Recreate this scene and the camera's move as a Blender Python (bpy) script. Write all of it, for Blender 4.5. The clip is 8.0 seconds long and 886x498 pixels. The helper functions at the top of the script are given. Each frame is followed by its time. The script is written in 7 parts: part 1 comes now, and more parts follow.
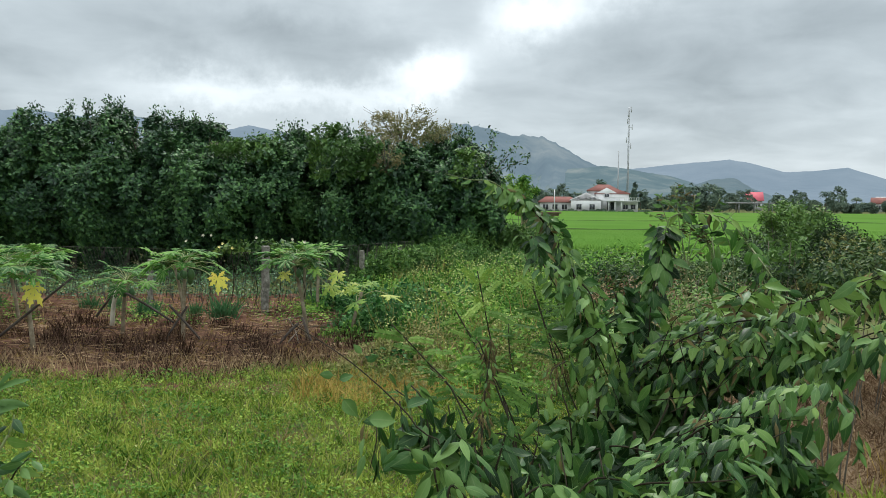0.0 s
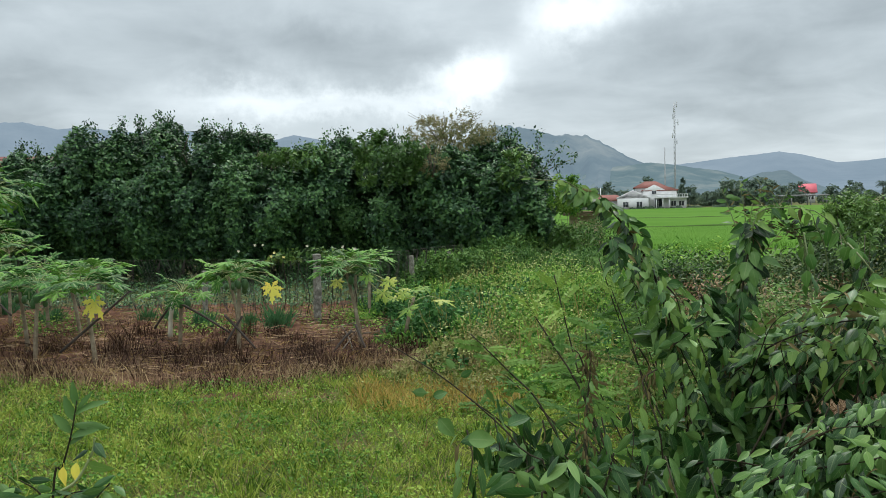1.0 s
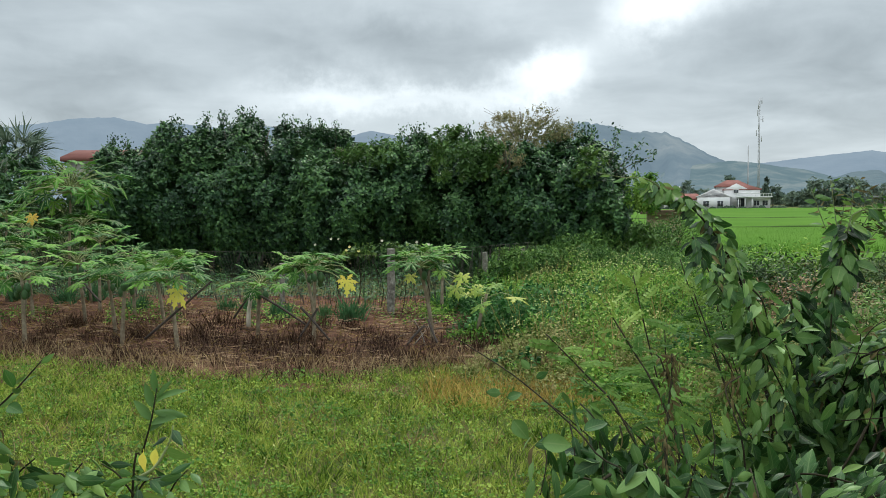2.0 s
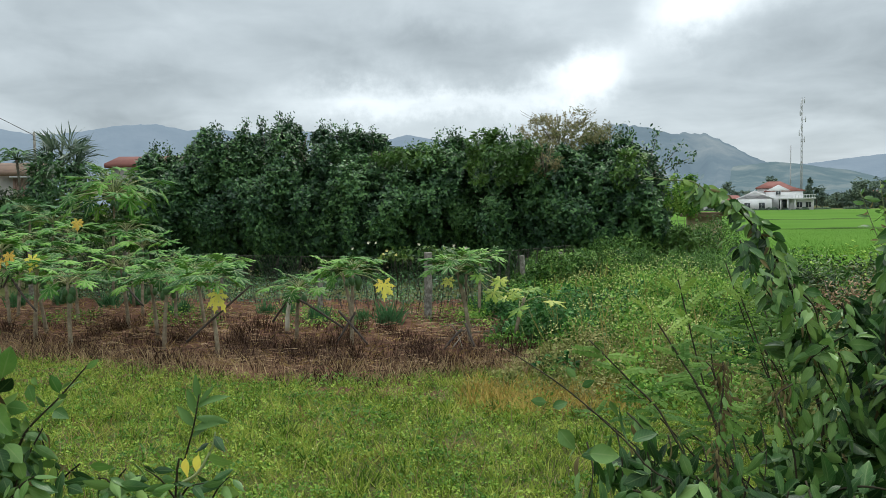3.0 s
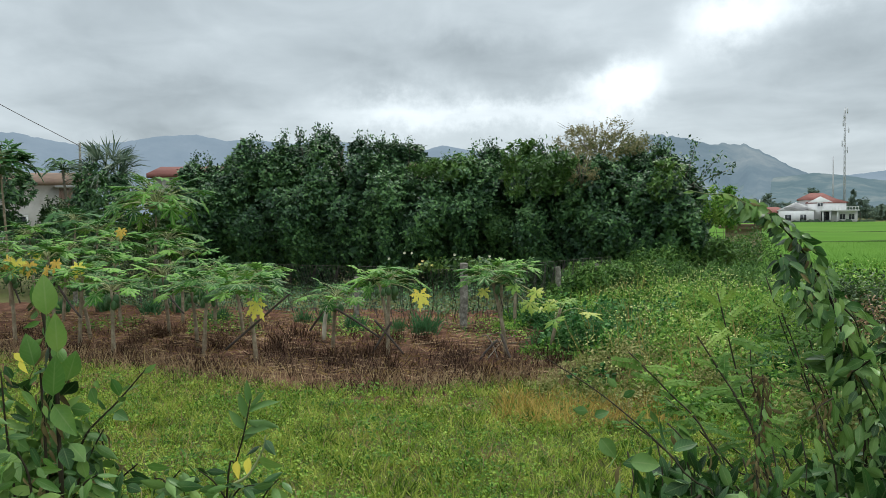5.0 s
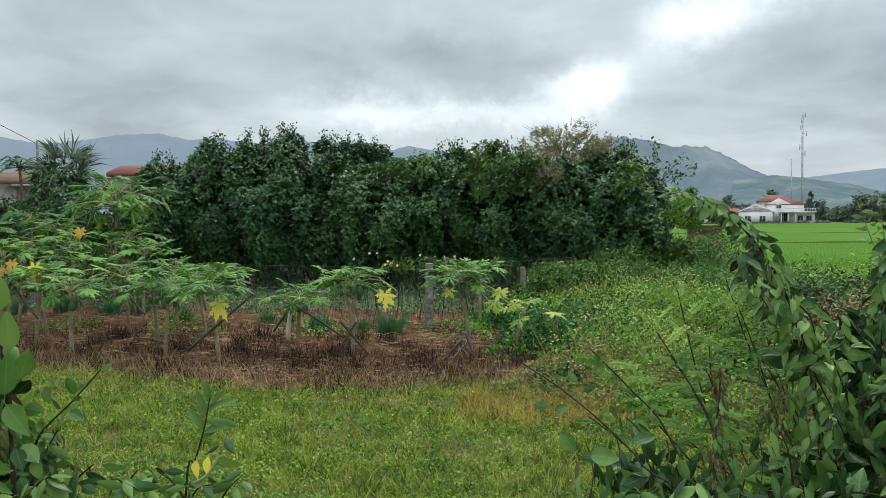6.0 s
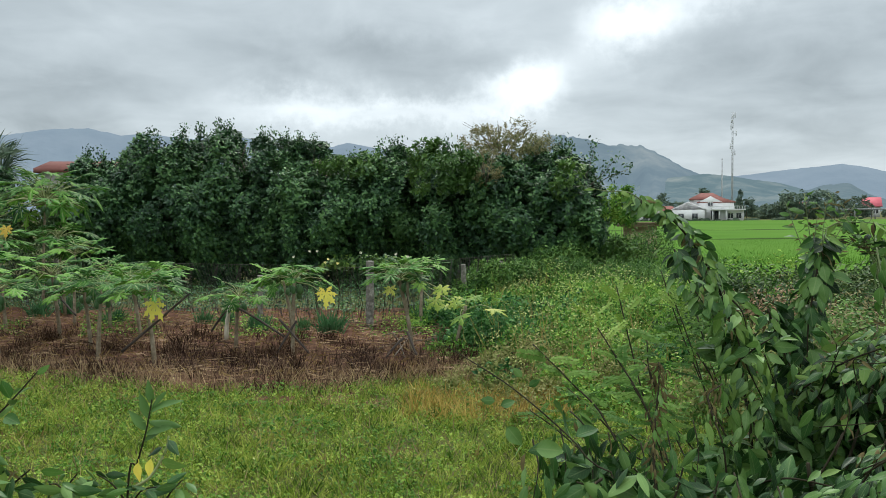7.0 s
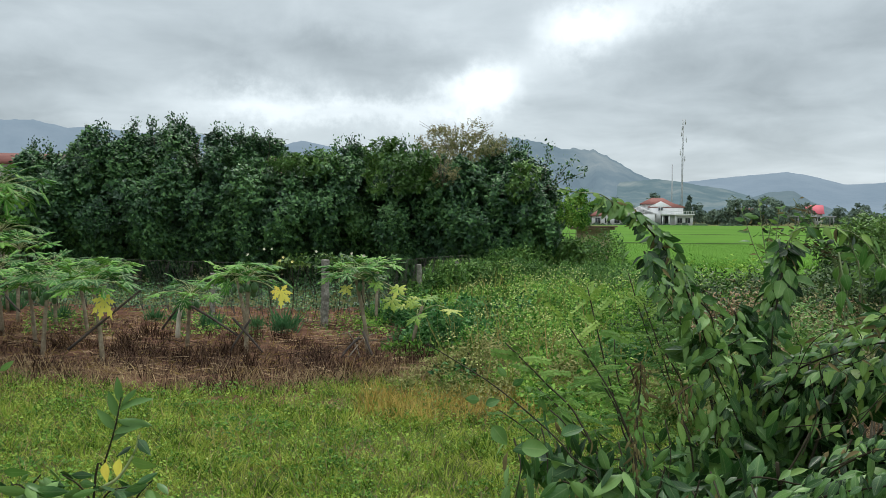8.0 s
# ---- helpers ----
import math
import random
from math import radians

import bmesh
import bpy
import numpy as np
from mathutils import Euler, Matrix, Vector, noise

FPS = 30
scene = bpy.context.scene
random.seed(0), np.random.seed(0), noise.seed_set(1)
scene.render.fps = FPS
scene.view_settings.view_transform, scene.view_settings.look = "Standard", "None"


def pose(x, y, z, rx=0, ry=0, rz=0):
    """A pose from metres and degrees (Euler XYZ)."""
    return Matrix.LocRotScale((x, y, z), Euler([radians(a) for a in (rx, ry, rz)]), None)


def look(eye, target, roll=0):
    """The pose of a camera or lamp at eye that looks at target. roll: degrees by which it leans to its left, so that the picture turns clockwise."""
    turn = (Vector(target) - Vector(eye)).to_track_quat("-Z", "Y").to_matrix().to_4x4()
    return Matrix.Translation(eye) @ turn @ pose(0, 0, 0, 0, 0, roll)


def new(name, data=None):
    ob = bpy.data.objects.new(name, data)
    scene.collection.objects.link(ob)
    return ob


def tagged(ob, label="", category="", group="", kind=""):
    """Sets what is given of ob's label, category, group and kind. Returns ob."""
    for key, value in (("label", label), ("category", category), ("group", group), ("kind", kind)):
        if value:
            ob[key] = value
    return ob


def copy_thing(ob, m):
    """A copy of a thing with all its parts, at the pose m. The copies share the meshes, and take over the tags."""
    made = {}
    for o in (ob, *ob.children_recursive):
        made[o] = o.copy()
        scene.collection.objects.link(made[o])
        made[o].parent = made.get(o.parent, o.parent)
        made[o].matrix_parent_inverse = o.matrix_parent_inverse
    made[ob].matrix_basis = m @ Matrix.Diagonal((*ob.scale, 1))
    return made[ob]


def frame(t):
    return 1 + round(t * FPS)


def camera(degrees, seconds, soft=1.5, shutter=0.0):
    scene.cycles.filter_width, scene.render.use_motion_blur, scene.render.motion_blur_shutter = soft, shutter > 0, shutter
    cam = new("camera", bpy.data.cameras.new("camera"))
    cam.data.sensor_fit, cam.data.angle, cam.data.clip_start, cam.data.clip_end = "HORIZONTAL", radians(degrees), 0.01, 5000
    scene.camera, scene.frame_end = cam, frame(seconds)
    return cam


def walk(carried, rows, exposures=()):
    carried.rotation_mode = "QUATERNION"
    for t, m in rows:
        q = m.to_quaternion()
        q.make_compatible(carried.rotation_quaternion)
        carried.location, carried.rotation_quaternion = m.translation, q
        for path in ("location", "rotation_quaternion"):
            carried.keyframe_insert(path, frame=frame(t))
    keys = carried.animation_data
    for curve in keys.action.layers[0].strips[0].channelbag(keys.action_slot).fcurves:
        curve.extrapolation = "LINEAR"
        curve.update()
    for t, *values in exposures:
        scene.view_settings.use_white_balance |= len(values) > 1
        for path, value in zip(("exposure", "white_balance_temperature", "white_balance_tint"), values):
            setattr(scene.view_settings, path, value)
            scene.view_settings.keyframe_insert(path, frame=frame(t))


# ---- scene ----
cam = camera(58.6, 8.0, 0.55)
PATH = [
    (0, (0.013, -0.062, 2.379), (0.013, 1.934, 2.257), 0.5),
    (0.5, (-0.068, -0.014, 2.382), (-0.106, 1.982, 2.269), -0.3),
    (1, (-0.077, 0.032, 2.381), (-0.193, 2.025, 2.268), -1.4),
    (1.5, (-0.076, 0.052, 2.38), (-0.289, 2.038, 2.265), -0.5),
    (1.7, (-0.079, 0.056, 2.38), (-0.3338, 2.0363, 2.2619), -0.53),
    (2.8, (-0.097, 0.079, 2.383), (-0.4673, 2.041, 2.2697), -0.93),
    (3, (-0.1, 0.083, 2.383), (-0.492, 2.042, 2.274), -1.0),
    (3.5, (-0.108, 0.058, 2.389), (-0.565, 2.002, 2.284), -1.0),
    (4, (-0.109, 0.035, 2.391), (-0.591, 1.973, 2.294), -1.0),
    (4.5, (-0.113, 0.027, 2.395), (-0.614, 1.961, 2.306), -1.1),
    (4.7, (-0.111, 0.028, 2.393), (-0.6057, 1.9638, 2.3084), -0.95),
    (5.8, (-0.103, 0.031, 2.383), (-0.5183, 1.9861, 2.3044), -0.61),
    (6, (-0.101, 0.032, 2.381), (-0.494, 1.991, 2.3), -0.6),
    (6.5, (-0.1, 0.013, 2.385), (-0.408, 1.988, 2.3), -0.6),
    (7, (-0.111, 0.015, 2.383), (-0.355, 1.999, 2.294), -0.6),
    (7.5, (-0.136, -0.007, 2.387), (-0.328, 1.982, 2.295), -0.3),
    (8, (-0.171, 0.022, 2.377), (-0.298, 2.016, 2.289), 0.4),
]
walk(cam, [(t, look(*row)) for t, *row in PATH])

# ---- light ----
world = bpy.data.worlds.new("overcast_sky")
scene.world = world
world.use_nodes = True
wn, wl = world.node_tree.nodes, world.node_tree.links
wn.clear()


def wmath(op, a, b=None, c=None, clamp=False):
    n = wn.new("ShaderNodeMath")
    n.operation, n.use_clamp = op, clamp
    for i, v in enumerate((a, b, c)):
        if v is None:
            continue
        if isinstance(v, (int, float)):
            n.inputs[i].default_value = v
        else:
            wl.new(v, n.inputs[i])
    return n.outputs[0]


SUN_AZ, SUN_EL = 8.0, 52.0
coord = wn.new("ShaderNodeTexCoord")
sep = wn.new("ShaderNodeSeparateXYZ")
wl.new(coord.outputs["Generated"], sep.inputs[0])
dx, dy, dz = sep.outputs
# the cloud sheet, seen in perspective
flat = wmath("ADD", wmath("MAXIMUM", dz, 0.0), 0.22)
plane = wn.new("ShaderNodeCombineXYZ")
wl.new(wmath("DIVIDE", dx, flat), plane.inputs[0])
wl.new(wmath("DIVIDE", dy, flat), plane.inputs[1])


def wnoise(scale, detail, rough, distortion, vector):
    n = wn.new("ShaderNodeTexNoise")
    n.inputs["Scale"].default_value, n.inputs["Detail"].default_value = scale, detail
    n.inputs["Roughness"].default_value, n.inputs["Distortion"].default_value = rough, distortion
    wl.new(vector, n.inputs["Vector"])
    return n.outputs["Fac"]


big = wnoise(0.85, 4, 0.5, 0.6, plane.outputs[0])
fine = wnoise(3.2, 5, 0.52, 0.4, plane.outputs[0])
warp = wmath("MULTIPLY", wmath("SUBTRACT", wnoise(9.0, 4, 0.6, 0.0, coord.outputs["Generated"]), 0.5), 7.0)
warp2 = wmath("MULTIPLY", wmath("SUBTRACT", wnoise(16.0, 5, 0.65, 0.0, coord.outputs["Generated"]), 0.5), 4.0)
deg = 180 / math.pi
az = wmath("ADD", wmath("MULTIPLY", wmath("ARCTAN2", dx, dy), deg), warp)
el = wmath("ADD", wmath("MULTIPLY", wmath("ARCSINE", dz), deg), warp2)
tone = wmath("ADD", wmath("MULTIPLY", wmath("SUBTRACT", big, 0.5), 0.46), wmath("MULTIPLY", wmath("SUBTRACT", fine, 0.5), 0.30))
tone = wmath("ADD", tone, 0.535)
# breaks in the cloud and heavier banks: azimuth, elevation, widths, tilt, strength
for a0, e0, sa, se, tilt, gain in (
        (6.4, 13.0, 2.6, 1.8, 0.10, 0.40), (12.5, 14.8, 5.0, 1.4, 0.15, 0.26), (-0.6, 8.9, 3.1, 1.6, 0.25, 0.50), (-17.5, 7.6, 4.5, 1.0, 0.0, 0.24),
        (-9.0, 7.2, 7.0, 0.9, 0.05, 0.26), (-11.0, 11.0, 9.5, 2.3, -0.10, -0.18), (20.0, 9.0, 11.0, 3.5, 0.10, -0.12),
        (-34.0, 7.5, 7.0, 3.0, 0.0, -0.12), (-12.0, 17.0, 16.0, 2.2, 0.0, -0.06)):
    u = wmath("DIVIDE", wmath("SUBTRACT", az, a0), sa)
    v = wmath("DIVIDE", wmath("SUBTRACT", wmath("SUBTRACT", el, e0), wmath("MULTIPLY", wmath("SUBTRACT", az, a0), tilt)), se)
    r2 = wmath("ADD", wmath("MULTIPLY", u, u), wmath("MULTIPLY", v, v))
    tone = wmath("ADD", tone, wmath("MULTIPLY", wmath("EXPONENT", wmath("MULTIPLY", r2, -1.0)), gain))
tone = wmath("MAXIMUM", tone, 0.2)
# an overcast sky is some times brighter overhead than at its rim
rise = wn.new("ShaderNodeMapRange")
rise.interpolation_type = "SMOOTHSTEP"
for i, v in ((1, 0.30), (2, 0.95), (3, 1.0), (4, 2.7)):
    rise.inputs[i].default_value = v
wl.new(dz, rise.inputs[0])
tone = wmath("MULTIPLY", tone, rise.outputs[0])
tint = wn.new("ShaderNodeMix")
tint.data_type = "RGBA"
tint.inputs["A"].default_value, tint.inputs["B"].default_value = (0.84, 0.99, 1.075, 1), (0.975, 1.02, 1.04, 1)
wl.new(wmath("SUBTRACT", tone, 0.25, None, True), tint.inputs["Factor"])
cloud = wn.new("ShaderNodeMix")
cloud.data_type, cloud.blend_type = "RGBA", "MULTIPLY"
cloud.inputs["Factor"].default_value = 1.0
wl.new(tint.outputs["Result"], cloud.inputs["A"])
wl.new(tone, cloud.inputs["B"])
sky = wn.new("ShaderNodeTexSky")
sky.sky_type, sky.sun_disc = "NISHITA", False
sky.sun_elevation, sky.sun_rotation = radians(SUN_EL), radians(SUN_AZ)
bg_sky, bg_cloud, both, wout = (wn.new(k) for k in ("ShaderNodeBackground", "ShaderNodeBackground", "ShaderNodeMixShader", "ShaderNodeOutputWorld"))
bg_sky.inputs["Strength"].default_value, bg_cloud.inputs["Strength"].default_value = 0.08, 1.32
wl.new(sky.outputs[0], bg_sky.inputs["Color"])
wl.new(cloud.outputs["Result"], bg_cloud.inputs["Color"])
both.inputs[0].default_value = 0.93
wl.new(bg_sky.outputs[0], both.inputs[1])
wl.new(bg_cloud.outputs[0], both.inputs[2])
wl.new(both.outputs[0], wout.inputs[0])

sun = new("sun", bpy.data.lights.new("sun", "SUN"))
sun.data.energy, sun.data.angle, sun.data.color = 1.5, radians(20), (1.0, 0.97, 0.92)
a, e = radians(SUN_AZ), radians(SUN_EL)
sun.matrix_world = look((60 * math.sin(a) * math.cos(e), 60 * math.cos(a) * math.cos(e), 60 * math.sin(e)), (0, 0, 0))


# ---- materials ----
def stuff(name, colours, rough=0.6, scale=3.0, bump=0.0, bump_scale=40.0, thin=0.0, island=0.35, spec=0.35, glow=None, metal=0.0, by="island", rib=0.0, rib_wide=0.11, veins=0.0):
    """A surface of two or three base colours: mixed by noise, and shifted from piece to piece."""
    m = bpy.data.materials.new(name)
    m.use_nodes = True
    nt = m.node_tree
    n, l = nt.nodes, nt.links
    bsdf = n["Principled BSDF"]
    tc = n.new("ShaderNodeNewGeometry")
    tx = n.new("ShaderNodeTexNoise")
    tx.inputs["Scale"].default_value, tx.inputs["Detail"].default_value, tx.inputs["Roughness"].default_value = scale, 6, 0.65
    l.new(tc.outputs["Position"], tx.inputs["Vector"])
    if by == "object":
        rnd = n.new("ShaderNodeObjectInfo").outputs["Random"]
    else:
        rnd = tc.outputs["Random Per Island"]
    mix = n.new("ShaderNodeMath")
    mix.operation = "MULTIPLY_ADD"
    l.new(rnd, mix.inputs[0])
    mix.inputs[1].default_value = island
    wide = n.new("ShaderNodeMapRange")
    for i, v in ((1, 0.3), (2, 0.7), (3, -island / 2), (4, 1 - island / 2)):
        wide.inputs[i].default_value = v
    l.new(tx.outputs["Fac"], wide.inputs[0])
    l.new(wide.outputs[0], mix.inputs[2])
    ramp = n.new("ShaderNodeValToRGB")
    while len(ramp.color_ramp.elements) < len(colours):
        ramp.color_ramp.elements.new(0.5)
    for i, c in enumerate(colours):
        ramp.color_ramp.elements[i].position = i / (len(colours) - 1)
        ramp.color_ramp.elements[i].color = (*c, 1)
    l.new(mix.outputs[0], ramp.inputs[0])
    colour = ramp.outputs[0]
    if rib:
        # a paler midrib, and a little shade of green from midrib to edge
        at = n.new("ShaderNodeAttribute")
        at.attribute_name = "across"
        edge = n.new("ShaderNodeMapRange")
        for i, v in ((1, 0.03), (2, rib_wide), (3, rib), (4, 0.0)):
            edge.inputs[i].default_value = v
        l.new(at.outputs["Fac"], edge.inputs[0])
        pale = n.new("ShaderNodeMix")
        pale.data_type = "RGBA"
        pale.inputs["B"].default_value = (0.30, 0.38, 0.16, 1)
        l.new(edge.outputs[0], pale.inputs["Factor"])
        l.new(colour, pale.inputs["A"])
        colour = pale.outputs["Result"]
    if veins:
        # side veins that leave the midrib aslant
        vein = n.new("ShaderNodeAttribute")
        vein.attribute_name = "vein"
        wave = n.new("ShaderNodeMath")
        wave.operation = "SINE"
        l.new(vein.outputs["Fac"], wave.inputs[0])
        band = n.new("ShaderNodeMapRange")
        for i, v in ((1, 0.55), (2, 1.0), (3, 0.0), (4, veins)):
            band.inputs[i].default_value = v
        l.new(wave.outputs[0], band.inputs[0])
        lined = n.new("ShaderNodeMix")
        lined.data_type = "RGBA"
        lined.inputs["B"].default_value = (0.22, 0.31, 0.13, 1)
        l.new(band.outputs[0], lined.inputs["Factor"])
        l.new(colour, lined.inputs["A"])
        colour = lined.outputs["Result"]
    l.new(colour, bsdf.inputs["Base Color"])
    bsdf.inputs["Roughness"].default_value = rough
    bsdf.inputs["Specular IOR Level"].default_value = spec
    bsdf.inputs["Metallic"].default_value = metal
    if bump:
        t2 = n.new("ShaderNodeTexNoise")
        t2.inputs["Scale"].default_value, t2.inputs["Detail"].default_value = bump_scale, 5
        l.new(tc.outputs["Position"], t2.inputs["Vector"])
        bp = n.new("ShaderNodeBump")
        bp.inputs["Strength"].default_value, bp.inputs["Distance"].default_value = min(1, bump * 10), bump
        l.new(t2.outputs["Fac"], bp.inputs["Height"])
        l.new(bp.outputs[0], bsdf.inputs["Normal"])
    if thin:
        tr = n.new("ShaderNodeBsdfTranslucent")
        l.new(colour, tr.inputs["Color"])
        ms = n.new("ShaderNodeMixShader")
        ms.inputs[0].default_value = thin
        l.new(bsdf.outputs[0], ms.inputs[1])
        l.new(tr.outputs[0], ms.inputs[2])
        l.new(ms.outputs[0], n["Material Output"].inputs[0])
    if glow:
        bsdf.inputs["Emission Color"].default_value = (*glow, 1)
        bsdf.inputs["Emission Strength"].default_value = 1.0
    return m


M_ground = stuff("trodden_soil", [(0.07, 0.06, 0.032), (0.11, 0.115, 0.042), (0.10, 0.13, 0.035)], 0.95, 0.8, 0.03, 9, spec=0.1)
M_red_soil = stuff("reddish_soil", [(0.042, 0.020, 0.013), (0.108, 0.053, 0.033), (0.22, 0.125, 0.080)], 0.95, 2.8, 0.04, 14, spec=0.1)
M_grass = stuff("meadow_grass", [(0.055, 0.11, 0.014), (0.238, 0.350, 0.046), (0.47, 0.51, 0.125)], 0.65, 2.2, thin=0.25, island=1.0, spec=0.08)
M_herb = stuff("low_herbs", [(0.032, 0.105, 0.012), (0.150, 0.290, 0.036), (0.33, 0.45, 0.08)], 0.6, 2.2, thin=0.25, island=1.0, spec=0.1)
M_dead = stuff("dead_grass", [(0.020, 0.012, 0.010), (0.070, 0.041, 0.030), (0.26, 0.175, 0.12)], 0.9, 2.5, thin=0.1, island=0.95, spec=0.08)
M_straw = stuff("straw", [(0.22, 0.14, 0.085), (0.36, 0.25, 0.15), (0.52, 0.42, 0.22)], 0.8, 1.0, thin=0.15, island=0.8, spec=0.1)
M_tree = stuff("orchard_leaf", [(0.027, 0.066, 0.036), (0.049, 0.127, 0.046), (0.130, 0.270, 0.084)], 0.44, 0.7, thin=0.10, island=0.9, spec=0.32)
M_edge = stuff("half_dry_grass", [(0.17, 0.24, 0.05), (0.28, 0.28, 0.08), (0.40, 0.28, 0.12)], 0.8, 1.5, thin=0.25, island=0.7, spec=0.1)
M_tree_light = stuff("young_leaf", [(0.05, 0.115, 0.028), (0.095, 0.20, 0.045), (0.18, 0.31, 0.07)], 0.45, 0.6, thin=0.2, island=0.7)
M_brush = stuff("dry_vine", [(0.14, 0.165, 0.070), (0.26, 0.255, 0.125), (0.37, 0.32, 0.18)], 0.75, 0.9, thin=0.35, island=0.9, spec=0.1)
M_bark = stuff("grey_bark", [(0.10, 0.085, 0.065), (0.19, 0.165, 0.13)], 0.9, 6, 0.01, 30)
M_papaya = stuff("papaya_leaf", [(0.012, 0.068, 0.010), (0.043, 0.170, 0.020), (0.15, 0.34, 0.045)], 0.5, 2.5, thin=0.18, island=0.95, by="object", spec=0.15, rib=0.62, rib_wide=0.30)
M_papaya_dark = stuff("papaya_leaf_dark", [(0.02, 0.075, 0.02), (0.04, 0.125, 0.033), (0.07, 0.18, 0.05)], 0.5, 1.2, thin=0.15, island=0.5, by="object", spec=0.2)
M_papaya_pale = stuff("papaya_leaf_pale", [(0.12, 0.25, 0.04), (0.26, 0.38, 0.06), (0.50, 0.51, 0.11)], 0.45, 2.5, thin=0.25, island=0.9, by="object", spec=0.2)
M_yellow = stuff("yellowed_leaf", [(0.70, 0.70, 0.13), (0.84, 0.76, 0.13), (0.84, 0.62, 0.11)], 0.5, 3, thin=0.4, island=0.5, by="object", spec=0.2)
M_amber = stuff("amber_leaf", [(0.42, 0.26, 0.05), (0.62, 0.42, 0.08), (0.74, 0.56, 0.12)], 0.55, 3, thin=0.35, island=0.6, by="object", spec=0.15)
M_petiole = stuff("leaf_stalk", [(0.20, 0.27, 0.10), (0.40, 0.43, 0.22)], 0.6, 2, island=0.3, spec=0.15)
M_ptrunk = stuff("papaya_trunk", [(0.13, 0.108, 0.070), (0.26, 0.215, 0.148), (0.39, 0.345, 0.25)], 0.85, 7, 0.008, 40, spec=0.1)
M_fruit = stuff("green_fruit", [(0.05, 0.13, 0.05), (0.10, 0.20, 0.07)], 0.4, 6, island=0.3)
M_pole = stuff("weathered_pole", [(0.035, 0.03, 0.028), (0.10, 0.08, 0.065)], 0.85, 8, 0.004, 50)
M_palepole = stuff("pale_pole", [(0.56, 0.51, 0.40), (0.78, 0.73, 0.60)], 0.8, 6, 0.004, 40)
M_concrete = stuff("weathered_concrete", [(0.07, 0.066, 0.055), (0.19, 0.18, 0.15), (0.38, 0.37, 0.32)], 0.9, 13, 0.008, 60)
M_wire = stuff("rusty_wire", [(0.04, 0.036, 0.03), (0.10, 0.09, 0.08)], 0.7, 8, metal=0.3)
M_weed = stuff("weed_leaf", [(0.032, 0.115, 0.018), (0.130, 0.300, 0.046), (0.36, 0.53, 0.11)], 0.6, 1.2, thin=0.26, island=0.85, spec=0.12)
M_clump = stuff("clump_grass", [(0.05, 0.15, 0.06), (0.10, 0.24, 0.09)], 0.6, 1.0, thin=0.2, island=0.6, spec=0.15)
M_flower = stuff("pale_flower", [(0.36, 0.46, 0.12), (0.56, 0.58, 0.26)], 0.7, 2, island=0.7, spec=0.1)
M_bloom = stuff("pale_petal", [(0.52, 0.52, 0.36), (0.66, 0.64, 0.48)], 0.6, 4, spec=0.1)
M_bloom_yellow = stuff("yellow_petal", [(0.70, 0.62, 0.18), (0.80, 0.74, 0.35)], 0.6, 4, spec=0.1)
M_hedge = stuff("creeper_leaf", [(0.032, 0.080, 0.022), (0.072, 0.155, 0.036), (0.20, 0.30, 0.065)], 0.48, 0.9, thin=0.2, island=0.85, spec=0.28)
M_vine = stuff("vine_leaf", [(0.007, 0.030, 0.008), (0.037, 0.112, 0.024), (0.155, 0.278, 0.074)], 0.42, 3.0, 0.002, 60, thin=0.10, island=0.95, spec=0.28, by="object", rib=0.22, veins=0.09)
M_vine_far = stuff("vine_leaf_joined", [(0.007, 0.030, 0.008), (0.037, 0.112, 0.024), (0.155, 0.278, 0.074)], 0.42, 3.0, thin=0.08, island=0.95, spec=0.28, rib=0.22, veins=0.09)
# paler green for young leaves, and for leaves coloured as if daylight fell on them
M_vine_light = stuff("young_and_lit_vine_leaf", [(0.048, 0.140, 0.024), (0.100, 0.220, 0.042), (0.20, 0.32, 0.07)], 0.42, 2.5, thin=0.25, island=0.8, spec=0.24, by="object", rib=0.22, veins=0.1)
M_vine_dry = stuff("withered_leaf", [(0.070, 0.058, 0.028), (0.165, 0.135, 0.060), (0.30, 0.26, 0.12)], 0.8, 3, thin=0.2, island=0.6, spec=0.1, by="object")
M_stem = stuff("dark_stem", [(0.018, 0.016, 0.011), (0.055, 0.048, 0.030)], 0.85, 12, 0.003, 80, spec=0.1)
M_green_stem = stuff("green_stem", [(0.10, 0.17, 0.06), (0.22, 0.24, 0.11)], 0.6, 6)
M_feather = stuff("feathery_leaf", [(0.036, 0.102, 0.020), (0.080, 0.178, 0.031), (0.165, 0.285, 0.055)], 0.6, 1.5, thin=0.25, island=0.7, spec=0.12, by="object")
M_tip = stuff("fresh_shoot", [(0.17, 0.31, 0.05), (0.30, 0.44, 0.085)], 0.5, 2, thin=0.3, island=0.5, by="object")
M_rice = stuff("rice_crop", [(0.072, 0.178, 0.020), (0.092, 0.206, 0.026), (0.115, 0.23, 0.036)], 0.9, 0.05, 0.03, 5, thin=0.1, island=0.3, spec=0.04)
M_white = stuff("white_plaster", [(0.62, 0.63, 0.63), (0.80, 0.80, 0.79)], 0.85, 0.4, island=0.1)
M_tile = stuff("red_roof_tile", [(0.19, 0.08, 0.068), (0.28, 0.125, 0.105)], 0.85, 0.7, 0.03, 5, spec=0.15)
M_pink = stuff("pink_roof_sheet", [(0.50, 0.10, 0.13), (0.60, 0.15, 0.18)], 0.7, 0.4, spec=0.2)
M_oldroof = stuff("rusty_brown_roof", [(0.13, 0.09, 0.07), (0.25, 0.17, 0.12)], 0.85, 0.8, 0.02, 6)
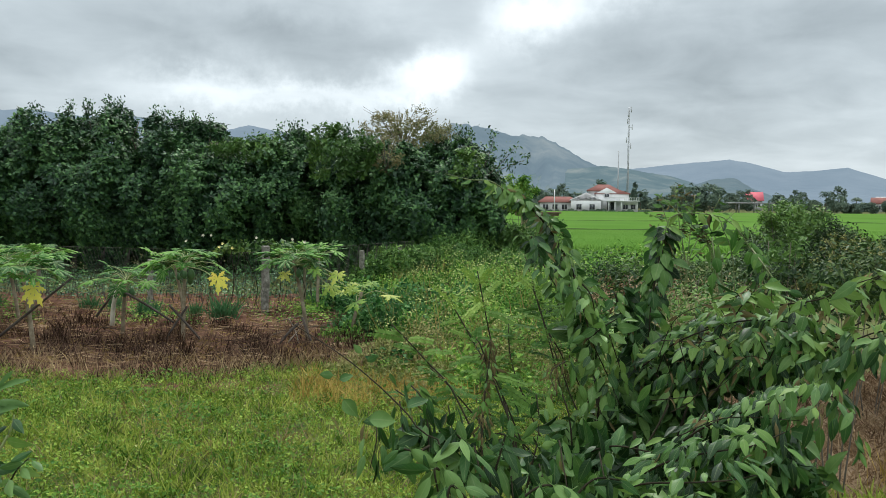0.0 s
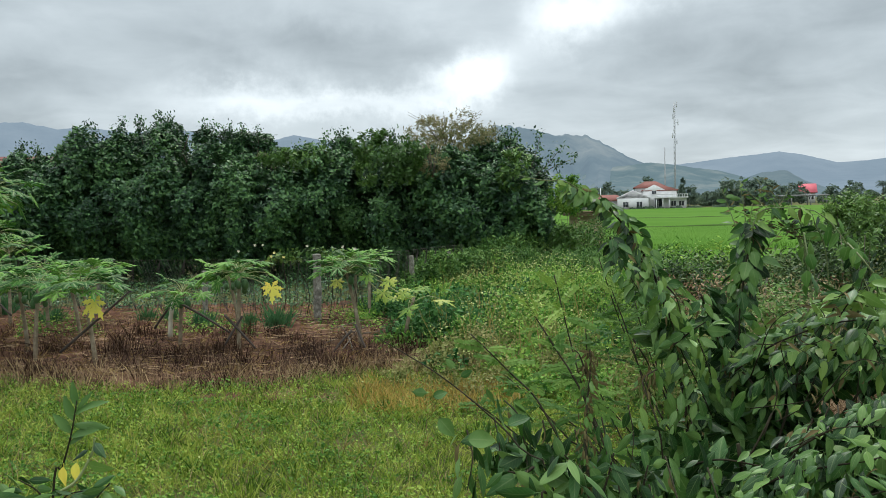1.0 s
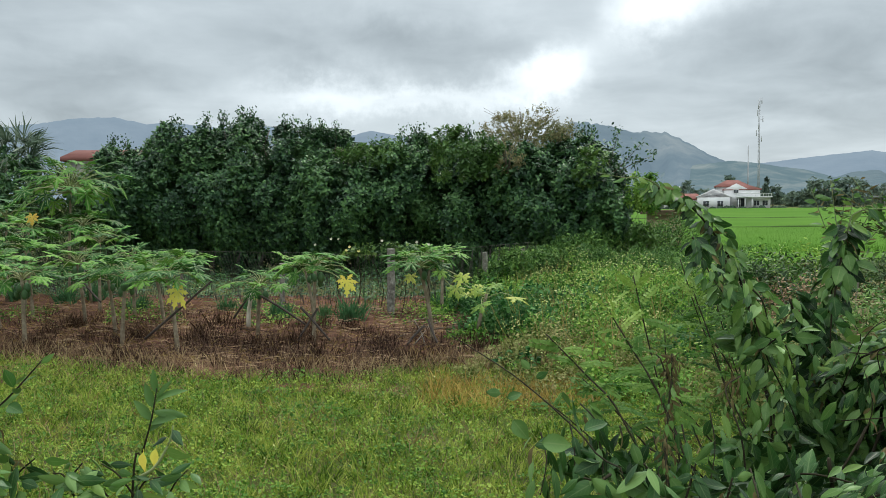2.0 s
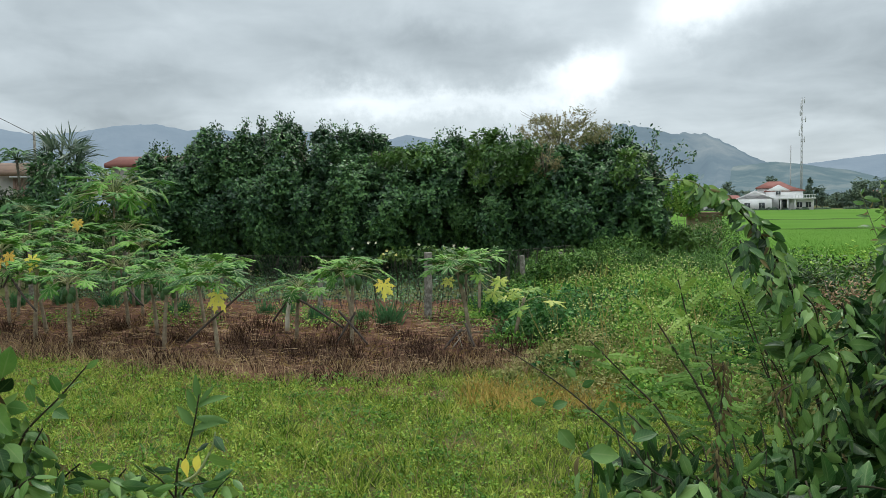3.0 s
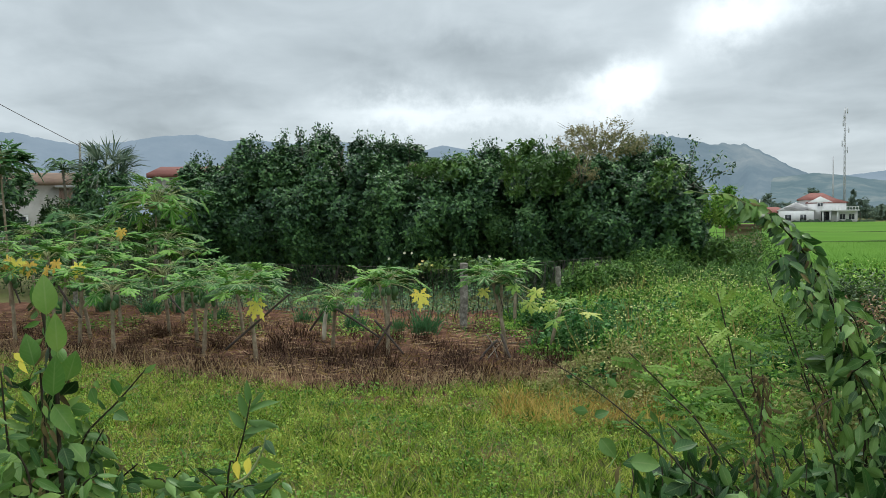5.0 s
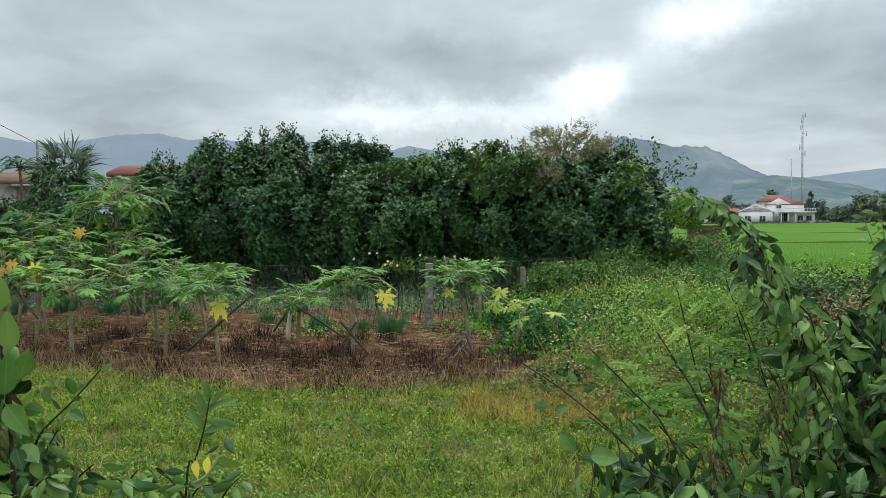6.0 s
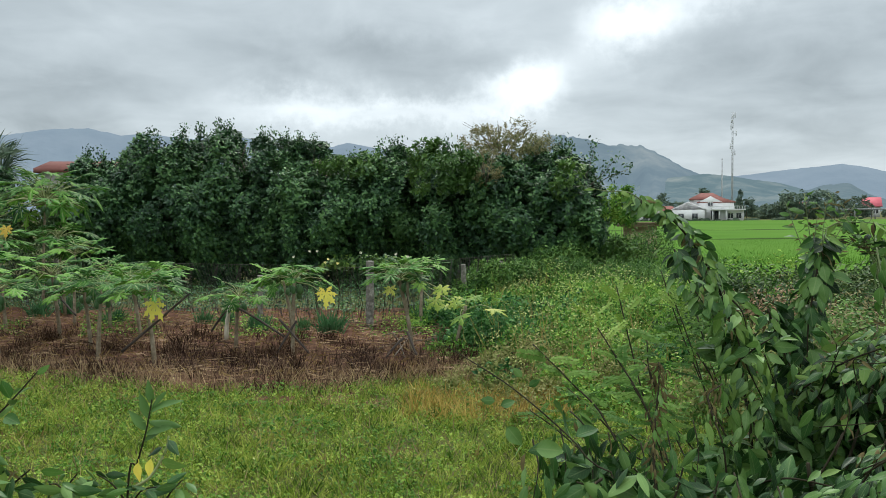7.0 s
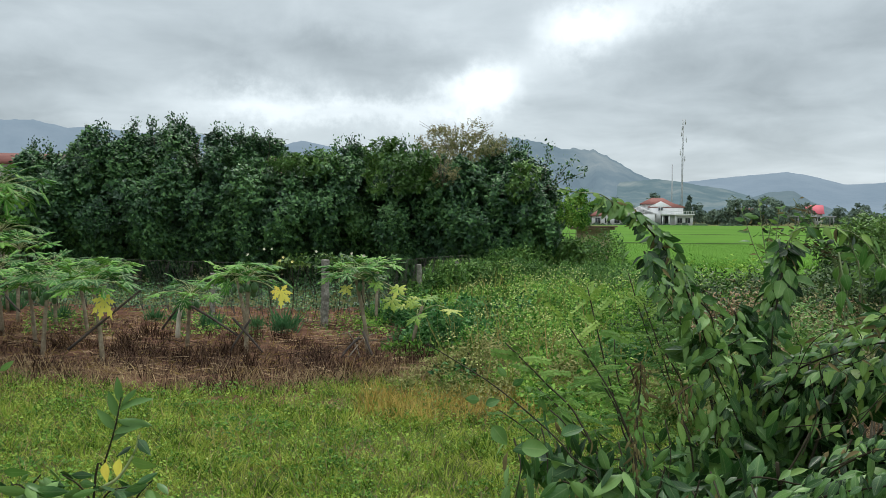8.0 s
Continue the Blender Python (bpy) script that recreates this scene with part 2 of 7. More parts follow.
M_pane = stuff("dark_window_pane", [(0.03, 0.035, 0.04), (0.07, 0.08, 0.09)], 0.2, 1.0, spec=0.6)
M_grey = stuff("grey_metal", [(0.30, 0.31, 0.32), (0.42, 0.42, 0.42)], 0.6, 1.0, metal=0.3)
M_mud = stuff("mud_wall", [(0.30, 0.22, 0.14), (0.42, 0.33, 0.22)], 0.9, 1.5, 0.01, 10)
# leaf green made paler and bluer, with the haze of distance in the colour
M_farleaf = stuff("hazed_distant_leaf", [(0.092, 0.145, 0.118), (0.150, 0.210, 0.158), (0.22, 0.285, 0.19)], 0.8, 0.08, thin=0.1, island=0.6, spec=0.1)
# hills: blue-grey tints and emission put the haze of the air into the surface
M_hill = stuff("wooded_hillside_haze_glow", [(0.010, 0.018, 0.022), (0.034, 0.046, 0.046), (0.12, 0.12, 0.105)], 1.0, 0.005, 3.0, 0.02, glow=(0.150, 0.210, 0.262), spec=0.0)
M_hill_far = stuff("far_range_haze_glow", [(0.035, 0.05, 0.06), (0.075, 0.09, 0.10)], 1.0, 0.004, 5.0, 0.02, glow=(0.190, 0.252, 0.318), spec=0.0)
M_foothill = stuff("wooded_foothill_haze_glow", [(0.012, 0.024, 0.022), (0.035, 0.050, 0.045), (0.12, 0.12, 0.10)], 1.0, 0.012, 3.0, 0.03, glow=(0.120, 0.178, 0.215), spec=0.0)
M_hill_dark = stuff("near_hill_haze_glow", [(0.035, 0.055, 0.06), (0.07, 0.085, 0.085)], 1.0, 0.02, 4.0, 0.05, glow=(0.105, 0.15, 0.18), spec=0.0)
M_fan = stuff("fan_palm_leaf", [(0.045, 0.085, 0.058), (0.10, 0.155, 0.10), (0.22, 0.28, 0.20)], 0.55, 1.0, thin=0.2, island=0.7, spec=0.3)
M_clover = stuff("lush_herb", [(0.045, 0.13, 0.018), (0.09, 0.21, 0.028), (0.17, 0.31, 0.05)], 0.55, 1.2, thin=0.25, island=0.7, spec=0.15)
M_lush = stuff("deep_green_weed", [(0.016, 0.070, 0.018), (0.045, 0.150, 0.036), (0.11, 0.26, 0.068)], 0.55, 1.4, thin=0.2, island=0.85, spec=0.12)
M_tawny = stuff("tawny_weed", [(0.11, 0.15, 0.04), (0.21, 0.23, 0.075), (0.36, 0.35, 0.15)], 0.75, 1.6, thin=0.2, island=0.8, spec=0.1)
M_litter = stuff("dead_bank_grass", [(0.11, 0.07, 0.04), (0.27, 0.18, 0.105), (0.47, 0.35, 0.22)], 0.9, 2.0, thin=0.1, island=0.95, spec=0.08)
M_charred = stuff("blackish_dead_weed", [(0.016, 0.009, 0.006), (0.052, 0.030, 0.018), (0.17, 0.105, 0.062)], 0.9, 2.5, thin=0.05, island=0.9, spec=0.1)
M_creeper = stuff("fence_creeper_leaf", [(0.035, 0.095, 0.022), (0.085, 0.195, 0.042), (0.21, 0.35, 0.085)], 0.5, 1.3, thin=0.2, island=0.85, spec=0.2)
M_thorn = stuff("dark_hedge_leaf", [(0.016, 0.042, 0.014), (0.042, 0.092, 0.026), (0.12, 0.19, 0.055)], 0.5, 1.2, thin=0.15, island=0.9, spec=0.25)
M_galvanised = stuff("galvanised_steel", [(0.42, 0.44, 0.46), (0.58, 0.60, 0.61)], 0.6, 1.0, spec=0.3)
M_gold = stuff("golden_grass", [(0.28, 0.20, 0.05), (0.46, 0.33, 0.09), (0.62, 0.48, 0.15)], 0.8, 1.5, thin=0.2, island=0.9, spec=0.1)
M_rust = stuff("orange_straw", [(0.18, 0.14, 0.05), (0.29, 0.19, 0.075), (0.42, 0.32, 0.14)], 0.8, 1.3, thin=0.2, island=0.8, spec=0.1)
M_shrub = stuff("shrub_leaf", [(0.045, 0.115, 0.026), (0.095, 0.195, 0.042), (0.21, 0.33, 0.075)], 0.5, 1.5, thin=0.2, island=0.8, spec=0.25)
M_oldwall = stuff("weathered_wall", [(0.28, 0.27, 0.24), (0.48, 0.47, 0.44)], 0.9, 0.8, 0.01, 8)
M_bank = stuff("dry_bank_soil", [(0.14, 0.095, 0.062), (0.27, 0.195, 0.125), (0.42, 0.33, 0.22)], 0.95, 2.5, 0.03, 14, spec=0.1)
M_bund = stuff("dark_green_bank", [(0.030, 0.060, 0.014), (0.06, 0.11, 0.024)], 0.9, 0.6, 0.02, 6, spec=0.1)


# ---- small helpers ----
def part(name, mesh, material, parent=None, label=""):
    """One mesh object under a thing or under a part."""
    ob = new(name, mesh)
    for m in (material if isinstance(material, (list, tuple)) else [material]):
        if m is not None and len(mesh.materials) < (len(material) if isinstance(material, (list, tuple)) else 1):
            mesh.materials.append(m)
    if parent is not None:
        ob.parent = parent
    if label:
        ob["label"] = label
    return ob


def thing(name, label, category, at=(0, 0, 0), group="", kind="", turn=0.0):
    ob = new(name)
    ob.location = at
    ob.rotation_euler = (0, 0, turn)
    return tagged(ob, label, category, group, kind)


def arrays_mesh(name, verts, faces, smooth=False, slots=None):
    """A mesh from a vertex array and an array of equal-sided faces."""
    me = bpy.data.meshes.new(name)
    verts, faces = np.asarray(verts, np.float32), np.asarray(faces, np.int32)
    k = faces.shape[1]
    me.vertices.add(len(verts))
    me.vertices.foreach_set("co", verts.ravel())
    me.loops.add(faces.size)
    me.loops.foreach_set("vertex_index", faces.ravel())
    me.polygons.add(len(faces))
    me.polygons.foreach_set("loop_start", np.arange(len(faces), dtype=np.int32) * k)
    if smooth:
        me.polygons.foreach_set("use_smooth", np.ones(len(faces), bool))
    if slots is not None:
        me.polygons.foreach_set("material_index", np.asarray(slots, np.int32))
    me.update(calc_edges=True)
    me.validate()
    return me


def unit(v):
    v = np.asarray(v, float)
    return v / np.maximum(np.linalg.norm(v, axis=-1, keepdims=True), 1e-9)


def scatter(template, pos, along, up, size):
    """Copies of a template (verts, faces) at pos, its x axis along, its z axis near up."""
    tv, tf = np.asarray(template[0], float), np.asarray(template[1], int)
    n = len(pos)
    x = unit(along)
    y = unit(np.cross(up, x))
    z = np.cross(x, y)
    size = np.broadcast_to(np.asarray(size, float), (n,))[:, None, None]
    v = (tv[None, :, 0:1] * x[:, None] + tv[None, :, 1:2] * y[:, None] + tv[None, :, 2:3] * z[:, None]) * size
    v = v + np.asarray(pos)[:, None, :]
    f = tf[None] + (np.arange(n) * len(tv))[:, None, None]
    return v.reshape(-1, 3), f.reshape(-1, tf.shape[1])


def joined(*pieces):
    vs, fs, o = [], [], 0
    for v, f in pieces:
        vs.append(v)
        fs.append(np.asarray(f) + o)
        o += len(v)
    return np.concatenate(vs), np.concatenate(fs)


def tube(points, radii, sides=6, closed=True):
    """A tapered tube of triangles along points."""
    p = np.asarray(points, float)
    r = np.broadcast_to(np.asarray(radii, float), (len(p),))
    d = unit(np.gradient(p, axis=0))
    ref = np.where(np.abs(d[:, 2:3]) > 0.9, np.array([[1.0, 0, 0]]), np.array([[0, 0, 1.0]]))
    a = unit(np.cross(d, ref))
    b = np.cross(d, a)
    ang = np.arange(sides) * 2 * np.pi / sides
    v = p[:, None] + (np.cos(ang)[None, :, None] * a[:, None] + np.sin(ang)[None, :, None] * b[:, None]) * r[:, None, None]
    f = []
    for i in range(len(p) - 1):
        for j in range(sides):
            q0, q1 = i * sides + j, i * sides + (j + 1) % sides
            f += [(q0, q1, q1 + sides), (q0, q1 + sides, q0 + sides)]
    if closed:
        for j in range(1, sides - 1):
            f.append((0, j + 1, j))
            o = (len(p) - 1) * sides
            f.append((o, o + j, o + j + 1))
    return v.reshape(-1, 3), np.array(f)


def spline(points, n):
    """A smooth curve through a few points."""
    p = np.asarray(points, float)
    p = np.vstack([2 * p[0] - p[1], p, 2 * p[-1] - p[-2]])
    out = []
    for s in np.linspace(0, len(p) - 3 - 1e-6, n):
        i = int(s)
        t = s - i
        a, b, c, d = p[i:i + 4]
        out.append(0.5 * (2 * b + (c - a) * t + (2 * a - 5 * b + 4 * c - d) * t * t + (3 * b - a - 3 * c + d) * t ** 3))
    return np.array(out)


def box(x0, x1, y0, y1, z0, z1):
    v = [(x, y, z) for z in (z0, z1) for x, y in ((x0, y0), (x1, y0), (x1, y1), (x0, y1))]
    q = [(0, 3, 2, 1), (4, 5, 6, 7), (0, 1, 5, 4), (1, 2, 6, 5), (2, 3, 7, 6), (3, 0, 4, 7)]
    f = [t for a, b, c, d in q for t in ((a, b, c), (a, c, d))]
    return np.array(v, float), np.array(f)


def bumps(x, y, scale, seed=0.0):
    """Smooth noise about 0, at points x, y."""
    return np.array([noise.noise(Vector((a / scale + seed, b / scale - seed, seed * 1.7))) for a, b in zip(np.ravel(x), np.ravel(y))])


# leaf shapes: a small folded blade, and a larger curved one
BLADE = ([(0, 0, 0), (0.45, 0.22, 0.07), (1, 0, -0.12), (0.45, -0.22, 0.07)], [(0, 1, 2), (0, 2, 3)])
ROUND = ([(0, 0, 0), (0.35, 0.36, 0.06), (1, 0, -0.1), (0.35, -0.36, 0.06)], [(0, 1, 2), (0, 2, 3)])
LEAFLET = ([(0, 0, 0), (0.38, 0.25, 0.05), (0.74, 0.17, 0.0), (1, 0, -0.10), (0.74, -0.17, 0.0), (0.38, -0.25, 0.05)], [(0, 1, 5), (1, 2, 4), (1, 4, 5), (2, 3, 4)])
STRAW = ([(0, -0.012, 0), (0, 0.012, 0), (0.55, 0.01, 0.05), (0.55, -0.01, 0.05), (1, 0, 0.22)], [(0, 1, 2), (0, 2, 3), (3, 2, 4)])


LEAF_X = (0.0, 0.08, 0.20, 0.35, 0.52, 0.68, 0.82, 0.93, 1.0)
LEAF_W = (0.04, 0.40, 0.80, 0.99, 0.97, 0.76, 0.48, 0.21, 0.0)


def oval(width, droop, fold, twist=0.0, ripple=0.0):
    """A near leaf: midrib, two half-ways and two edges, curved along and arched across."""
    xs, ws = np.array(LEAF_X), np.array(LEAF_W) * width / 2
    v, f = [], []
    for x, w in zip(xs, ws):
        z = -droop * x * x
        for q in (1.0, 0.55, 0.0, -0.55, -1.0):
            v.append((x, w * q, z + fold * w * abs(q) ** 1.7 + twist * x * w * q + ripple * width * abs(q) * math.sin(9 * x + 2 * q)))
    for i in range(len(xs) - 1):
        a = i * 5
        for k in range(4):
            f += [(a + k, a + k + 1, a + k + 6), (a + k, a + k + 6, a + k + 5)]
    stalk = tube([(-0.16, 0, 0.02), (0.02, 0, 0)], [0.014, 0.014], 3, False)
    return joined((np.array(v), np.array(f)), stalk)


# ---- the setting: ground, crops, hills ----
def sheet(name, x0, x1, y0, y1, step, height, material, label, category, kind="structure"):
    """An uneven sheet of ground, its height given by a function."""
    xs, ys = np.arange(x0, x1 + step / 2, step), np.arange(y0, y1 + step / 2, step)
    gx, gy = np.meshgrid(xs, ys)
    z = height(gx.ravel(), gy.ravel())
    v = np.stack([gx.ravel(), gy.ravel(), z], 1)
    w = len(xs)
    i = (np.arange(len(ys) - 1)[:, None] * w + np.arange(w - 1)[None]).ravel()
    f = np.stack([i, i + 1, i + w + 1, i + w], 1)
    return tagged(part(name, arrays_mesh(name, v, f, True), material), label, category, "", kind)


# one sheet to the horizon: fine near by, coarse far off
ring = np.concatenate([np.linspace(0, 40, 41), [60, 100, 200, 400, 800, 1600, 4800]])
axis = np.concatenate([-ring[:0:-1], ring])
gx, gy = np.meshgrid(axis, axis)
near = np.clip(1 - np.hypot(gx, gy) / 40, 0, 1).ravel()
gz = bumps(gx, gy, 3.0, 2.0) * 0.05 * near
w = len(axis)
i = (np.arange(w - 1)[:, None] * w + np.arange(w - 1)[None]).ravel()
tagged(part("ground", arrays_mesh("ground", np.stack([gx.ravel(), gy.ravel(), gz - 0.03], 1), np.stack([i, i + 1, i + w + 1, i + w], 1), True), M_ground),
       "flat earthy farm ground with thin grass", "ground", "", "structure")
sheet("bare_plot", -26, -0.5, 9.4, 19.5, 0.14, lambda x, y: 0.02 + bumps(x, y, 0.9, 5.0) * 0.05 + bumps(x, y, 0.3, 7.0) * 0.06, M_red_soil,
      "bare reddish-brown soil of the papaya plot", "ground")
sheet("bare_bank", 2.5, 9.5, 3.8, 10.8, 0.5, lambda x, y: 0.02 + bumps(x, y, 0.9, 3.0) * 0.06, M_bank, "dry brown soil beside the thicket", "ground")

# rice paddies: level crop in blocks with low earth banks between them
PADDIES = [(-6, 90, 31.0, 60.0), (-6, 130, 60.7, 110.0), (-6, 150, 110.6, 165.0)]
for x0, x1, y0, y1 in PADDIES:
    p = sheet("rice_paddy", x0, x1, y0, y1, 2.0 if y1 < 60 else 5.0, lambda x, y: np.where(y < y0 + 0.1, 0.0, 0.42 + bumps(x, y, 2.5, 4.0) * 0.04), M_rice, "bright green paddy of young rice", "field")
    p["group"] = "rice paddies"
# two low dark ridges, which show as thin dark lines across the crop
for y, h, x1 in ((56.3, 0.48, 22.0), (83.0, 0.475, 60.0)):
    xs = np.arange(-6, x1, 1.5)
    ln = np.stack([xs, y + 0.25 * np.sin(xs * 0.11), np.full(len(xs), h - 0.25)], 1)
    ln[:, 2] += 0.03 * np.sin(xs * 0.9)
    b = tagged(part("paddy_bank", arrays_mesh("paddy_bank", *tube(ln, 0.25, 8), True), M_bund), "low dark earth bank between rice paddies", "bank", "paddy banks", "structure")
rng = np.random.default_rng(11)
n = 45000
px = rng.uniform(0, 34, n)
py = 31 + 26.9 * rng.random(n) ** 1.4
pos = np.stack([px, py, np.full(n, 0.33)], 1)
way = unit(np.stack([rng.normal(0, 0.3, n), rng.normal(0, 0.3, n), np.ones(n)], 1))
me = arrays_mesh("rice_blades", *scatter(([(0, -0.02, 0), (0, 0.02, 0), (1, 0, 0.25)], [(0, 1, 2)]), pos, way, unit(rng.normal(size=(n, 3))), rng.uniform(0.16, 0.27, n)))
tagged(part("rice_blades", me, M_rice), "fine upright rice blades on the paddy", "rice", "", "stuff")


def hills(name, dist, profile, material, label, rough, foot=0.55, seed=1.0):
    """A range of hills: a ridge line over azimuths, with slopes cut by gullies towards the plain."""
    az = np.arange(profile[0][0], profile[-1][0] + 0.01, 0.2)
    el = np.interp(az, [p[0] for p in profile], [p[1] for p in profile])
    rows = 14
    v = []
    for k in range(rows + 3):
        s = k / rows
        r = dist * (foot + (1 - foot) * min(s, 1.0) + 0.12 * max(s - 1, 0) * rows)
        for a0, e0 in zip(az, el):
            top = dist * math.tan(radians(e0)) + 2.4
            gully = noise.fractal(Vector((a0 * 0.55 + seed, s * 1.6, seed)), 0.9, 2.1, 5)
            fine = noise.fractal(Vector((a0 * 2.2 + seed, s * 3.0, seed * 2)), 0.9, 2.1, 3)
            k2 = s ** 1.25 if s <= 1 else max(0.0, 1 - (s - 1) * 4)
            z = top * k2 * (1 + rough * gully * (1 - s if s < 1 else 0.0) * 2.2) + top * rough * 0.10 * fine * min(1, s)
            v.append((r * math.sin(radians(a0)), r * math.cos(radians(a0)), max(z, -1) - (1.5 if k == 0 else 0)))
    w = len(az)
    i = (np.arange(rows + 2)[:, None] * w + np.arange(w - 1)[None]).ravel()
    f = np.stack([i, i + 1, i + w + 1, i + w], 1)
    return tagged(part(name, arrays_mesh(name, v, f, True), material), label, "mountains", "", "structure")


# backdrop ranges, each with its haze as a glow in its material
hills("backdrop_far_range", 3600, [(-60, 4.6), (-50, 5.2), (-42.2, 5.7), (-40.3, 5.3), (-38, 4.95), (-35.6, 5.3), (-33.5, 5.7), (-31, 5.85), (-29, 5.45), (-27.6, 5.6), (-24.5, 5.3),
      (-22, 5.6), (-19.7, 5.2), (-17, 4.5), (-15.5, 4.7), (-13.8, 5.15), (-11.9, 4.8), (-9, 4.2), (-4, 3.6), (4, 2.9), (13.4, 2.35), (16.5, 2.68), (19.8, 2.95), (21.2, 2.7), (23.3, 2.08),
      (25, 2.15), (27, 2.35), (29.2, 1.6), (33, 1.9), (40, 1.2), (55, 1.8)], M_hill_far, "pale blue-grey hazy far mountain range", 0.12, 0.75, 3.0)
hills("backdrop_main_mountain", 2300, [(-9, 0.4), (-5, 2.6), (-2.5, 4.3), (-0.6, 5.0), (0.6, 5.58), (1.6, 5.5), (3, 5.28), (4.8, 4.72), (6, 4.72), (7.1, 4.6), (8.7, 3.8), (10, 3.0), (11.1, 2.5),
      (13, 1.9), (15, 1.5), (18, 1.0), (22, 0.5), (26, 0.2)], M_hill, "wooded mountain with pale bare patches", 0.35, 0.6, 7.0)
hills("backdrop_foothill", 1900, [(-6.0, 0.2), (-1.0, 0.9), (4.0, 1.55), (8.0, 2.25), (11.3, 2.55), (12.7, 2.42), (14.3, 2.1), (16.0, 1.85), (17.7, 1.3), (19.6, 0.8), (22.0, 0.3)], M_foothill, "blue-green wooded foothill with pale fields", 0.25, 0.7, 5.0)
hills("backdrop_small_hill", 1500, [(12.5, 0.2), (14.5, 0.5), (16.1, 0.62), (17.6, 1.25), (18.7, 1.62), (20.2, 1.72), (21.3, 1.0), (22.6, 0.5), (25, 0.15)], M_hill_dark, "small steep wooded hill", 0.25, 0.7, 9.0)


# ---- trees ----
def crown_mesh(rng, centre, semi, lumps, clusters, leaf, per=8, shoots=0.15, template=BLADE, flat_bottom=0.9, lifted=0.0):
    """A crown of leaf whorls, set on many small rounded masses, with upright shoots at the top."""
    centre, semi = np.array(centre), np.array(semi)
    d = unit(rng.normal(size=(lumps, 3)))
    d[:, 2] = np.where(d[:, 2] < -flat_bottom, -flat_bottom, d[:, 2])
    lc = d * rng.uniform(0.45, 0.82, (lumps, 1))
    lr = rng.uniform(0.20, 0.40, lumps)
    k = rng.integers(0, lumps, clusters)
    o = unit(rng.normal(size=(clusters, 3)) + 0.9 * unit(lc[k]) + np.array([0, 0, lifted]))
    depth = 1 - 0.55 * rng.random(clusters) ** 2.2
    p = lc[k] + o * lr[k][:, None] * depth[:, None]
    pos = centre + p * semi
    out = unit(o * 0.7 + unit(p) * 0.6 + np.array([0, 0, 0.45]) + rng.normal(0, 0.25, (clusters, 3)))
    up = (rng.random(clusters) < shoots) & (p[:, 2] > 0.35)
    pos[up, 2] += rng.uniform(0.05, 0.45, up.sum()) * 0.12 * semi[2] * 2
    out[up] = unit(out[up] * 0.4 + np.array([0, 0, 1.0]))
    a = rng.random((clusters, per)) * 2 * np.pi
    ref = np.where(np.abs(out[:, 2:3]) > 0.9, np.array([[1.0, 0, 0]]), np.array([[0, 0, 1.0]]))
    e1 = unit(np.cross(out, ref))
    e2 = np.cross(out, e1)
    lift = rng.uniform(-0.1, 1.1, (clusters, per, 1))
    way = unit(np.cos(a)[..., None] * e1[:, None] + np.sin(a)[..., None] * e2[:, None] + lift * out[:, None])
    base = pos[:, None] + out[:, None] * rng.uniform(-0.10, 0.10, (clusters, per, 1))
    size = leaf * rng.uniform(0.7, 1.25, (clusters, per))
    nrm = out[:, None] + rng.normal(0, 0.35, (clusters, per, 3))
    return scatter(template, base.reshape(-1, 3), way.reshape(-1, 3), nrm.reshape(-1, 3), size.ravel())


def trunk_mesh(rng, height, radius, spread, limbs=5):
    """A leaning trunk and the limbs that leave it, as separate tubes."""
    lean = rng.normal(0, 0.12, 2)
    t = spline([(0, 0, -0.1), (lean[0] * 0.5, lean[1] * 0.5, height * 0.3), (lean[0], lean[1], height * 0.62)], 7)
    trunk = tube(t, np.linspace(radius, radius * 0.6, 7), 8)
    out = []
    for k in range(limbs):
        a = k * 2.4 + rng.random()
        s = t[rng.integers(2, 6)]
        tip = s + np.array([math.cos(a) * spread * rng.uniform(0.5, 0.85), math.sin(a) * spread * rng.uniform(0.5, 0.85), height * rng.uniform(0.2, 0.42)])
        mid = (s + tip) / 2 + np.array([0, 0, -0.1 * height * rng.random()])
        out.append(tube(spline([s, mid, tip], 6), np.linspace(radius * 0.5, radius * 0.12, 6), 5))
    return trunk, out


def tree(rng, at, height, semi, label, material=None, bottom=0.8, clusters=1700, leaf=0.2, lumps=34, name="orchard_tree", shoots=0.2, group="orchard trees", trunk_r=0.13):
    root = thing(name, label, "tree", (*at, 0), group)
    cz, sz = (height + bottom) / 2, (height - bottom) / 2
    trunk, limbs = trunk_mesh(rng, height, trunk_r, semi[0])
    part("trunk", arrays_mesh("trunk", *trunk, True), M_bark, root)
    for b in limbs:
        part("limb", arrays_mesh("limb", *b, True), M_bark, root)
    v, f = crown_mesh(rng, (0, 0, cz), (semi[0], semi[1], sz), lumps, clusters, leaf, shoots=0.1, template=LEAFLET, lifted=0.75)
    over = v[:, 2] > height
    v[over, 2] = height + (v[over, 2] - height) * 0.4
    # the skirt stands back under the overhanging crown
    v[:, 1] *= np.clip(0.66 + 0.34 * (v[:, 2] - 0.1) / (height * 0.5), 0.66, 1.0)
    part("crown", arrays_mesh("crown", v, f), material or M_tree, root)
    return root


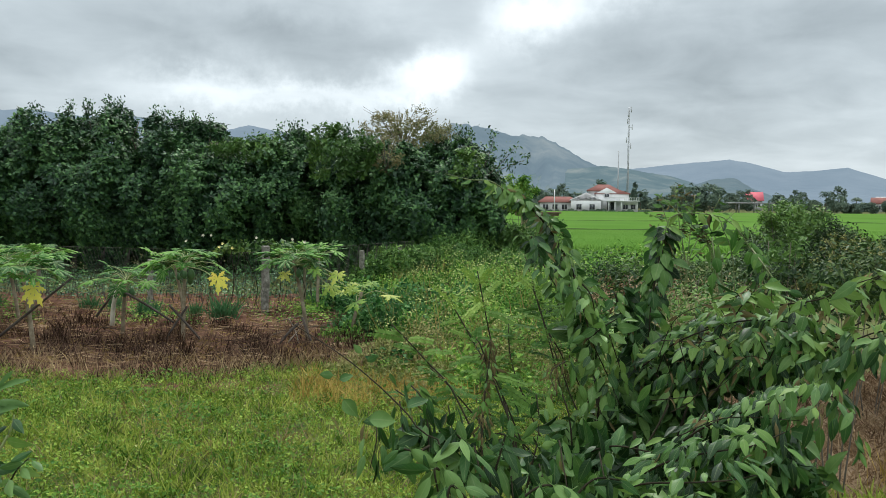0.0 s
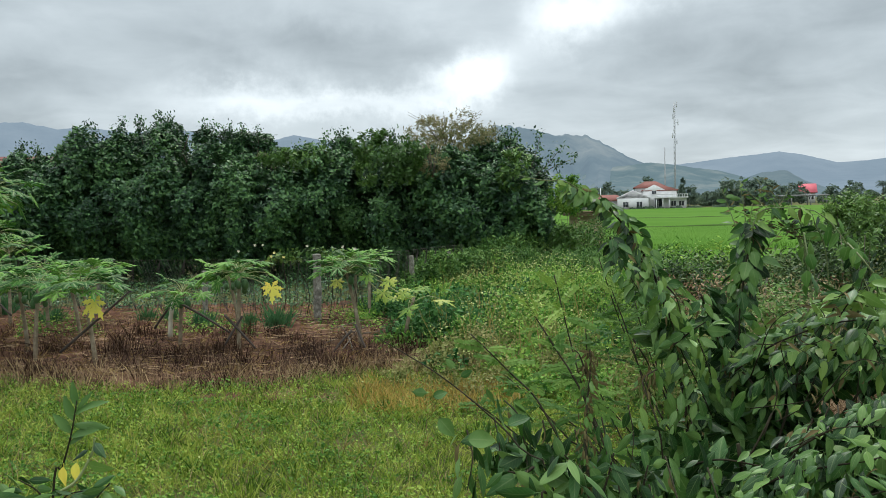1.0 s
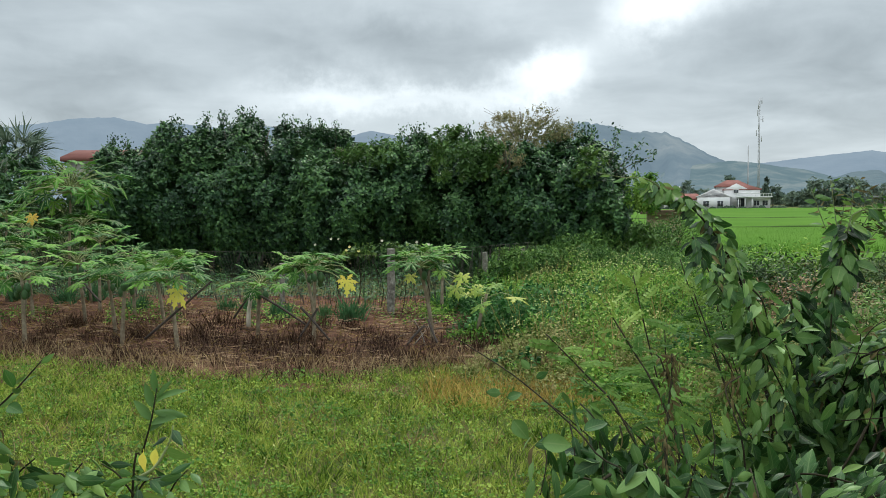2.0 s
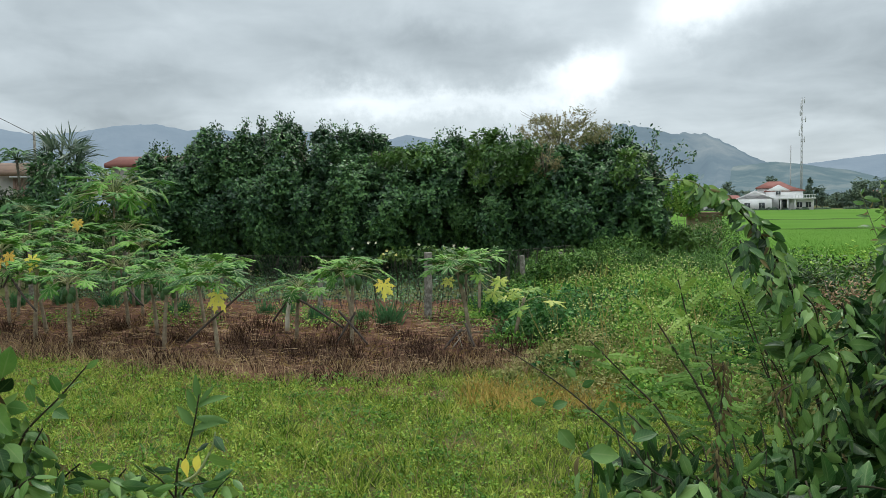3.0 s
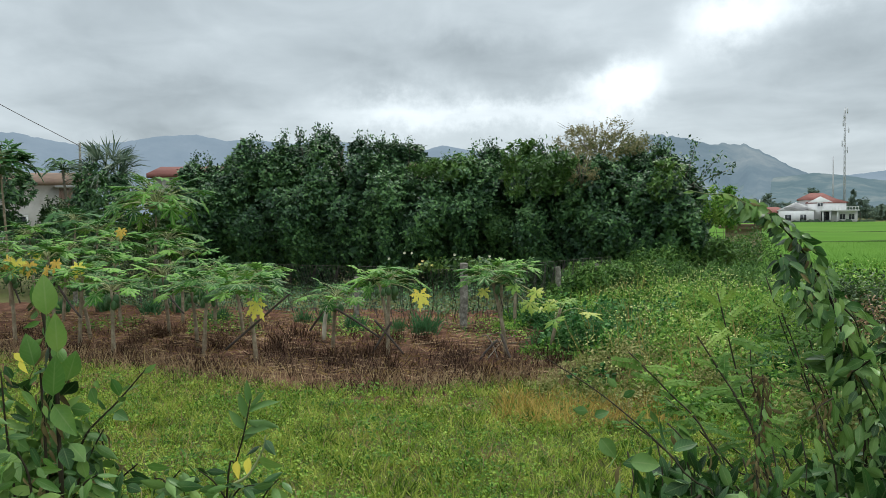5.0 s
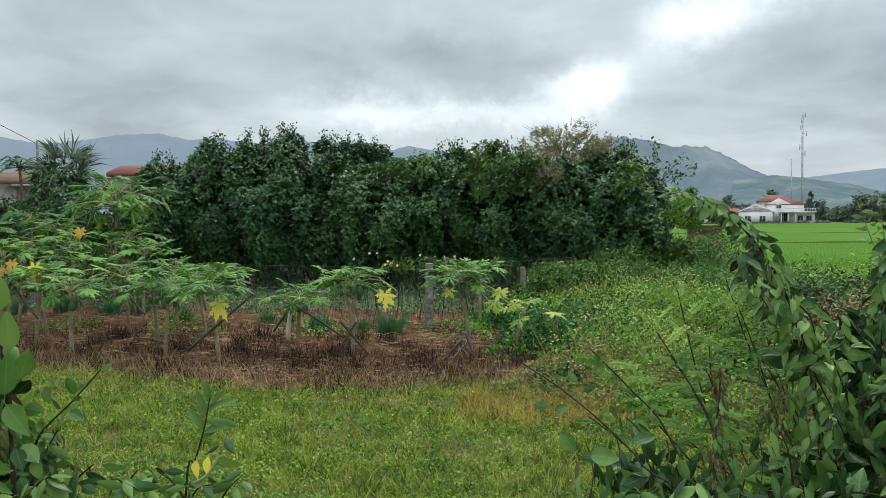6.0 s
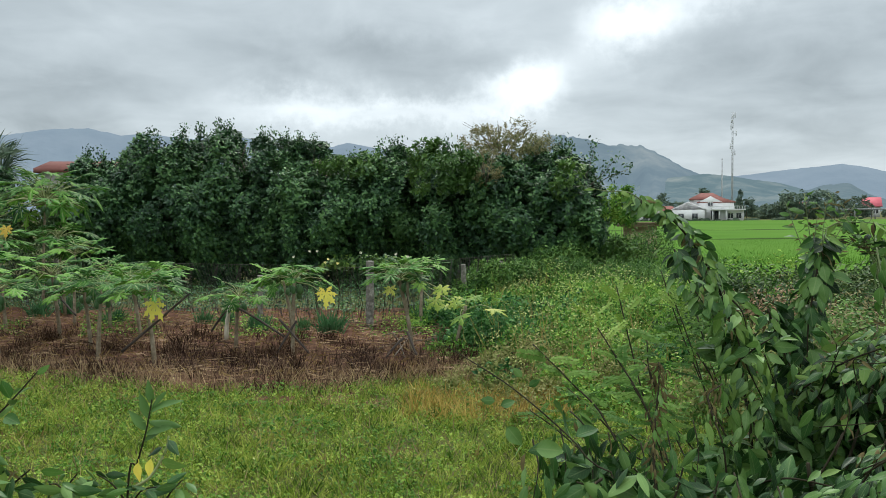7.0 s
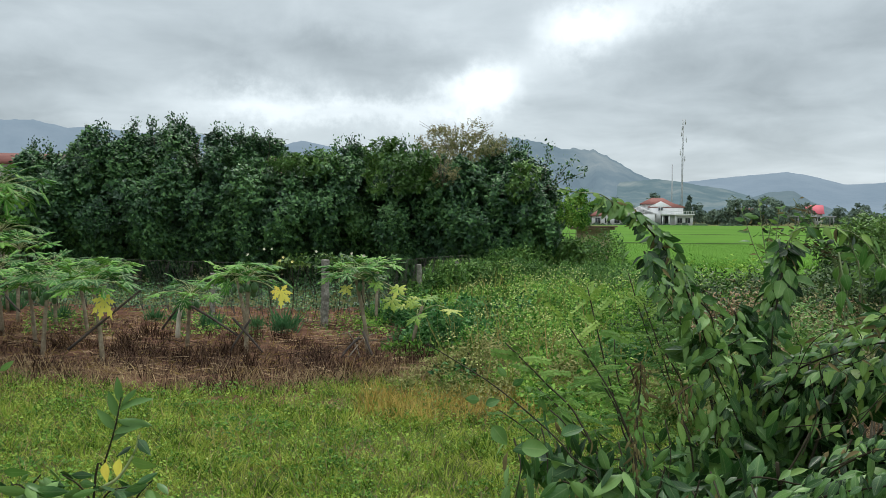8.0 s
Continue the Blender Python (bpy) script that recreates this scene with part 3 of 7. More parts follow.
def shoot(rng, root, foot, tip, whorls, leaf, material):
    """A long twig that leaves the crown, with whorls of leaves towards its end."""
    foot, tip = np.array(foot, float), np.array(tip, float)
    line = spline([foot, (foot + tip) / 2 + rng.normal(0, 0.05, 3), tip], 8)
    twig = part("shoot", arrays_mesh("shoot", *tube(line, np.linspace(0.016, 0.006, 8), 4), True), M_bark, root)
    s = np.linspace(0.35, 1.0, whorls)
    at = line[np.minimum(7, (s * 7).round().astype(int))]
    at = np.repeat(at, 26, 0) + rng.normal(0, 0.10, (whorls * 26, 3))
    way = unit(rng.normal(size=(len(at), 3)) + unit(tip - foot) * 0.8)
    part("leaves", arrays_mesh("leaves", *scatter(LEAFLET, at, way, rng.normal(0, 0.5, (len(at), 3)) + np.array([0, -0.2, 1.0]), leaf * rng.uniform(0.7, 1.2, len(at)))), material, twig)


rng = np.random.default_rng(5)
ORCHARD = (
    (-15.3, 26.0, 4.55, 0.85, "small dark green orchard tree at the end of its row", ((-0.35, 0.35), (0.25, 0.2))),
    (-14.2, 26.2, 4.75, 1.1, "dark green orchard tree with a low rounded crown", ((0.4, 0.2),)),
    (-12.6, 26.0, 5.25, 1.25, "dense dark green orchard tree with a broad crown", ((-0.6, 0.2), (0.3, 0.25))),
    (-11.1, 26.1, 5.3, 1.25, "tallest dense dark green orchard tree with upright shoots", ((0.25, 0.5), (0.55, 0.45), (-0.5, 0.25))),
    (-9.2, 26.3, 4.95, 1.15, "dense dark green orchard tree with tall loose shoots", ((-0.25, 0.7), (-0.05, 0.62), (0.65, 0.4))),
    (-8.0, 26.0, 4.85, 1.05, "dark green orchard tree in a tight row", ((-0.1, 0.35), (0.45, 0.25))),
    (-6.7, 26.2, 4.35, 1.35, "low dense dark green orchard tree", ((-0.4, 0.3), (0.5, 0.2))),
    (-5.0, 26.0, 4.6, 1.25, "dense dark green orchard tree with a pointed top", ((0.0, 0.55), (0.4, 0.3), (-0.4, 0.2))),
    (-3.4, 25.8, 4.6, 1.45, "dense dark green orchard tree with paler new leaves", ((0.2, 0.25),)),
    (-1.3, 25.7, 4.3, 1.45, "broad dark green orchard tree grown over with creeper", ((0.8, 0.2),)),
    (0.15, 25.8, 4.5, 1.3, "dark green orchard tree with loose outer twigs", ((0.3, 0.45), (0.75, 0.25))),
    (1.05, 26.0, 3.6, 0.8, "smaller orchard tree at the end of its row", ()))
for x, y, top, sx, lab, shoots in ORCHARD:
    root = tree(rng, (x, y), top, (sx * 1.22, 2.4), lab, None, -0.3, 6400, 0.138, 56)
    for dx, up in shoots:
        shoot(rng, root, (dx * 0.8, -0.2, top - 0.7), (dx + rng.normal(0, 0.1), -0.2, top + up * 0.42), 7, 0.105, M_tree)
# bare-legged twigs that reach out past the last tree
for foot, tip in (((0.3, -0.6, 3.3), (1.75, -0.9, 4.1)), ((0.3, -0.6, 3.2), (2.1, -0.9, 3.75)), ((0.2, -0.6, 3.5), (1.1, -0.9, 4.5))):
    shoot(rng, root, np.array(foot) * (1, 1, 0.95), np.array(tip) - (0.55, 0, 0.05), 4, 0.12, M_tree)
# paler creeper over the crowns, and dry growth on top of the row
for x, y, z, s, m, lab, n in (
        (-2.9, 23.2, 3.8, (1.1, 0.5, 0.9), M_tree_light, "light green creeper hanging over an orchard crown", 330),
        (-6.0, 24.8, 3.9, (1.3, 0.7, 0.4), M_tree_light, "light green creeper on top of the orchard", 200),
        (0.75, 23.7, 3.3, (0.5, 0.4, 0.6), M_tree_light, "light green creeper on the outer tree", 90),
        (-1.35, 25.9, 4.5, (1.6, 1.3, 0.85), M_brush, "dry brownish climber standing above the orchard", 950),
        (-1.7, 23.7, 3.7, (0.5, 0.35, 0.6), M_brush, "withered brown climber patch on the orchard", 90)):
    cr = thing("climber", lab, "climbing plant", (x, y, z), "climbers on the orchard")
    part("foliage", arrays_mesh("foliage", *crown_mesh(rng, (0, 0, 0), s, 30, n, 0.16 if m is M_tree_light else 0.085, shoots=0.45)), m, cr)
    for k in range(16 if m is M_brush else 0):
        a = rng.random() * 6.28
        tip = np.array([math.cos(a) * s[0] * 0.8, math.sin(a) * s[1] * 0.7, s[2] * rng.uniform(0.6, 1.15)])
        part("twig", arrays_mesh("twig", *tube(spline([(0, 0, -0.5), tip * 0.5, tip], 5), np.linspace(0.012, 0.004, 5), 4)), M_bark, cr)


# ---- the papaya plot ----
def papaya_leaf_mesh(rng, stalk, radius, lobes=7, pitch=40.0, broad=1.0):
    """A long stalk and a deeply cut, star-shaped blade that hangs from the stalk's end."""
    bend = rng.uniform(0.05, 0.16)
    s = spline([(0, 0, 0), (stalk * 0.5, 0, bend), (stalk, 0, bend * 0.4)], 5)
    sv, sf = tube(s, np.linspace(0.011, 0.006, 5), 4, False)
    hub = s[-1]
    cp, sp = math.cos(radians(pitch)), math.sin(radians(pitch))

    def hung(x, y, sag):
        return hub + np.array([x * cp, y, -x * sp]) + np.array([0.0, 0.0, -sag])

    outline = [(0.13, 0.050), (0.34, 0.088), (0.50, 0.200), (0.56, 0.085), (0.72, 0.160), (0.78, 0.058), (1.0, 0.0)]
    v, f = [hub], []
    for k in range(lobes):
        off = abs(k - (lobes - 1) / 2) / ((lobes - 1) / 2)
        a = radians(-142 + 284 * k / (lobes - 1)) + rng.normal(0, 0.07)
        ln = radius * (1.0 - 0.36 * off) * rng.uniform(0.88, 1.12)
        sag = rng.uniform(0.05, 0.38)
        o = len(v)
        for sgn in (1, -1):
            for r, q in outline:
                x, y = r * ln, sgn * q * broad * ln * rng.uniform(0.85, 1.15)
                v.append(hung(x * math.cos(a) - y * math.sin(a), x * math.sin(a) + y * math.cos(a), sag * (r * ln) ** 2 / radius + 0.30 * abs(y)))
        m = len(v)
        for r in (0.34, 0.56, 0.78):
            v.append(hung(r * ln * math.cos(a), r * ln * math.sin(a), sag * (r * ln) ** 2 / radius - 0.008))
        L, R = [o + i for i in range(7)], [o + 7 + i for i in range(7)]
        for S, flip in ((L, False), (R, True)):
            tri = [(0, m, S[0]), (S[0], m, S[1]), (m, S[2], S[1]), (m, m + 1, S[2]), (m + 1, S[3], S[2]), (m + 1, S[4], S[3]), (m + 1, m + 2, S[4]), (m + 2, S[5], S[4]), (m + 2, S[6], S[5])]
            f += [(a0, c0, b0) if flip else (a0, b0, c0) for a0, b0, c0 in tri]
    bv, bf = np.array(v), np.array(f)
    blade_me = arrays_mesh("leaf", bv, bf)
    at = blade_me.attributes.new("across", "FLOAT", "POINT")
    at.data.foreach_set("value", np.array([0.0] + ([1.0] * 14 + [0.0] * 3) * lobes, np.float32))
    stalk_me = arrays_mesh("stalk", sv, sf, True)
    stalk_me.materials.append(M_petiole)
    return blade_me, stalk_me


rng = np.random.default_rng(21)
LEAVES = {m.name: [papaya_leaf_mesh(rng, rng.uniform(0.38, 0.64), rng.uniform(0.28, 0.36), lobes, pitch, 1.35 if m is M_yellow else 1.0) for lobes, pitch in ((7, -6), (9, 8), (9, 18), (7, 30), (9, 44), (7, 12))] for m in (M_papaya, M_papaya_dark, M_papaya_pale, M_yellow)}
LEAVES["long_stalked"] = [papaya_leaf_mesh(rng, rng.uniform(0.55, 0.85), rng.uniform(0.24, 0.30), lobes, pitch) for lobes, pitch in ((7, 10), (9, 25), (9, 38), (7, 52), (9, 62), (7, 30))]
for blade_me, stalk_me in LEAVES["long_stalked"]:
    blade_me.materials.append(M_papaya)
for m in (M_papaya, M_papaya_dark, M_papaya_pale, M_yellow):
    for blade_me, stalk_me in LEAVES[m.name]:
        blade_me.materials.append(m)


def fruit_mesh():
    bm = bmesh.new()
    bmesh.ops.create_uvsphere(bm, u_segments=10, v_segments=7, radius=0.075)
    for vert in bm.verts:
        vert.co.z *= 1.55
        vert.co.xy *= 1 + 0.05 * math.cos(5 * math.atan2(vert.co.y, vert.co.x)) - 0.18 * max(0, vert.co.z / 0.11)
    me = bpy.data.meshes.new("fruit")
    bm.to_mesh(me)
    bm.free()
    me.polygons.foreach_set("use_smooth", np.ones(len(me.polygons), bool))
    me.materials.append(M_fruit)
    return me


FRUIT = fruit_mesh()


def papaya(rng, at, height, label, leaves=17, yellow=0, fruits=4, scale=1.0, dark=False, lean=None, low=0, name="papaya_plant", aim=None):
    root = thing(name, label, "papaya plant", (*at, 0), "papaya plants")
    lx, ly = lean if lean else rng.normal(0, 0.13, 2)
    axis_pts = spline([(0, 0, -0.05), (lx * 0.4, ly * 0.4, height * 0.5), (lx, ly, height)], 8)
    part("trunk", arrays_mesh("trunk", *tube(axis_pts, np.linspace(0.040, 0.024, 8), 8), True), M_ptrunk, root)
    top = axis_pts[-1]
    kind = M_papaya_pale if dark == 2 else (M_papaya_dark if dark else M_papaya)
    turn = rng.random() * 6.28
    leaves = round(leaves * (1.35 if at[1] < 13.1 else 1.3))
    for k in range(leaves + yellow + low):
        old = k >= leaves
        mat = M_yellow if leaves <= k < leaves + yellow else kind
        u = k / max(1, leaves - 1)
        tilt = (40 - 42 * u if scale < 1.4 else 52 - 70 * u) + rng.normal(0, 8) if not old else (-38 - 22 * rng.random() if aim is None else -42)
        blade_me, stalk_me = LEAVES["long_stalked" if scale > 1.55 and mat is M_papaya else mat.name][rng.integers(0, 6)]
        ob = new("leaf", blade_me)
        ob.parent = root
        new("stalk", stalk_me).parent = ob
        ob.location = Vector(top) - Vector((0, 0, 0.10 * min(u, 1.2) + (0.12 if old else 0)))
        ob.rotation_euler = Euler((rng.normal(0, 0.2), -radians(tilt), turn + k * 2.399 + rng.normal(0, 0.2) if mat is not M_yellow or aim is None else aim + (k - leaves) * 1.3))
        s = scale * (0.52 + 0.48 * min(1, u * 1.5)) * rng.uniform(0.9, 1.1) * (0.8 if mat is M_yellow else 1.0)
        ob.scale = (s, s, s)
    for k in range(fruits):
        ob = new("fruit", FRUIT)
        ob.parent = root
        a = k * 2.4
        ob.location = (top[0] + 0.09 * math.cos(a), top[1] + 0.09 * math.sin(a), top[2] - 0.22 - 0.10 * (k // 3))
        s = rng.uniform(0.55, 0.85)
        ob.scale = (s, s, s)
    return root


G = "green papaya plant with drooping cut leaves"
def plant(x, y, h, leaves, yellow=0, fruits=4, scale=1.1, dark=False, label=G, aim=None):
    return papaya(rng, (x, y), h - (0.20 if y < 16.3 else 0.12), label, leaves, yellow, fruits, scale * 0.92, dark, aim=aim)


def spent_leaf(root, foot, hub, radius, tone=0, pitch=72):
    """A yellowed leaf that hangs straight down from the end of a long stalk."""
    foot, hub = np.array(foot), np.array(hub)
    ob = part("leaf", papaya_leaf_mesh(rng, 0.01, radius, 7, pitch, 1.3)[0], (M_yellow, M_amber, M_papaya_pale)[tone], root, "hanging yellowed leaf")
    ob.location = hub - np.array(root.location)
    ob.rotation_euler = (0, 0, -1.57 + rng.normal(0, 0.25))
    line = spline([foot - hub, (foot - hub) * 0.5 + np.array([0, 0, 0.06]), (0, 0, 0)], 6)
    stalk = part("stalk", arrays_mesh("stalk", *tube(line, np.linspace(0.012, 0.008, 6), 4), True), M_petiole, ob)
    stalk.rotation_euler = (0, 0, -ob.rotation_euler[2])


P = plant(-6.15, 11.75, 1.45, 18, 0, 0, 1.05, label="green papaya plant with one hanging yellow leaf")
spent_leaf(P, (-6.12, 11.75, 1.18), (-6.005, 11.50, 0.998), 0.30)
P = plant(-4.22, 12.7, 1.56, 20, 0, 4, 0.98, label="propped papaya plant with green fruits and a yellowing lower leaf")
spent_leaf(P, (-4.12, 12.7, 1.27), (-3.551, 12.40, 1.075), 0.24)
plant(-5.45, 13.3, 1.22, 14, 0, 3, 0.95, label="small leaning papaya plant with fruits")
plant(-8.95, 11.9, 1.45, 16, 0, 6, 1.0, label="papaya plant with a bunch of dark green fruits")
plant(-7.45, 12.3, 1.45, 17, 0, 5, 1.0, label="papaya plant with fruits under a wide crown")
plant(-9.4, 14.3, 1.55, 17, 0, 3, 1.05)
P = plant(-11.7, 12.7, 1.72, 17, 0, 4, 1.05, label="papaya plant with several yellowed lower leaves")
for hub, r, tone in (((-11.40, 12.45, 1.60), 0.27, 0), ((-11.62, 12.5, 1.62), 0.25, 1), ((-11.15, 12.5, 1.56), 0.22, 1)):
    spent_leaf(P, (-11.7, 12.7, 1.52), hub, r, tone)
plant(-12.4, 14.6, 1.85, 18, 0, 4, 1.1)
P = plant(-2.22, 13.0, 1.58, 20, 0, 2, 0.96, label="propped papaya plant beside the weeds with pale yellowing leaves")
for hub, r in (((-2.05, 12.6, 1.20), 0.18), ((-1.70, 12.75, 1.14), 0.23), ((-1.82, 12.8, 0.92), 0.23), ((-1.50, 12.9, 0.90), 0.20), ((-2.55, 12.7, 1.12), 0.18)):
    spent_leaf(P, (-2.37, 13.0, 1.30), hub, r, 2, 38)
plant(-2.6, 16.3, 1.35, 13, 0, 0, 1.0)
plant(-12.65, 18.6, 2.95, 38, 0, 6, 1.75, label="tall papaya plant with a broad light crown")
plant(-17.3, 18.7, 4.25, 34, 0, 6, 1.6, dark=True, label="tall dark papaya plant")
P = plant(-12.0, 16.0, 2.1, 18, 0, 4, 1.15, label="papaya plant with a single amber leaf")
spent_leaf(P, (-12.0, 16.0, 1.85), (-11.52, 15.75, 2.12), 0.20, 1)
plant(-10.3, 16.2, 1.85, 18, 0, 4, 1.15)
plant(-14.9, 16.9, 2.25, 18, 1, 4, 1.15)
P = plant(-10.2, 12.6, 1.6, 17, 0, 4, 1.05, label="papaya plant with drooping amber and yellow leaves")
for hub, r, tone in (((-10.44, 12.35, 1.61), 0.20, 1), ((-10.60, 12.30, 1.50), 0.18, 1), ((-9.97, 12.35, 1.545), 0.22, 0)):
    spent_leaf(P, (-10.2, 12.6, 1.40), hub, r, tone)
plant(-13.6, 13.4, 1.75, 17, 1, 4, 1.1)
plant(-7.9, 14.6, 1.45, 15, 0, 3, 1.0)
plant(-8.6, 16.4, 1.3, 16, 0, 3, 1.1)
plant(-11.6, 17.9, 2.1, 18, 0, 4, 1.15)
plant(-14.4, 14.9, 2.0, 18, 0, 4, 1.15)
plant(-17.0, 16.4, 2.3, 18, 0, 4, 1.15)
plant(-15.6, 19.2, 2.6, 18, 0, 4, 1.2, dark=True)
plant(-19.0, 18.5, 2.9, 18, 0, 4, 1.2, dark=True)
plant(-5.0, 15.2, 1.3, 13, 0, 2, 1.0)
plant(-13.9, 17.9, 2.3, 17, 0, 3, 1.15)
plant(-1.55, 13.25, 1.02, 6, 0, 0, 0.85, dark=2, label="young papaya plant with pale yellow-green leaves")
plant(-3.0, 17.0, 1.32, 15, 0, 0, 1.1)
plant(-9.0, 15.4, 1.5, 16, 0, 3, 1.05)
plant(-11.2, 15.2, 1.75, 17, 0, 3, 1.1)
plant(-13.2, 15.8, 2.0, 17, 0, 3, 1.1)
plant(-15.6, 15.6, 2.1, 17, 1, 3, 1.1)
plant(-10.8, 13.7, 1.5, 16, 0, 3, 1.0)
plant(-8.1, 13.2, 1.35, 15, 0, 2, 1.0)
plant(-16.3, 14.2, 2.0, 17, 1, 4, 1.1)


def pole(rng, a, b, r, material, label, name="prop_pole"):
    a, b = np.array(a, float), np.array(b, float)
    mid = (a + b) / 2 + rng.normal(0, 0.012, 3)
    me = arrays_mesh(name, *tube(spline([a, mid, b], 7), np.linspace(r, r * 0.75, 7), 7), True)
    return tagged(part(name, me, material), label, "pole", "props in the papaya plot")


D = "thin dark weathered pole propping a papaya plant"
for a, b in (((-6.63, 11.60, 0.27), (-5.62, 11.90, 1.17)),
             ((-4.45, 12.75, 0.64), (-3.88, 12.50, 0.13)),
             ((-4.16, 12.75, 0.62), (-4.43, 12.50, 0.11)),
             ((-5.84, 13.20, 0.37), (-5.53, 13.10, 0.74)),
             ((-5.27, 13.00, 0.81), (-4.36, 12.70, 0.36)),
             ((-11.99, 12.90, 1.32), (-11.57, 12.70, 0.85)),
             ((-10.63, 12.60, 1.40), (-10.73, 12.50, 1.04)),
             ((-10.62, 12.60, 1.19), (-9.91, 12.30, 0.65)),
             ((-2.36, 12.85, 0.34), (-2.61, 12.55, 0.05)),
             ((-2.30, 12.85, 0.44), (-2.08, 12.55, 0.06)),
             ((-9.23, 14.00, 0.92), (-8.69, 13.70, 0.57))):
    pole(rng, a, b, 0.022, M_pole, D)
pole(rng, (-5.51, 13.05, 0.25), (-5.37, 12.95, 0.89), 0.042, M_palepole, "stripped pale pole leaning on a papaya plant")


# ---- fence round the plot ----
def post_mesh(rng, height, half=0.065):
    bm = bmesh.new()
    bmesh.ops.create_cube(bm, size=1)
    bmesh.ops.subdivide_edges(bm, edges=[e for e in bm.edges if abs(e.verts[0].co.z - e.verts[1].co.z) > 0.5], cuts=9)
    for vert in bm.verts:
        vert.co.x, vert.co.y = vert.co.x * 2 * half + rng.normal(0, 0.006), vert.co.y * 2 * half + rng.normal(0, 0.006)
        vert.co.z = (vert.co.z + 0.5) * height - 0.05
    bmesh.ops.bevel(bm, geom=bm.edges[:], offset=0.012, segments=1, affect="EDGES")
    me = bpy.data.meshes.new("post")
    bm.to_mesh(me)
    bm.free()
    return me


FENCE = spline([(-24, 20.5, 0), (-14, 18.9, 0), (-6.3, 17.1, 0), (-3.62, 16.3, 0), (-1.85, 19.6, 0), (0.4, 23.2, 0), (3.2, 27.0, 0)], 61)
fence = thing("fence", "wire mesh fence on weathered concrete posts", "fence", (0, 0, 0))
rng = np.random.default_rng(31)
for x, y, h in ((-23, 20.3, 1.6), (-19, 19.7, 1.6), (-15.5, 19.1, 1.6), (-12.2, 18.5, 1.6), (-9.2, 17.8, 1.2), (-6.35, 17.0, 1.1), (-3.62, 16.0, 1.48), (-1.95, 19.2, 1.20), (-1.13, 20.4, 1.20), (0.6, 23.4, 1.0), (1.9, 25.3, 1.0)):
    ob = part("post", post_mesh(rng, h, 0.068 if y < 17 else 0.052), M_concrete, fence)
    ob.location, ob.rotation_euler = (x, y, 0), (rng.normal(0, 0.02), rng.normal(0, 0.02), rng.random())
for a, b in zip(FENCE[:-1], FENCE[1:]):
    if not (-15 < a[0] < -0.8):
        continue
    d = b - a
    ln = np.linalg.norm(d)
    pieces = []
    k = max(2, int(ln / 0.09))
    for j in range(k):
        for sgn in (0, 1):
            s, e2 = a + d * j / k, a + d * min(1.0, (j + 6) / k)
            lo, hi = (0.12, 1.28) if sgn else (1.28, 0.12)
            pieces.append(tube([(s[0], s[1], lo), (e2[0], e2[1], hi)], [0.004, 0.004], 3, False))
    for z in (0.12, 1.28):
        pieces.append(tube([(a[0], a[1], z), (b[0], b[1], z)], [0.004, 0.004], 3, False))
    part("wire_mesh", arrays_mesh("wire_mesh", *joined(*pieces)), M_wire, fence)


# ---- low growth ----
def blades(rng, pts, height, lean, template=STRAW, z0=0.0):
    n = len(pts)
    way = unit(np.stack([rng.normal(0, lean, n), rng.normal(0, lean, n), np.ones(n)], 1))
    pos = np.concatenate([pts, np.full((n, 1), z0)], 1)
    return scatter(template, pos, way, unit(rng.normal(size=(n, 3)) * np.array([1, 1, 0.1])), height)


rng = np.random.default_rng(41)


def field(n, x0, x1, y0, y1, keep=None, power=1.0):
    p = np.stack([rng.uniform(x0, x1, n), y0 + (y1 - y0) * rng.random(n) ** power], 1)
    return p if keep is None else p[keep(p[:, 0], p[:, 1])]


def lawn_edge(x):
    line = np.interp(x, (-15.0, -9.2, -8.0, -6.8, -5.2, -3.9, -2.9, -1.9, 0.0), (12.6, 11.25, 11.0, 10.7, 10.25, 10.15, 10.3, 10.9, 11.4))
    return line + 0.07 * np.sin(x * 3.1) + 0.06 * np.sin(x * 7.3 + 1)


def heap(n, x0, x1, y0, y1, height, leaf, material, name, label, category, template=ROUND, keep=None, fill=0.45, power=1.2, low=0.05):
    p = field(n, x0, x1, y0, y1, keep, power)
    top = height(p[:, 0], p[:, 1]) * (1 + 0.35 * bumps(p[:, 0], p[:, 1], 0.5, 3) + 0.25 * bumps(p[:, 0], p[:, 1], 0.18, 4))
    p, top = p[top > low], top[top > low]
    n = len(p)
    z = top * (1 - fill * rng.random(n) ** 1.6)
    way = unit(np.stack([rng.normal(size=n), rng.normal(size=n) - 0.3, rng.normal(0.1, 0.5, n)], 1))
    pos = np.stack([p[:, 0], p[:, 1], z], 1)
    me = arrays_mesh(name, *scatter(template, pos, way, np.array([0, -0.3, 1.0]) + rng.normal(0, 0.45, (n, 3)), leaf * rng.uniform(0.6, 1.4, n)))
    return tagged(part(name, me, material), label, category, "", "stuff")


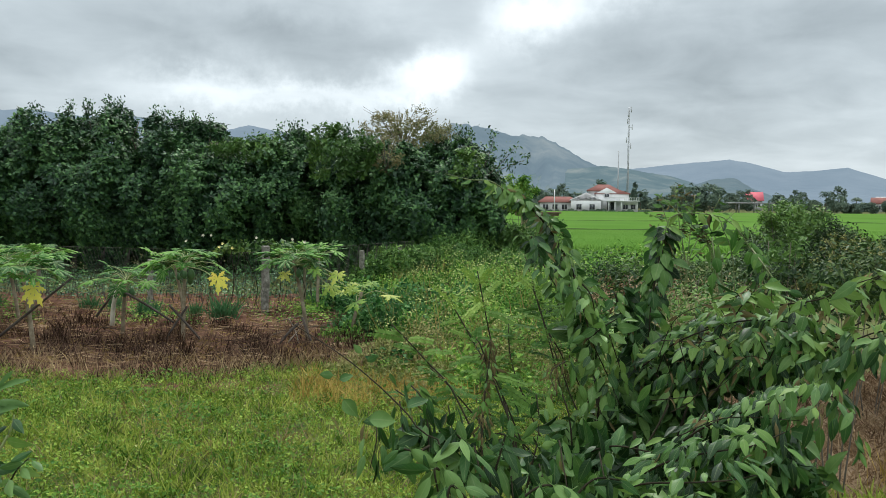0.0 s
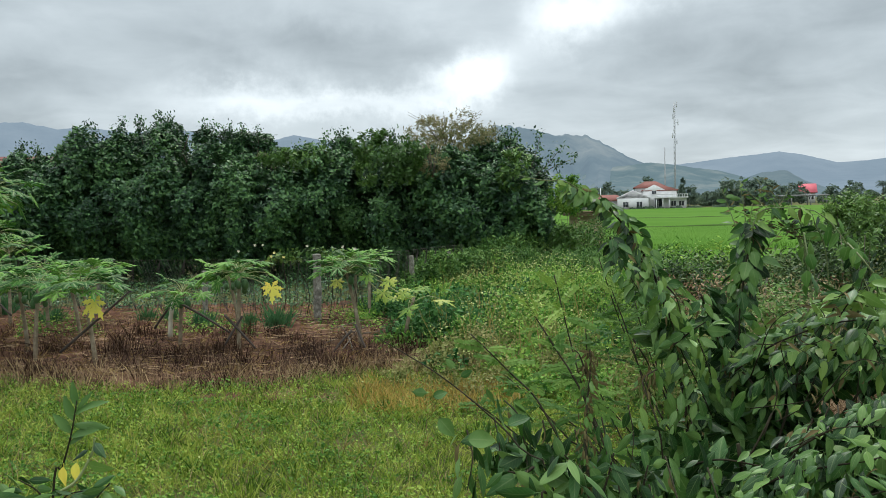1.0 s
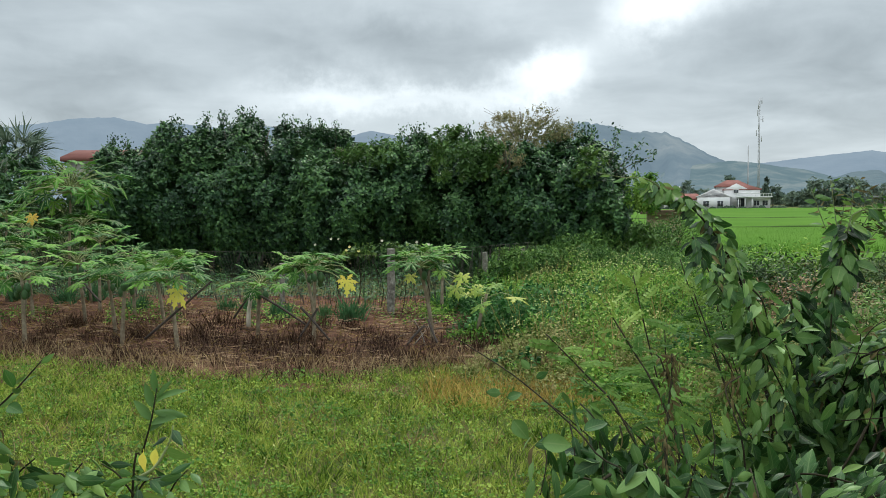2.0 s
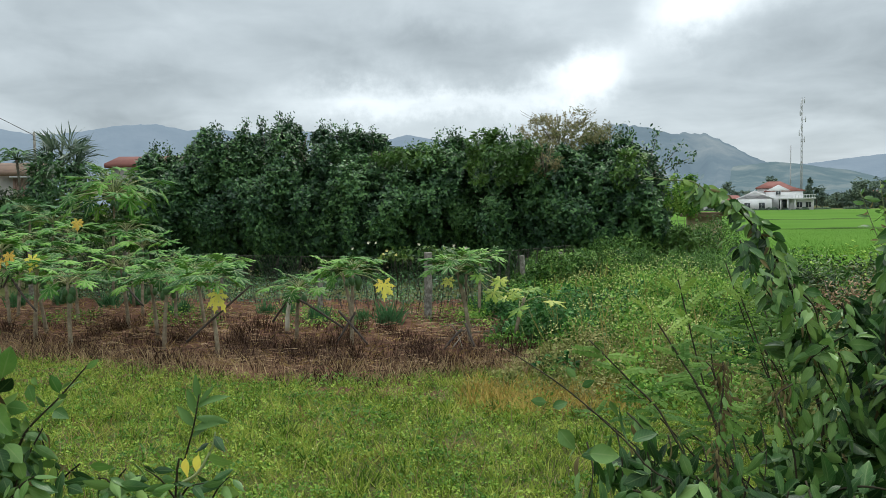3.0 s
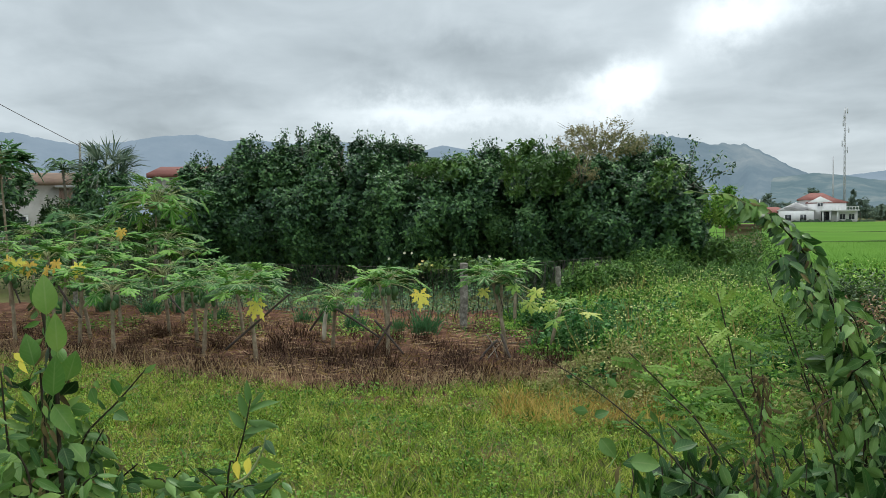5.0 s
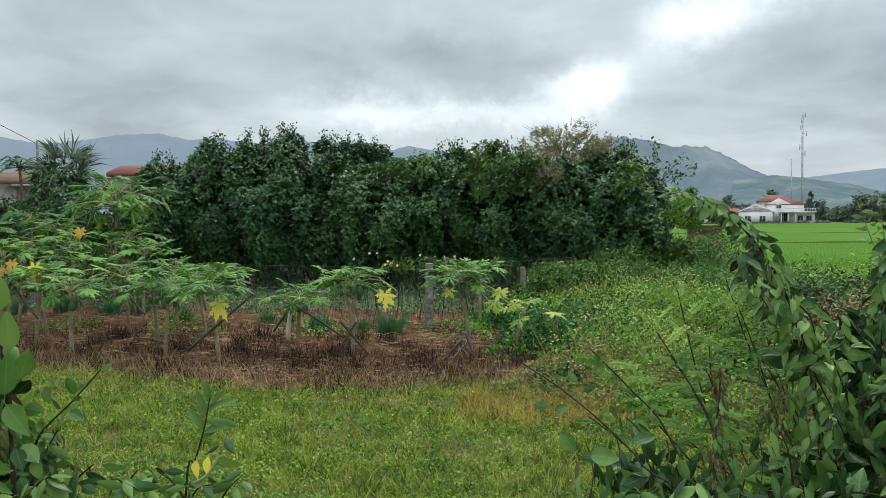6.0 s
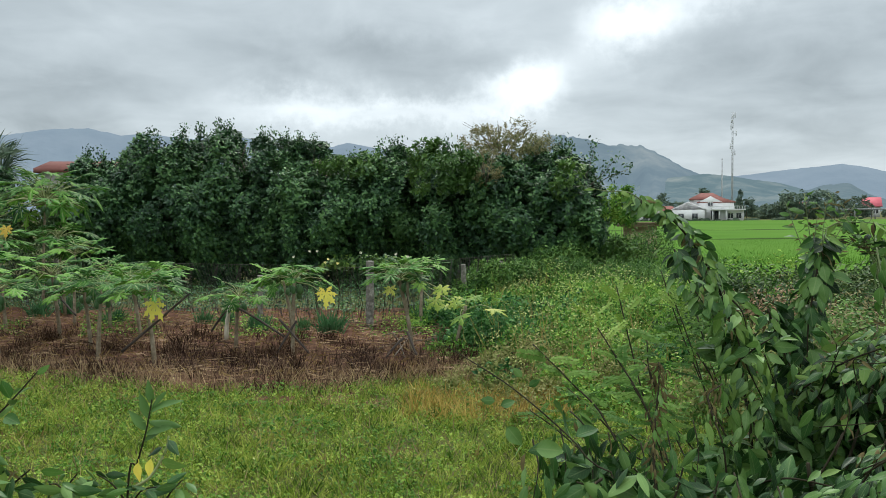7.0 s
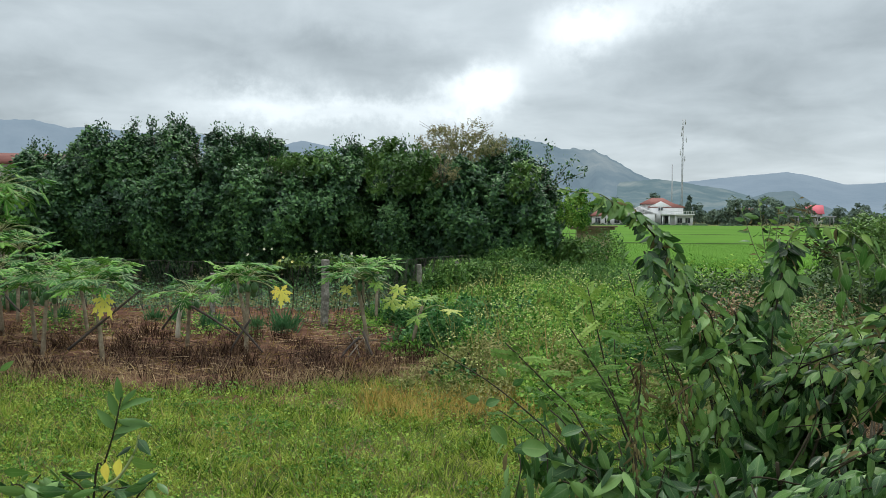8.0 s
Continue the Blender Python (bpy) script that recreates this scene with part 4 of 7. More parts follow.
# meadow: blades and small broad herbs
p = field(150000, -11.5, 4.5, 4.2, 12.2, lambda x, y: (y < lawn_edge(x) + rng.normal(0, 0.12, len(x))) & (x > -y * 1.02) & (x < 2.3 + 0.12 * (y - 5) + 0.2 * np.sin(y * 3)), 1.15)
h = 0.06 + 0.13 * rng.random(len(p)) + 0.05 * bumps(p[:, 0], p[:, 1], 1.2, 6) + 0.11 * bumps(p[:, 0], p[:, 1], 0.22, 4)
h = np.maximum(h, 0.03)
tagged(part("meadow_grass", arrays_mesh("meadow_grass", *blades(rng, p, h * 0.86, 0.75, ([(0, -0.035, 0), (0, 0.035, 0), (0.55, 0.03, 0.05), (0.55, -0.03, 0.05), (1, 0, 0.25)], STRAW[1]))), M_grass),
       "short yellowish green meadow grass", "grass", "", "stuff")
p = field(110000, -11.5, 4.5, 4.2, 12.2, lambda x, y: (y < lawn_edge(x) + 0.1) & (x > -y * 1.02) & (x < 2.3 + 0.12 * (y - 5) + 0.2 * np.sin(y * 3)), 1.15)
patch = bumps(p[:, 0], p[:, 1], 0.7, 8) + 0.5 * bumps(p[:, 0], p[:, 1], 0.25, 3)
p, patch = p[patch > -0.35], patch[patch > -0.35]
n = len(p)
pos = np.stack([p[:, 0], p[:, 1], 0.02 + 0.11 * rng.random(n) + 0.04 * patch], 1)
way = unit(np.stack([rng.normal(size=n), rng.normal(size=n), rng.normal(0.2, 0.35, n)], 1))
tagged(part("meadow_herbs", arrays_mesh("meadow_herbs", *scatter(ROUND, pos, way, np.array([0, 0, 1.0]) + rng.normal(0, 0.35, (n, 3)), rng.uniform(0.016, 0.042, n))), M_herb),
       "small broad-leaved herbs growing in the meadow", "weeds", "", "stuff")
p = np.concatenate([field(90000, -9.0, 9.0, -8.0, 4.3, lambda x, y: np.hypot(x, y - 1) < rng.normal(5.5, 1.6, len(x))), field(6000, 2.2, 7.0, 3.0, 6.0)])
h = 0.12 + 0.14 * rng.random(len(p)) + 0.07 * bumps(p[:, 0], p[:, 1], 1.2, 6)
tagged(part("bank_grass", arrays_mesh("bank_grass", *blades(rng, p, h * 1.3, 0.45, ([(0, -0.05, 0), (0, 0.05, 0), (0.55, 0.04, 0.05), (0.55, -0.04, 0.05), (1, 0, 0.25)], STRAW[1]))), M_grass),
       "rough green grass under the vines", "grass", "", "stuff")
p = field(16000, -11.0, 2.4, 4.3, 11.0, lambda x, y: (y < lawn_edge(x)) & (x > -y * 1.02) & (bumps(x, y, 0.5, 91) + 0.8 * bumps(x, y, 1.5, 92) > 0.42))
tagged(part("dry_patches", arrays_mesh("dry_patches", *blades(rng, p, rng.uniform(0.05, 0.16, len(p)), 0.9, ([(0, -0.05, 0), (0, 0.05, 0), (0.55, 0.04, 0.05), (0.55, -0.04, 0.05), (1, 0, 0.2)], STRAW[1]))), M_rust), "withered brown patches in the meadow", "dry grass", "", "stuff")
p = field(2600, -11, 2.4, 4.5, 11.5, lambda x, y: (y < lawn_edge(x)) & (x > -y * 1.02))
tagged(part("dry_stalks", arrays_mesh("dry_stalks", *blades(rng, p, rng.uniform(0.14, 0.30, len(p)), 0.4)), M_straw), "thin dry straw stalks in the meadow", "dry grass", "", "stuff")
n = 220
p = field(n, -10, 3, 4.5, 10.5, lambda x, y: x > -y)
n = len(p)
tagged(part("meadow_flowers", arrays_mesh("meadow_flowers", *scatter(ROUND, np.concatenate([p, rng.uniform(0.12, 0.2, (n, 1))], 1), rng.normal(size=(n, 3)), rng.normal(0, 0.3, (n, 3)) + np.array([0, 0, 1.0]), 0.025)), M_flower),
       "tiny pale flowers in the meadow", "flowers", "", "stuff")


heap(24000, -9.5, 2.0, 5.5, 10.8, lambda x, y: np.clip(0.02 + 0.30 * bumps(x, y, 0.55, 31) + 0.22 * bumps(x, y, 1.6, 33), 0, 0.22) * (y < lawn_edge(x)), 0.036, M_clover, "lush_herbs", "darker lush herbs in patches of the meadow", "weeds", fill=0.7, low=0.03)
p = field(4600, -1.8, 0.5, 8.8, 11.0, lambda x, y: np.abs(y - 9.7 - 0.35 * np.sin(x * 1.7) - 0.25 * np.clip(-x - 1.5, 0, 3)) < 0.55 + rng.normal(0, 0.25, len(x)))
tagged(part("orange_straw", arrays_mesh("orange_straw", *blades(rng, p, rng.uniform(0.10, 0.27, len(p)), 0.6, ([(0, -0.03, 0), (0, 0.03, 0), (0.55, 0.024, 0.05), (0.55, -0.024, 0.05), (1, 0, 0.25)], STRAW[1]))), M_gold), "orange-brown dry grass patch at the meadow's end", "dry grass", "", "stuff")


# dead growth: a dense standing belt at the meadow's edge, thinner behind
def belt(x, y):
    return (x > -y * 1.15) & (x < -0.6 + 0.5 * np.sin(y * 1.3))


p = field(46000, -15, 0.0, 9.4, 13.0, lambda x, y: belt(x, y) & (y > lawn_edge(x) - 0.15 + rng.normal(0, 0.2, len(x))), 1.6)
p = p[bumps(p[:, 0], p[:, 1], 0.45, 12) + 0.6 * bumps(p[:, 0], p[:, 1], 1.3, 14) > -0.05]
hh = rng.uniform(0.08, 0.31, len(p)) * (1 + 0.5 * bumps(p[:, 0], p[:, 1], 0.8, 2))
tagged(part("dead_grass", arrays_mesh("dead_grass", *blades(rng, p, hh, 0.5, ([(0, -0.02, 0), (0, 0.02, 0), (0.55, 0.017, 0.05), (0.55, -0.017, 0.05), (1, 0, 0.22)], STRAW[1]))), M_dead),
       "dead brown grass standing at the plot's edge", "dry grass", "", "stuff")
p = field(7000, -16, 0.0, 11.0, 18.5, belt, 1.5)
tagged(part("fallen_straw", arrays_mesh("fallen_straw", *blades(rng, p, rng.uniform(0.05, 0.18, len(p)), 2.2, ([(0, -0.06, 0), (0, 0.06, 0), (0.55, 0.05, 0.02), (0.55, -0.05, 0.02), (1, 0, 0.05)], STRAW[1]), 0.05)), M_rust), "fallen dead stalks on the soil", "dry grass", "", "stuff")
p = field(15000, -16, 0.0, 11.2, 16.0, belt, 1.3)
p = p[bumps(p[:, 0], p[:, 1], 0.6, 22) + 0.5 * bumps(p[:, 0], p[:, 1], 1.7, 24) > 0.0]
tagged(part("dead_stubs", arrays_mesh("dead_stubs", *blades(rng, p, rng.uniform(0.06, 0.24, len(p)), 0.45, ([(0, -0.03, 0), (0, 0.03, 0), (0.55, 0.024, 0.05), (0.55, -0.024, 0.05), (1, 0, 0.22)], STRAW[1]))), M_dead),
       "dead brown stubs standing on the plot", "dry grass", "", "stuff")
p = field(12000, -15, 0.4, 9.3, 12.6, lambda x, y: belt(x - 0.6, y) & (np.abs(y - lawn_edge(x) - 0.15) < 0.5))
tagged(part("pale_straw", arrays_mesh("pale_straw", *blades(rng, p, rng.uniform(0.14, 0.40, len(p)), 0.5)), M_straw), "pale dry grass stalks at the meadow's edge", "dry grass", "", "stuff")


# dead weeds in dark tufts, and a litter of pale and dark stalks lying flat between them
LYING = ([(0, -0.02, 0), (0, 0.02, 0), (0.5, 0.018, 0.03), (0.5, -0.018, 0.03), (1, 0, 0.0)], STRAW[1])
c = field(330, -15, -0.6, 9.6, 14.5, lambda x, y: belt(x, y) & (y > lawn_edge(x) + 0.1), 1.7)
c = c[bumps(c[:, 0], c[:, 1], 0.9, 71) > -0.12]
k = np.repeat(np.arange(len(c)), 80)
p = c[k] + rng.normal(0, 0.11, (len(k), 2))
hh = (rng.uniform(0.16, 0.40, len(c))[k] * rng.uniform(0.5, 1.1, len(k)))
tagged(part("dead_tufts", arrays_mesh("dead_tufts", *blades(rng, p, hh, 0.42, ([(0, -0.014, 0), (0, 0.014, 0), (0.55, 0.016, 0.05), (0.55, -0.016, 0.05), (1, 0, 0.22)], STRAW[1]))), M_charred),
       "blackish dead weeds standing in tufts on the plot", "dry grass", "", "stuff")
for count, low, high, material, name, lab in ((6500, 0.10, 0.38, M_litter, "plot_litter", "pale fallen stalks lying on the soil"), (2600, 0.15, 0.6, M_charred, "dark_litter", "dark fallen stalks lying on the soil")):
    p = field(count, -16, -0.4, 9.9, 17.0, lambda x, y: belt(x, y) & (y > lawn_edge(x) + 0.2), 1.4)
    p = p[bumps(p[:, 0], p[:, 1], 0.7, 81) > -0.15]
    n = len(p)
    way = unit(np.stack([rng.choice([-1.0, 1.0], n), rng.normal(0, 0.55, n), rng.normal(0.03, 0.10, n)], 1))
    tagged(part(name, arrays_mesh(name, *scatter(LYING, np.concatenate([p, rng.uniform(0.05, 0.14, (n, 1))], 1), way, np.array([0, -0.3, 1.0]) + rng.normal(0, 0.2, (n, 3)), rng.uniform(low, high, n))), material), lab, "dry grass", "", "stuff")


# weed thicket: humps of leafy stems with pale flower heads
def thicket_height(x, y):
    edge = np.clip((x + 1.7 + np.clip(y - 13, 0, 5) * 0.35 + 0.3 * np.sin(y * 2)) / 1.6, 0, 1) * np.clip((y - 8.6 - 0.35 * np.abs(x - 1.2)) / 3.0, 0, 1)
    return edge * (0.62 + 0.22 * np.sin(x * 1.3 + y * 0.7) + 0.16 * np.sin(x * 2.7 - y * 1.9))


def clumps(n, x0, x1, y0, y1, keep, height, radius, leaf, per, material, name, label, template=ROUND):
    """Many small leafy plants side by side, each a dome of leaves over its own shade."""
    c = field(n, x0, x1, y0, y1, keep)
    h = height(c[:, 0], c[:, 1]) * rng.uniform(0.65, 1.25, len(c))
    c, h = c[h > 0.06], h[h > 0.06]
    k = np.repeat(np.arange(len(c)), per)
    m = len(k)
    o = unit(rng.normal(size=(m, 3)) + np.array([0, -0.15, 0.55]))
    r = (radius * rng.uniform(0.6, 1.3, len(c)))[k]
    d = 1 - 0.45 * rng.random(m) ** 2
    pos = np.stack([c[k, 0] + o[:, 0] * r * d, c[k, 1] + o[:, 1] * r * d, h[k] * np.clip(0.42 + 0.58 * o[:, 2] * d, 0.04, 1.1)], 1)
    way = unit(o * np.array([1, 1, 0.4]) + rng.normal(0, 0.6, (m, 3)))
    me = arrays_mesh(name, *scatter(template, pos, way, o * 0.6 + np.array([0, -0.1, 0.8]) + rng.normal(0, 0.35, (m, 3)), leaf * rng.uniform(0.6, 1.4, m)))
    return tagged(part(name, me, material), label, "weeds", "", "stuff")


def lush(x, y):
    """Where the deep green weeds stand: a tongue along the plot, and scattered patches."""
    spot = np.exp(-((x + 1.0) / 1.5) ** 2 - ((y - 14.9) / 2.4) ** 2) + 0.9 * np.exp(-((x - 2.1) / 0.7) ** 2 - ((y - 12.0) / 0.9) ** 2)
    return spot + 0.45 * bumps(x, y, 1.1, 61) > 0.34


def tawny(x, y):
    return (y < 12.4 - 0.3 * np.abs(x)) & (bumps(x, y, 0.9, 17) + 0.25 * (0.6 - x) > 0.12)


def weedy(x, y):
    return ~lush(x, y) & ~tawny(x, y)


clumps(1500, -3.2, 5.0, 9.0, 20.0, weedy, thicket_height, 0.24, 0.062, 75, M_weed, "weed_thicket", "tangled light yellowish green weeds beside the plot")
clumps(900, -3.4, 4.0, 9.0, 20.0, lush, lambda x, y: thicket_height(x, y) * 1.1, 0.26, 0.085, 70, M_lush, "dark_weeds", "deep green leafy weeds in patches of the thicket")
p = field(9000, -1.4, 5.0, 10.5, 19.5, weedy)
top = thicket_height(p[:, 0], p[:, 1]) * rng.uniform(0.8, 1.3, len(p))
keep = (top > 0.25) & (bumps(p[:, 0], p[:, 1], 0.55, 9) + 0.5 * bumps(p[:, 0], p[:, 1], 1.6, 8) > 0.02)
p, top = p[keep], top[keep]
n = len(p)
tagged(part("weed_flowers", arrays_mesh("weed_flowers", *scatter(ROUND, np.stack([p[:, 0], p[:, 1], top + rng.uniform(0, 0.08, n)], 1), rng.normal(size=(n, 3)), np.array([0, -0.7, 1.0]) + rng.normal(0, 0.3, (n, 3)), rng.uniform(0.02, 0.042, n))), M_flower),
       "tiny pale yellow flower heads above the weeds", "flowers", "", "stuff")


# creepers over the fence and the hedge that closes the plot
def hedge(points, n, width, height, leaf, material, label, name="creeper_hedge", group="hedges"):
    line = spline(points, 40)
    s = rng.integers(0, 39, n)
    t = rng.random((n, 1))
    c = line[s] * (1 - t) + line[s + 1] * t
    a = rng.random(n) * np.pi
    r = 1 - 0.4 * rng.random(n) ** 1.5
    lump = 1 + 0.28 * bumps(c[:, 0] * 3, c[:, 1] * 3, 1.5, 2) + 0.18 * bumps(c[:, 0] * 3 + np.cos(a) * 2, c[:, 1] * 3 + np.sin(a) * 2, 0.6, 5)
    d = unit(np.stack([np.gradient(line[:, 0]), np.gradient(line[:, 1])], 1))[s]
    side = np.stack([-d[:, 1], d[:, 0]], 1)
    off = np.cos(a) * r * width * lump
    zz = c[:, 2] * 0 + np.abs(np.sin(a)) ** 0.6 * r * lump * (height + c[:, 2])
    pos = np.stack([c[:, 0] + side[:, 0] * off, c[:, 1] + side[:, 1] * off, zz], 1)
    nrm = np.stack([side[:, 0] * np.cos(a), side[:, 1] * np.cos(a), np.sin(a)], 1) + rng.normal(0, 0.4, (n, 3))
    way = unit(rng.normal(size=(n, 3)) + np.array([0, 0, -0.35]))
    root = thing(name, label, "hedge", (0, 0, 0), group)
    part("foliage", arrays_mesh("foliage", *scatter(BLADE, pos, way, nrm, leaf * rng.uniform(0.6, 1.4, n))), material, root)
    for k in range(0, 39, 4):
        q = line[k]
        tip = q * np.array([1, 1, 0]) + np.array([rng.normal(0, width * 0.4), rng.normal(0, width * 0.4), (height + q[2]) * 0.85])
        part("stem", arrays_mesh("stem", *tube(spline([(q[0], q[1], -0.05), (q[0] + rng.normal(0, 0.1), q[1], 0.4), tip], 5), np.linspace(0.02, 0.008, 5), 5)), M_stem, root)
    return root


hedge([(-1.75, 19.9, -0.35), (-1.2, 20.8, -0.1), (-0.2, 22.2, 0), (1.0, 24.0, 0.1), (2.6, 26.2, 0.2), (4.2, 28.5, 0.4)], 20000, 0.62, 1.3, 0.10, M_creeper, "mid-green creeper grown over the fence")
hedge([(-2.2, 18.9, -0.75), (-1.6, 20.05, -0.2), (0.5, 23.3, 0)], 4600, 0.20, 1.22, 0.10, M_creeper, "bright creeper hanging on the wire fence")
hedge([(0.5, 21.5, 0), (2.4, 20.5, 0), (3.6, 17.0, 0), (3.6, 14.0, 0.15), (4.3, 11.6, 0.2)], 26000, 0.8, 1.15, 0.075, M_creeper, "tangled low creeper hedge along the paddy")

clumps(520, -2.6, 2.4, 9.0, 12.8, tawny, lambda x, y: thicket_height(x, y) * 1.05 + 0.06, 0.17, 0.045, 80, M_tawny, "tawny_weeds", "tawny seeding weeds along the thicket's edge")
heap(34000, -3.2, 3.0, 0.6, 4.6, lambda x, y: np.clip(1.05 - (x / 2.5) ** 2 - ((y - 2.5) / 1.5) ** 2 + 0.5 * bumps(x, y, 0.7, 51) + 0.3 * bumps(x, y, 0.25, 52), 0, 0.95) * (0.62 + 0.2 * np.sin(x * 2.1 + 1)) * np.where(y < 1.2, 0.4, 1.0), 0.06, M_hedge, "undergrowth", "leafy weeds round the feet of the vines", "weeds", fill=0.85, power=1.0, low=0.03)
heap(14000, -16.0, -2.0, 18.6, 25.0, lambda x, y: 0.10 + 0.08 * np.clip(y - 18, 0, 2) + 0.08 * np.sin(x * 1.7 + y), 0.07, M_tree, "fence_weeds", "low dark weeds along the fence and under the orchard", "weeds", fill=0.8)
heap(4800, -12.0, -2.0, 14.4, 17.5, lambda x, y: np.clip(0.10 + 0.14 * np.sin(x * 2.1 + y * 1.3), 0, 1), 0.05, M_weed, "plot_weeds", "sparse green weeds on the soil by the fence", "weeds", fill=0.8)

# dry and half-dry growth along the thicket's near edge
p = field(4500, -2.4, 3.2, 8.8, 13.0, lambda x, y: np.abs(y - 9.6 - 0.35 * np.abs(x - 1.0) - 0.5 * np.sin(x * 2.1)) < 0.9)
tagged(part("edge_straw", arrays_mesh("edge_straw", *blades(rng, p, rng.uniform(0.10, 0.28, len(p)), 0.6)), M_rust), "half-dry orange-brown grass along the weeds", "dry grass", "", "stuff")
p = field(1300, -1.5, 5.0, 10.0, 20.0)
top = thicket_height(p[:, 0], p[:, 1])
p, top = p[top > 0.2], top[top > 0.2]
n = len(p)
tagged(part("weed_stalks", arrays_mesh("weed_stalks", *scatter(STRAW, np.stack([p[:, 0], p[:, 1], top * 0.6], 1), unit(np.stack([rng.normal(0, 0.35, n), rng.normal(0, 0.35, n), np.ones(n)], 1)), rng.normal(size=(n, 3)), rng.uniform(0.3, 0.65, n))), M_edge),
       "thin straw-coloured stalks rising from the weeds", "weeds", "", "stuff")

# a flowering climber on the fence beside the plot
climber = thing("flowering_climber", "leafy climber with white and yellow flowers on the fence", "climbing plant", (-4.0, 16.5, 0))
part("foliage", arrays_mesh("foliage", *crown_mesh(rng, (0.1, 0, 1.30), (1.1, 0.25, 0.16), 14, 130, 0.10, 5, 0.1, ROUND)), M_hedge, climber)
for k in range(5):
    part("stem", arrays_mesh("stem", *tube(spline([(k * 0.5 - 1.0, 0, -0.05), (k * 0.5 - 0.9, 0.03, 0.6), (k * 0.5 - 1.0 + rng.normal(0, 0.2), 0, 1.3)], 6), [0.008] * 6, 4)), M_stem, climber)
petal = arrays_mesh("flower", *joined(*[(np.array([(0, 0, 0), (0.024 * math.cos(a - 0.5), 0.024 * math.sin(a - 0.5), 0.008), (0.036 * math.cos(a), 0.036 * math.sin(a), 0.012), (0.024 * math.cos(a + 0.5), 0.024 * math.sin(a + 0.5), 0.008)]), np.array([(0, 1, 2), (0, 2, 3)])) for a in np.arange(5) * 1.2566]))
for k, (x, z) in enumerate(((-0.95, 1.62), (-0.78, 1.62), (-0.55, 1.45), (-0.62, 1.38), (-0.35, 1.36), (0.15, 1.58), (0.9, 1.55), (1.15, 1.5), (-1.3, 1.5))):
    ob = part("flower", petal.copy(), M_bloom if k not in (2, 3, 4) else M_bloom_yellow, climber)
    ob.location, ob.rotation_euler = (x, -0.26, z), (radians(60), 0, rng.normal(0, 0.4))


# ---- near growth: vines, shoots and shrubs in front of the meadow ----
rng = np.random.default_rng(77)


def ribbed(me):
    """Stores how far each point of a leaf lies from the midrib, and where the side veins run."""
    across = [1.0, 0.55, 0.0, 0.55, 1.0] * len(LEAF_X) + [0.0] * 6
    along = [x for x in LEAF_X for _ in range(5)] + [0.0] * 6
    vein = [50.0 * (x - 0.22 * q) for x, q in zip(along, across)]
    for name, values in (("across", across), ("vein", vein)):
        at = me.attributes.new(name, "FLOAT", "POINT")
        at.data.foreach_set("value", np.tile(np.array(values, np.float32), len(me.vertices) // len(values)))


def leaf_set(material, widths, droop, count=5):
    out = []
    for k in range(count):
        v, f = oval(rng.uniform(*widths), rng.uniform(*droop), rng.uniform(-0.45, 0.55), rng.uniform(-0.5, 0.5), rng.uniform(0.0, 0.06))
        me = arrays_mesh("leaf", v, f, True)
        ribbed(me)
        me.materials.append(material)
        out.append(me)
    return out


VINE = leaf_set(M_vine, (0.29, 0.40), (0.12, 0.5), 7)
LIGHT = leaf_set(M_vine_light, (0.30, 0.42), (0.1, 0.35))
DRY = leaf_set(M_vine_dry, (0.14, 0.30), (0.4, 0.9))
YELLOW = leaf_set(M_yellow, (0.40, 0.5), (0.1, 0.35), 3)
WIDE = leaf_set(M_vine, (0.42, 0.52), (0.10, 0.4), 7)
ROUNDED = leaf_set(M_vine_light, (0.58, 0.72), (0.05, 0.3), 5)
LANCE = leaf_set(M_shrub, (0.26, 0.36), (0.05, 0.3))
BROAD = leaf_set(M_vine, (0.55, 0.68), (0.05, 0.25), 4)


def frame_of(along, up):
    x = Vector(along).normalized()
    y = Vector(up).cross(x)
    if y.length < 1e-4:
        y = Vector((0, 1, 0)).cross(x)
    y.normalize()
    return Matrix((x, y, x.cross(y))).transposed()


COUNT, POOL = {}, {}


def put_leaf(root, meshes, at, along, up, size, name="leaf"):
    """A leaf of its own; past three hundred on one plant the further ones go into a pool."""
    me = meshes[rng.integers(0, len(meshes))]
    m = frame_of(along, up).to_4x4()
    m.translation = Vector(at)
    m = m @ Matrix.Scale(size, 4)
    COUNT[root.name] = COUNT.get(root.name, 0) + 1
    if COUNT[root.name] > 300:
        POOL.setdefault((root.name, me.materials[0].name), []).append((me, m))
        return None
    ob = new(name, me)
    ob.parent = root
    ob.matrix_local = m
    return ob


def pour(root):
    """Joins a plant's pooled leaves into one mesh for each kind of leaf."""
    for (owner, kind), items in POOL.items():
        if owner != root.name:
            continue
        pieces = []
        for me, m in items:
            v = np.empty(len(me.vertices) * 3, np.float32)
            me.vertices.foreach_get("co", v)
            f = np.empty(len(me.loops), np.int32)
            me.loops.foreach_get("vertex_index", f)
            mm = np.array(m)
            pieces.append((v.reshape(-1, 3) @ mm[:3, :3].T + mm[:3, 3], f.reshape(-1, 3)))
        me = arrays_mesh("foliage", *joined(*pieces), True)
        if len(me.vertices) % (5 * len(LEAF_X) + 6) == 0 and kind not in ("feathery_leaf", "fresh_shoot"):
            ribbed(me)
        tagged(part("foliage", me, bpy.data.materials[JOINED.get(kind, kind)], root), kind="stuff")


JOINED = {"vine_leaf": "vine_leaf_joined"}


def pick(light, dry, base=None):
    r = rng.random()
    return DRY if r < dry else (LIGHT if r < dry + light else (base or VINE))


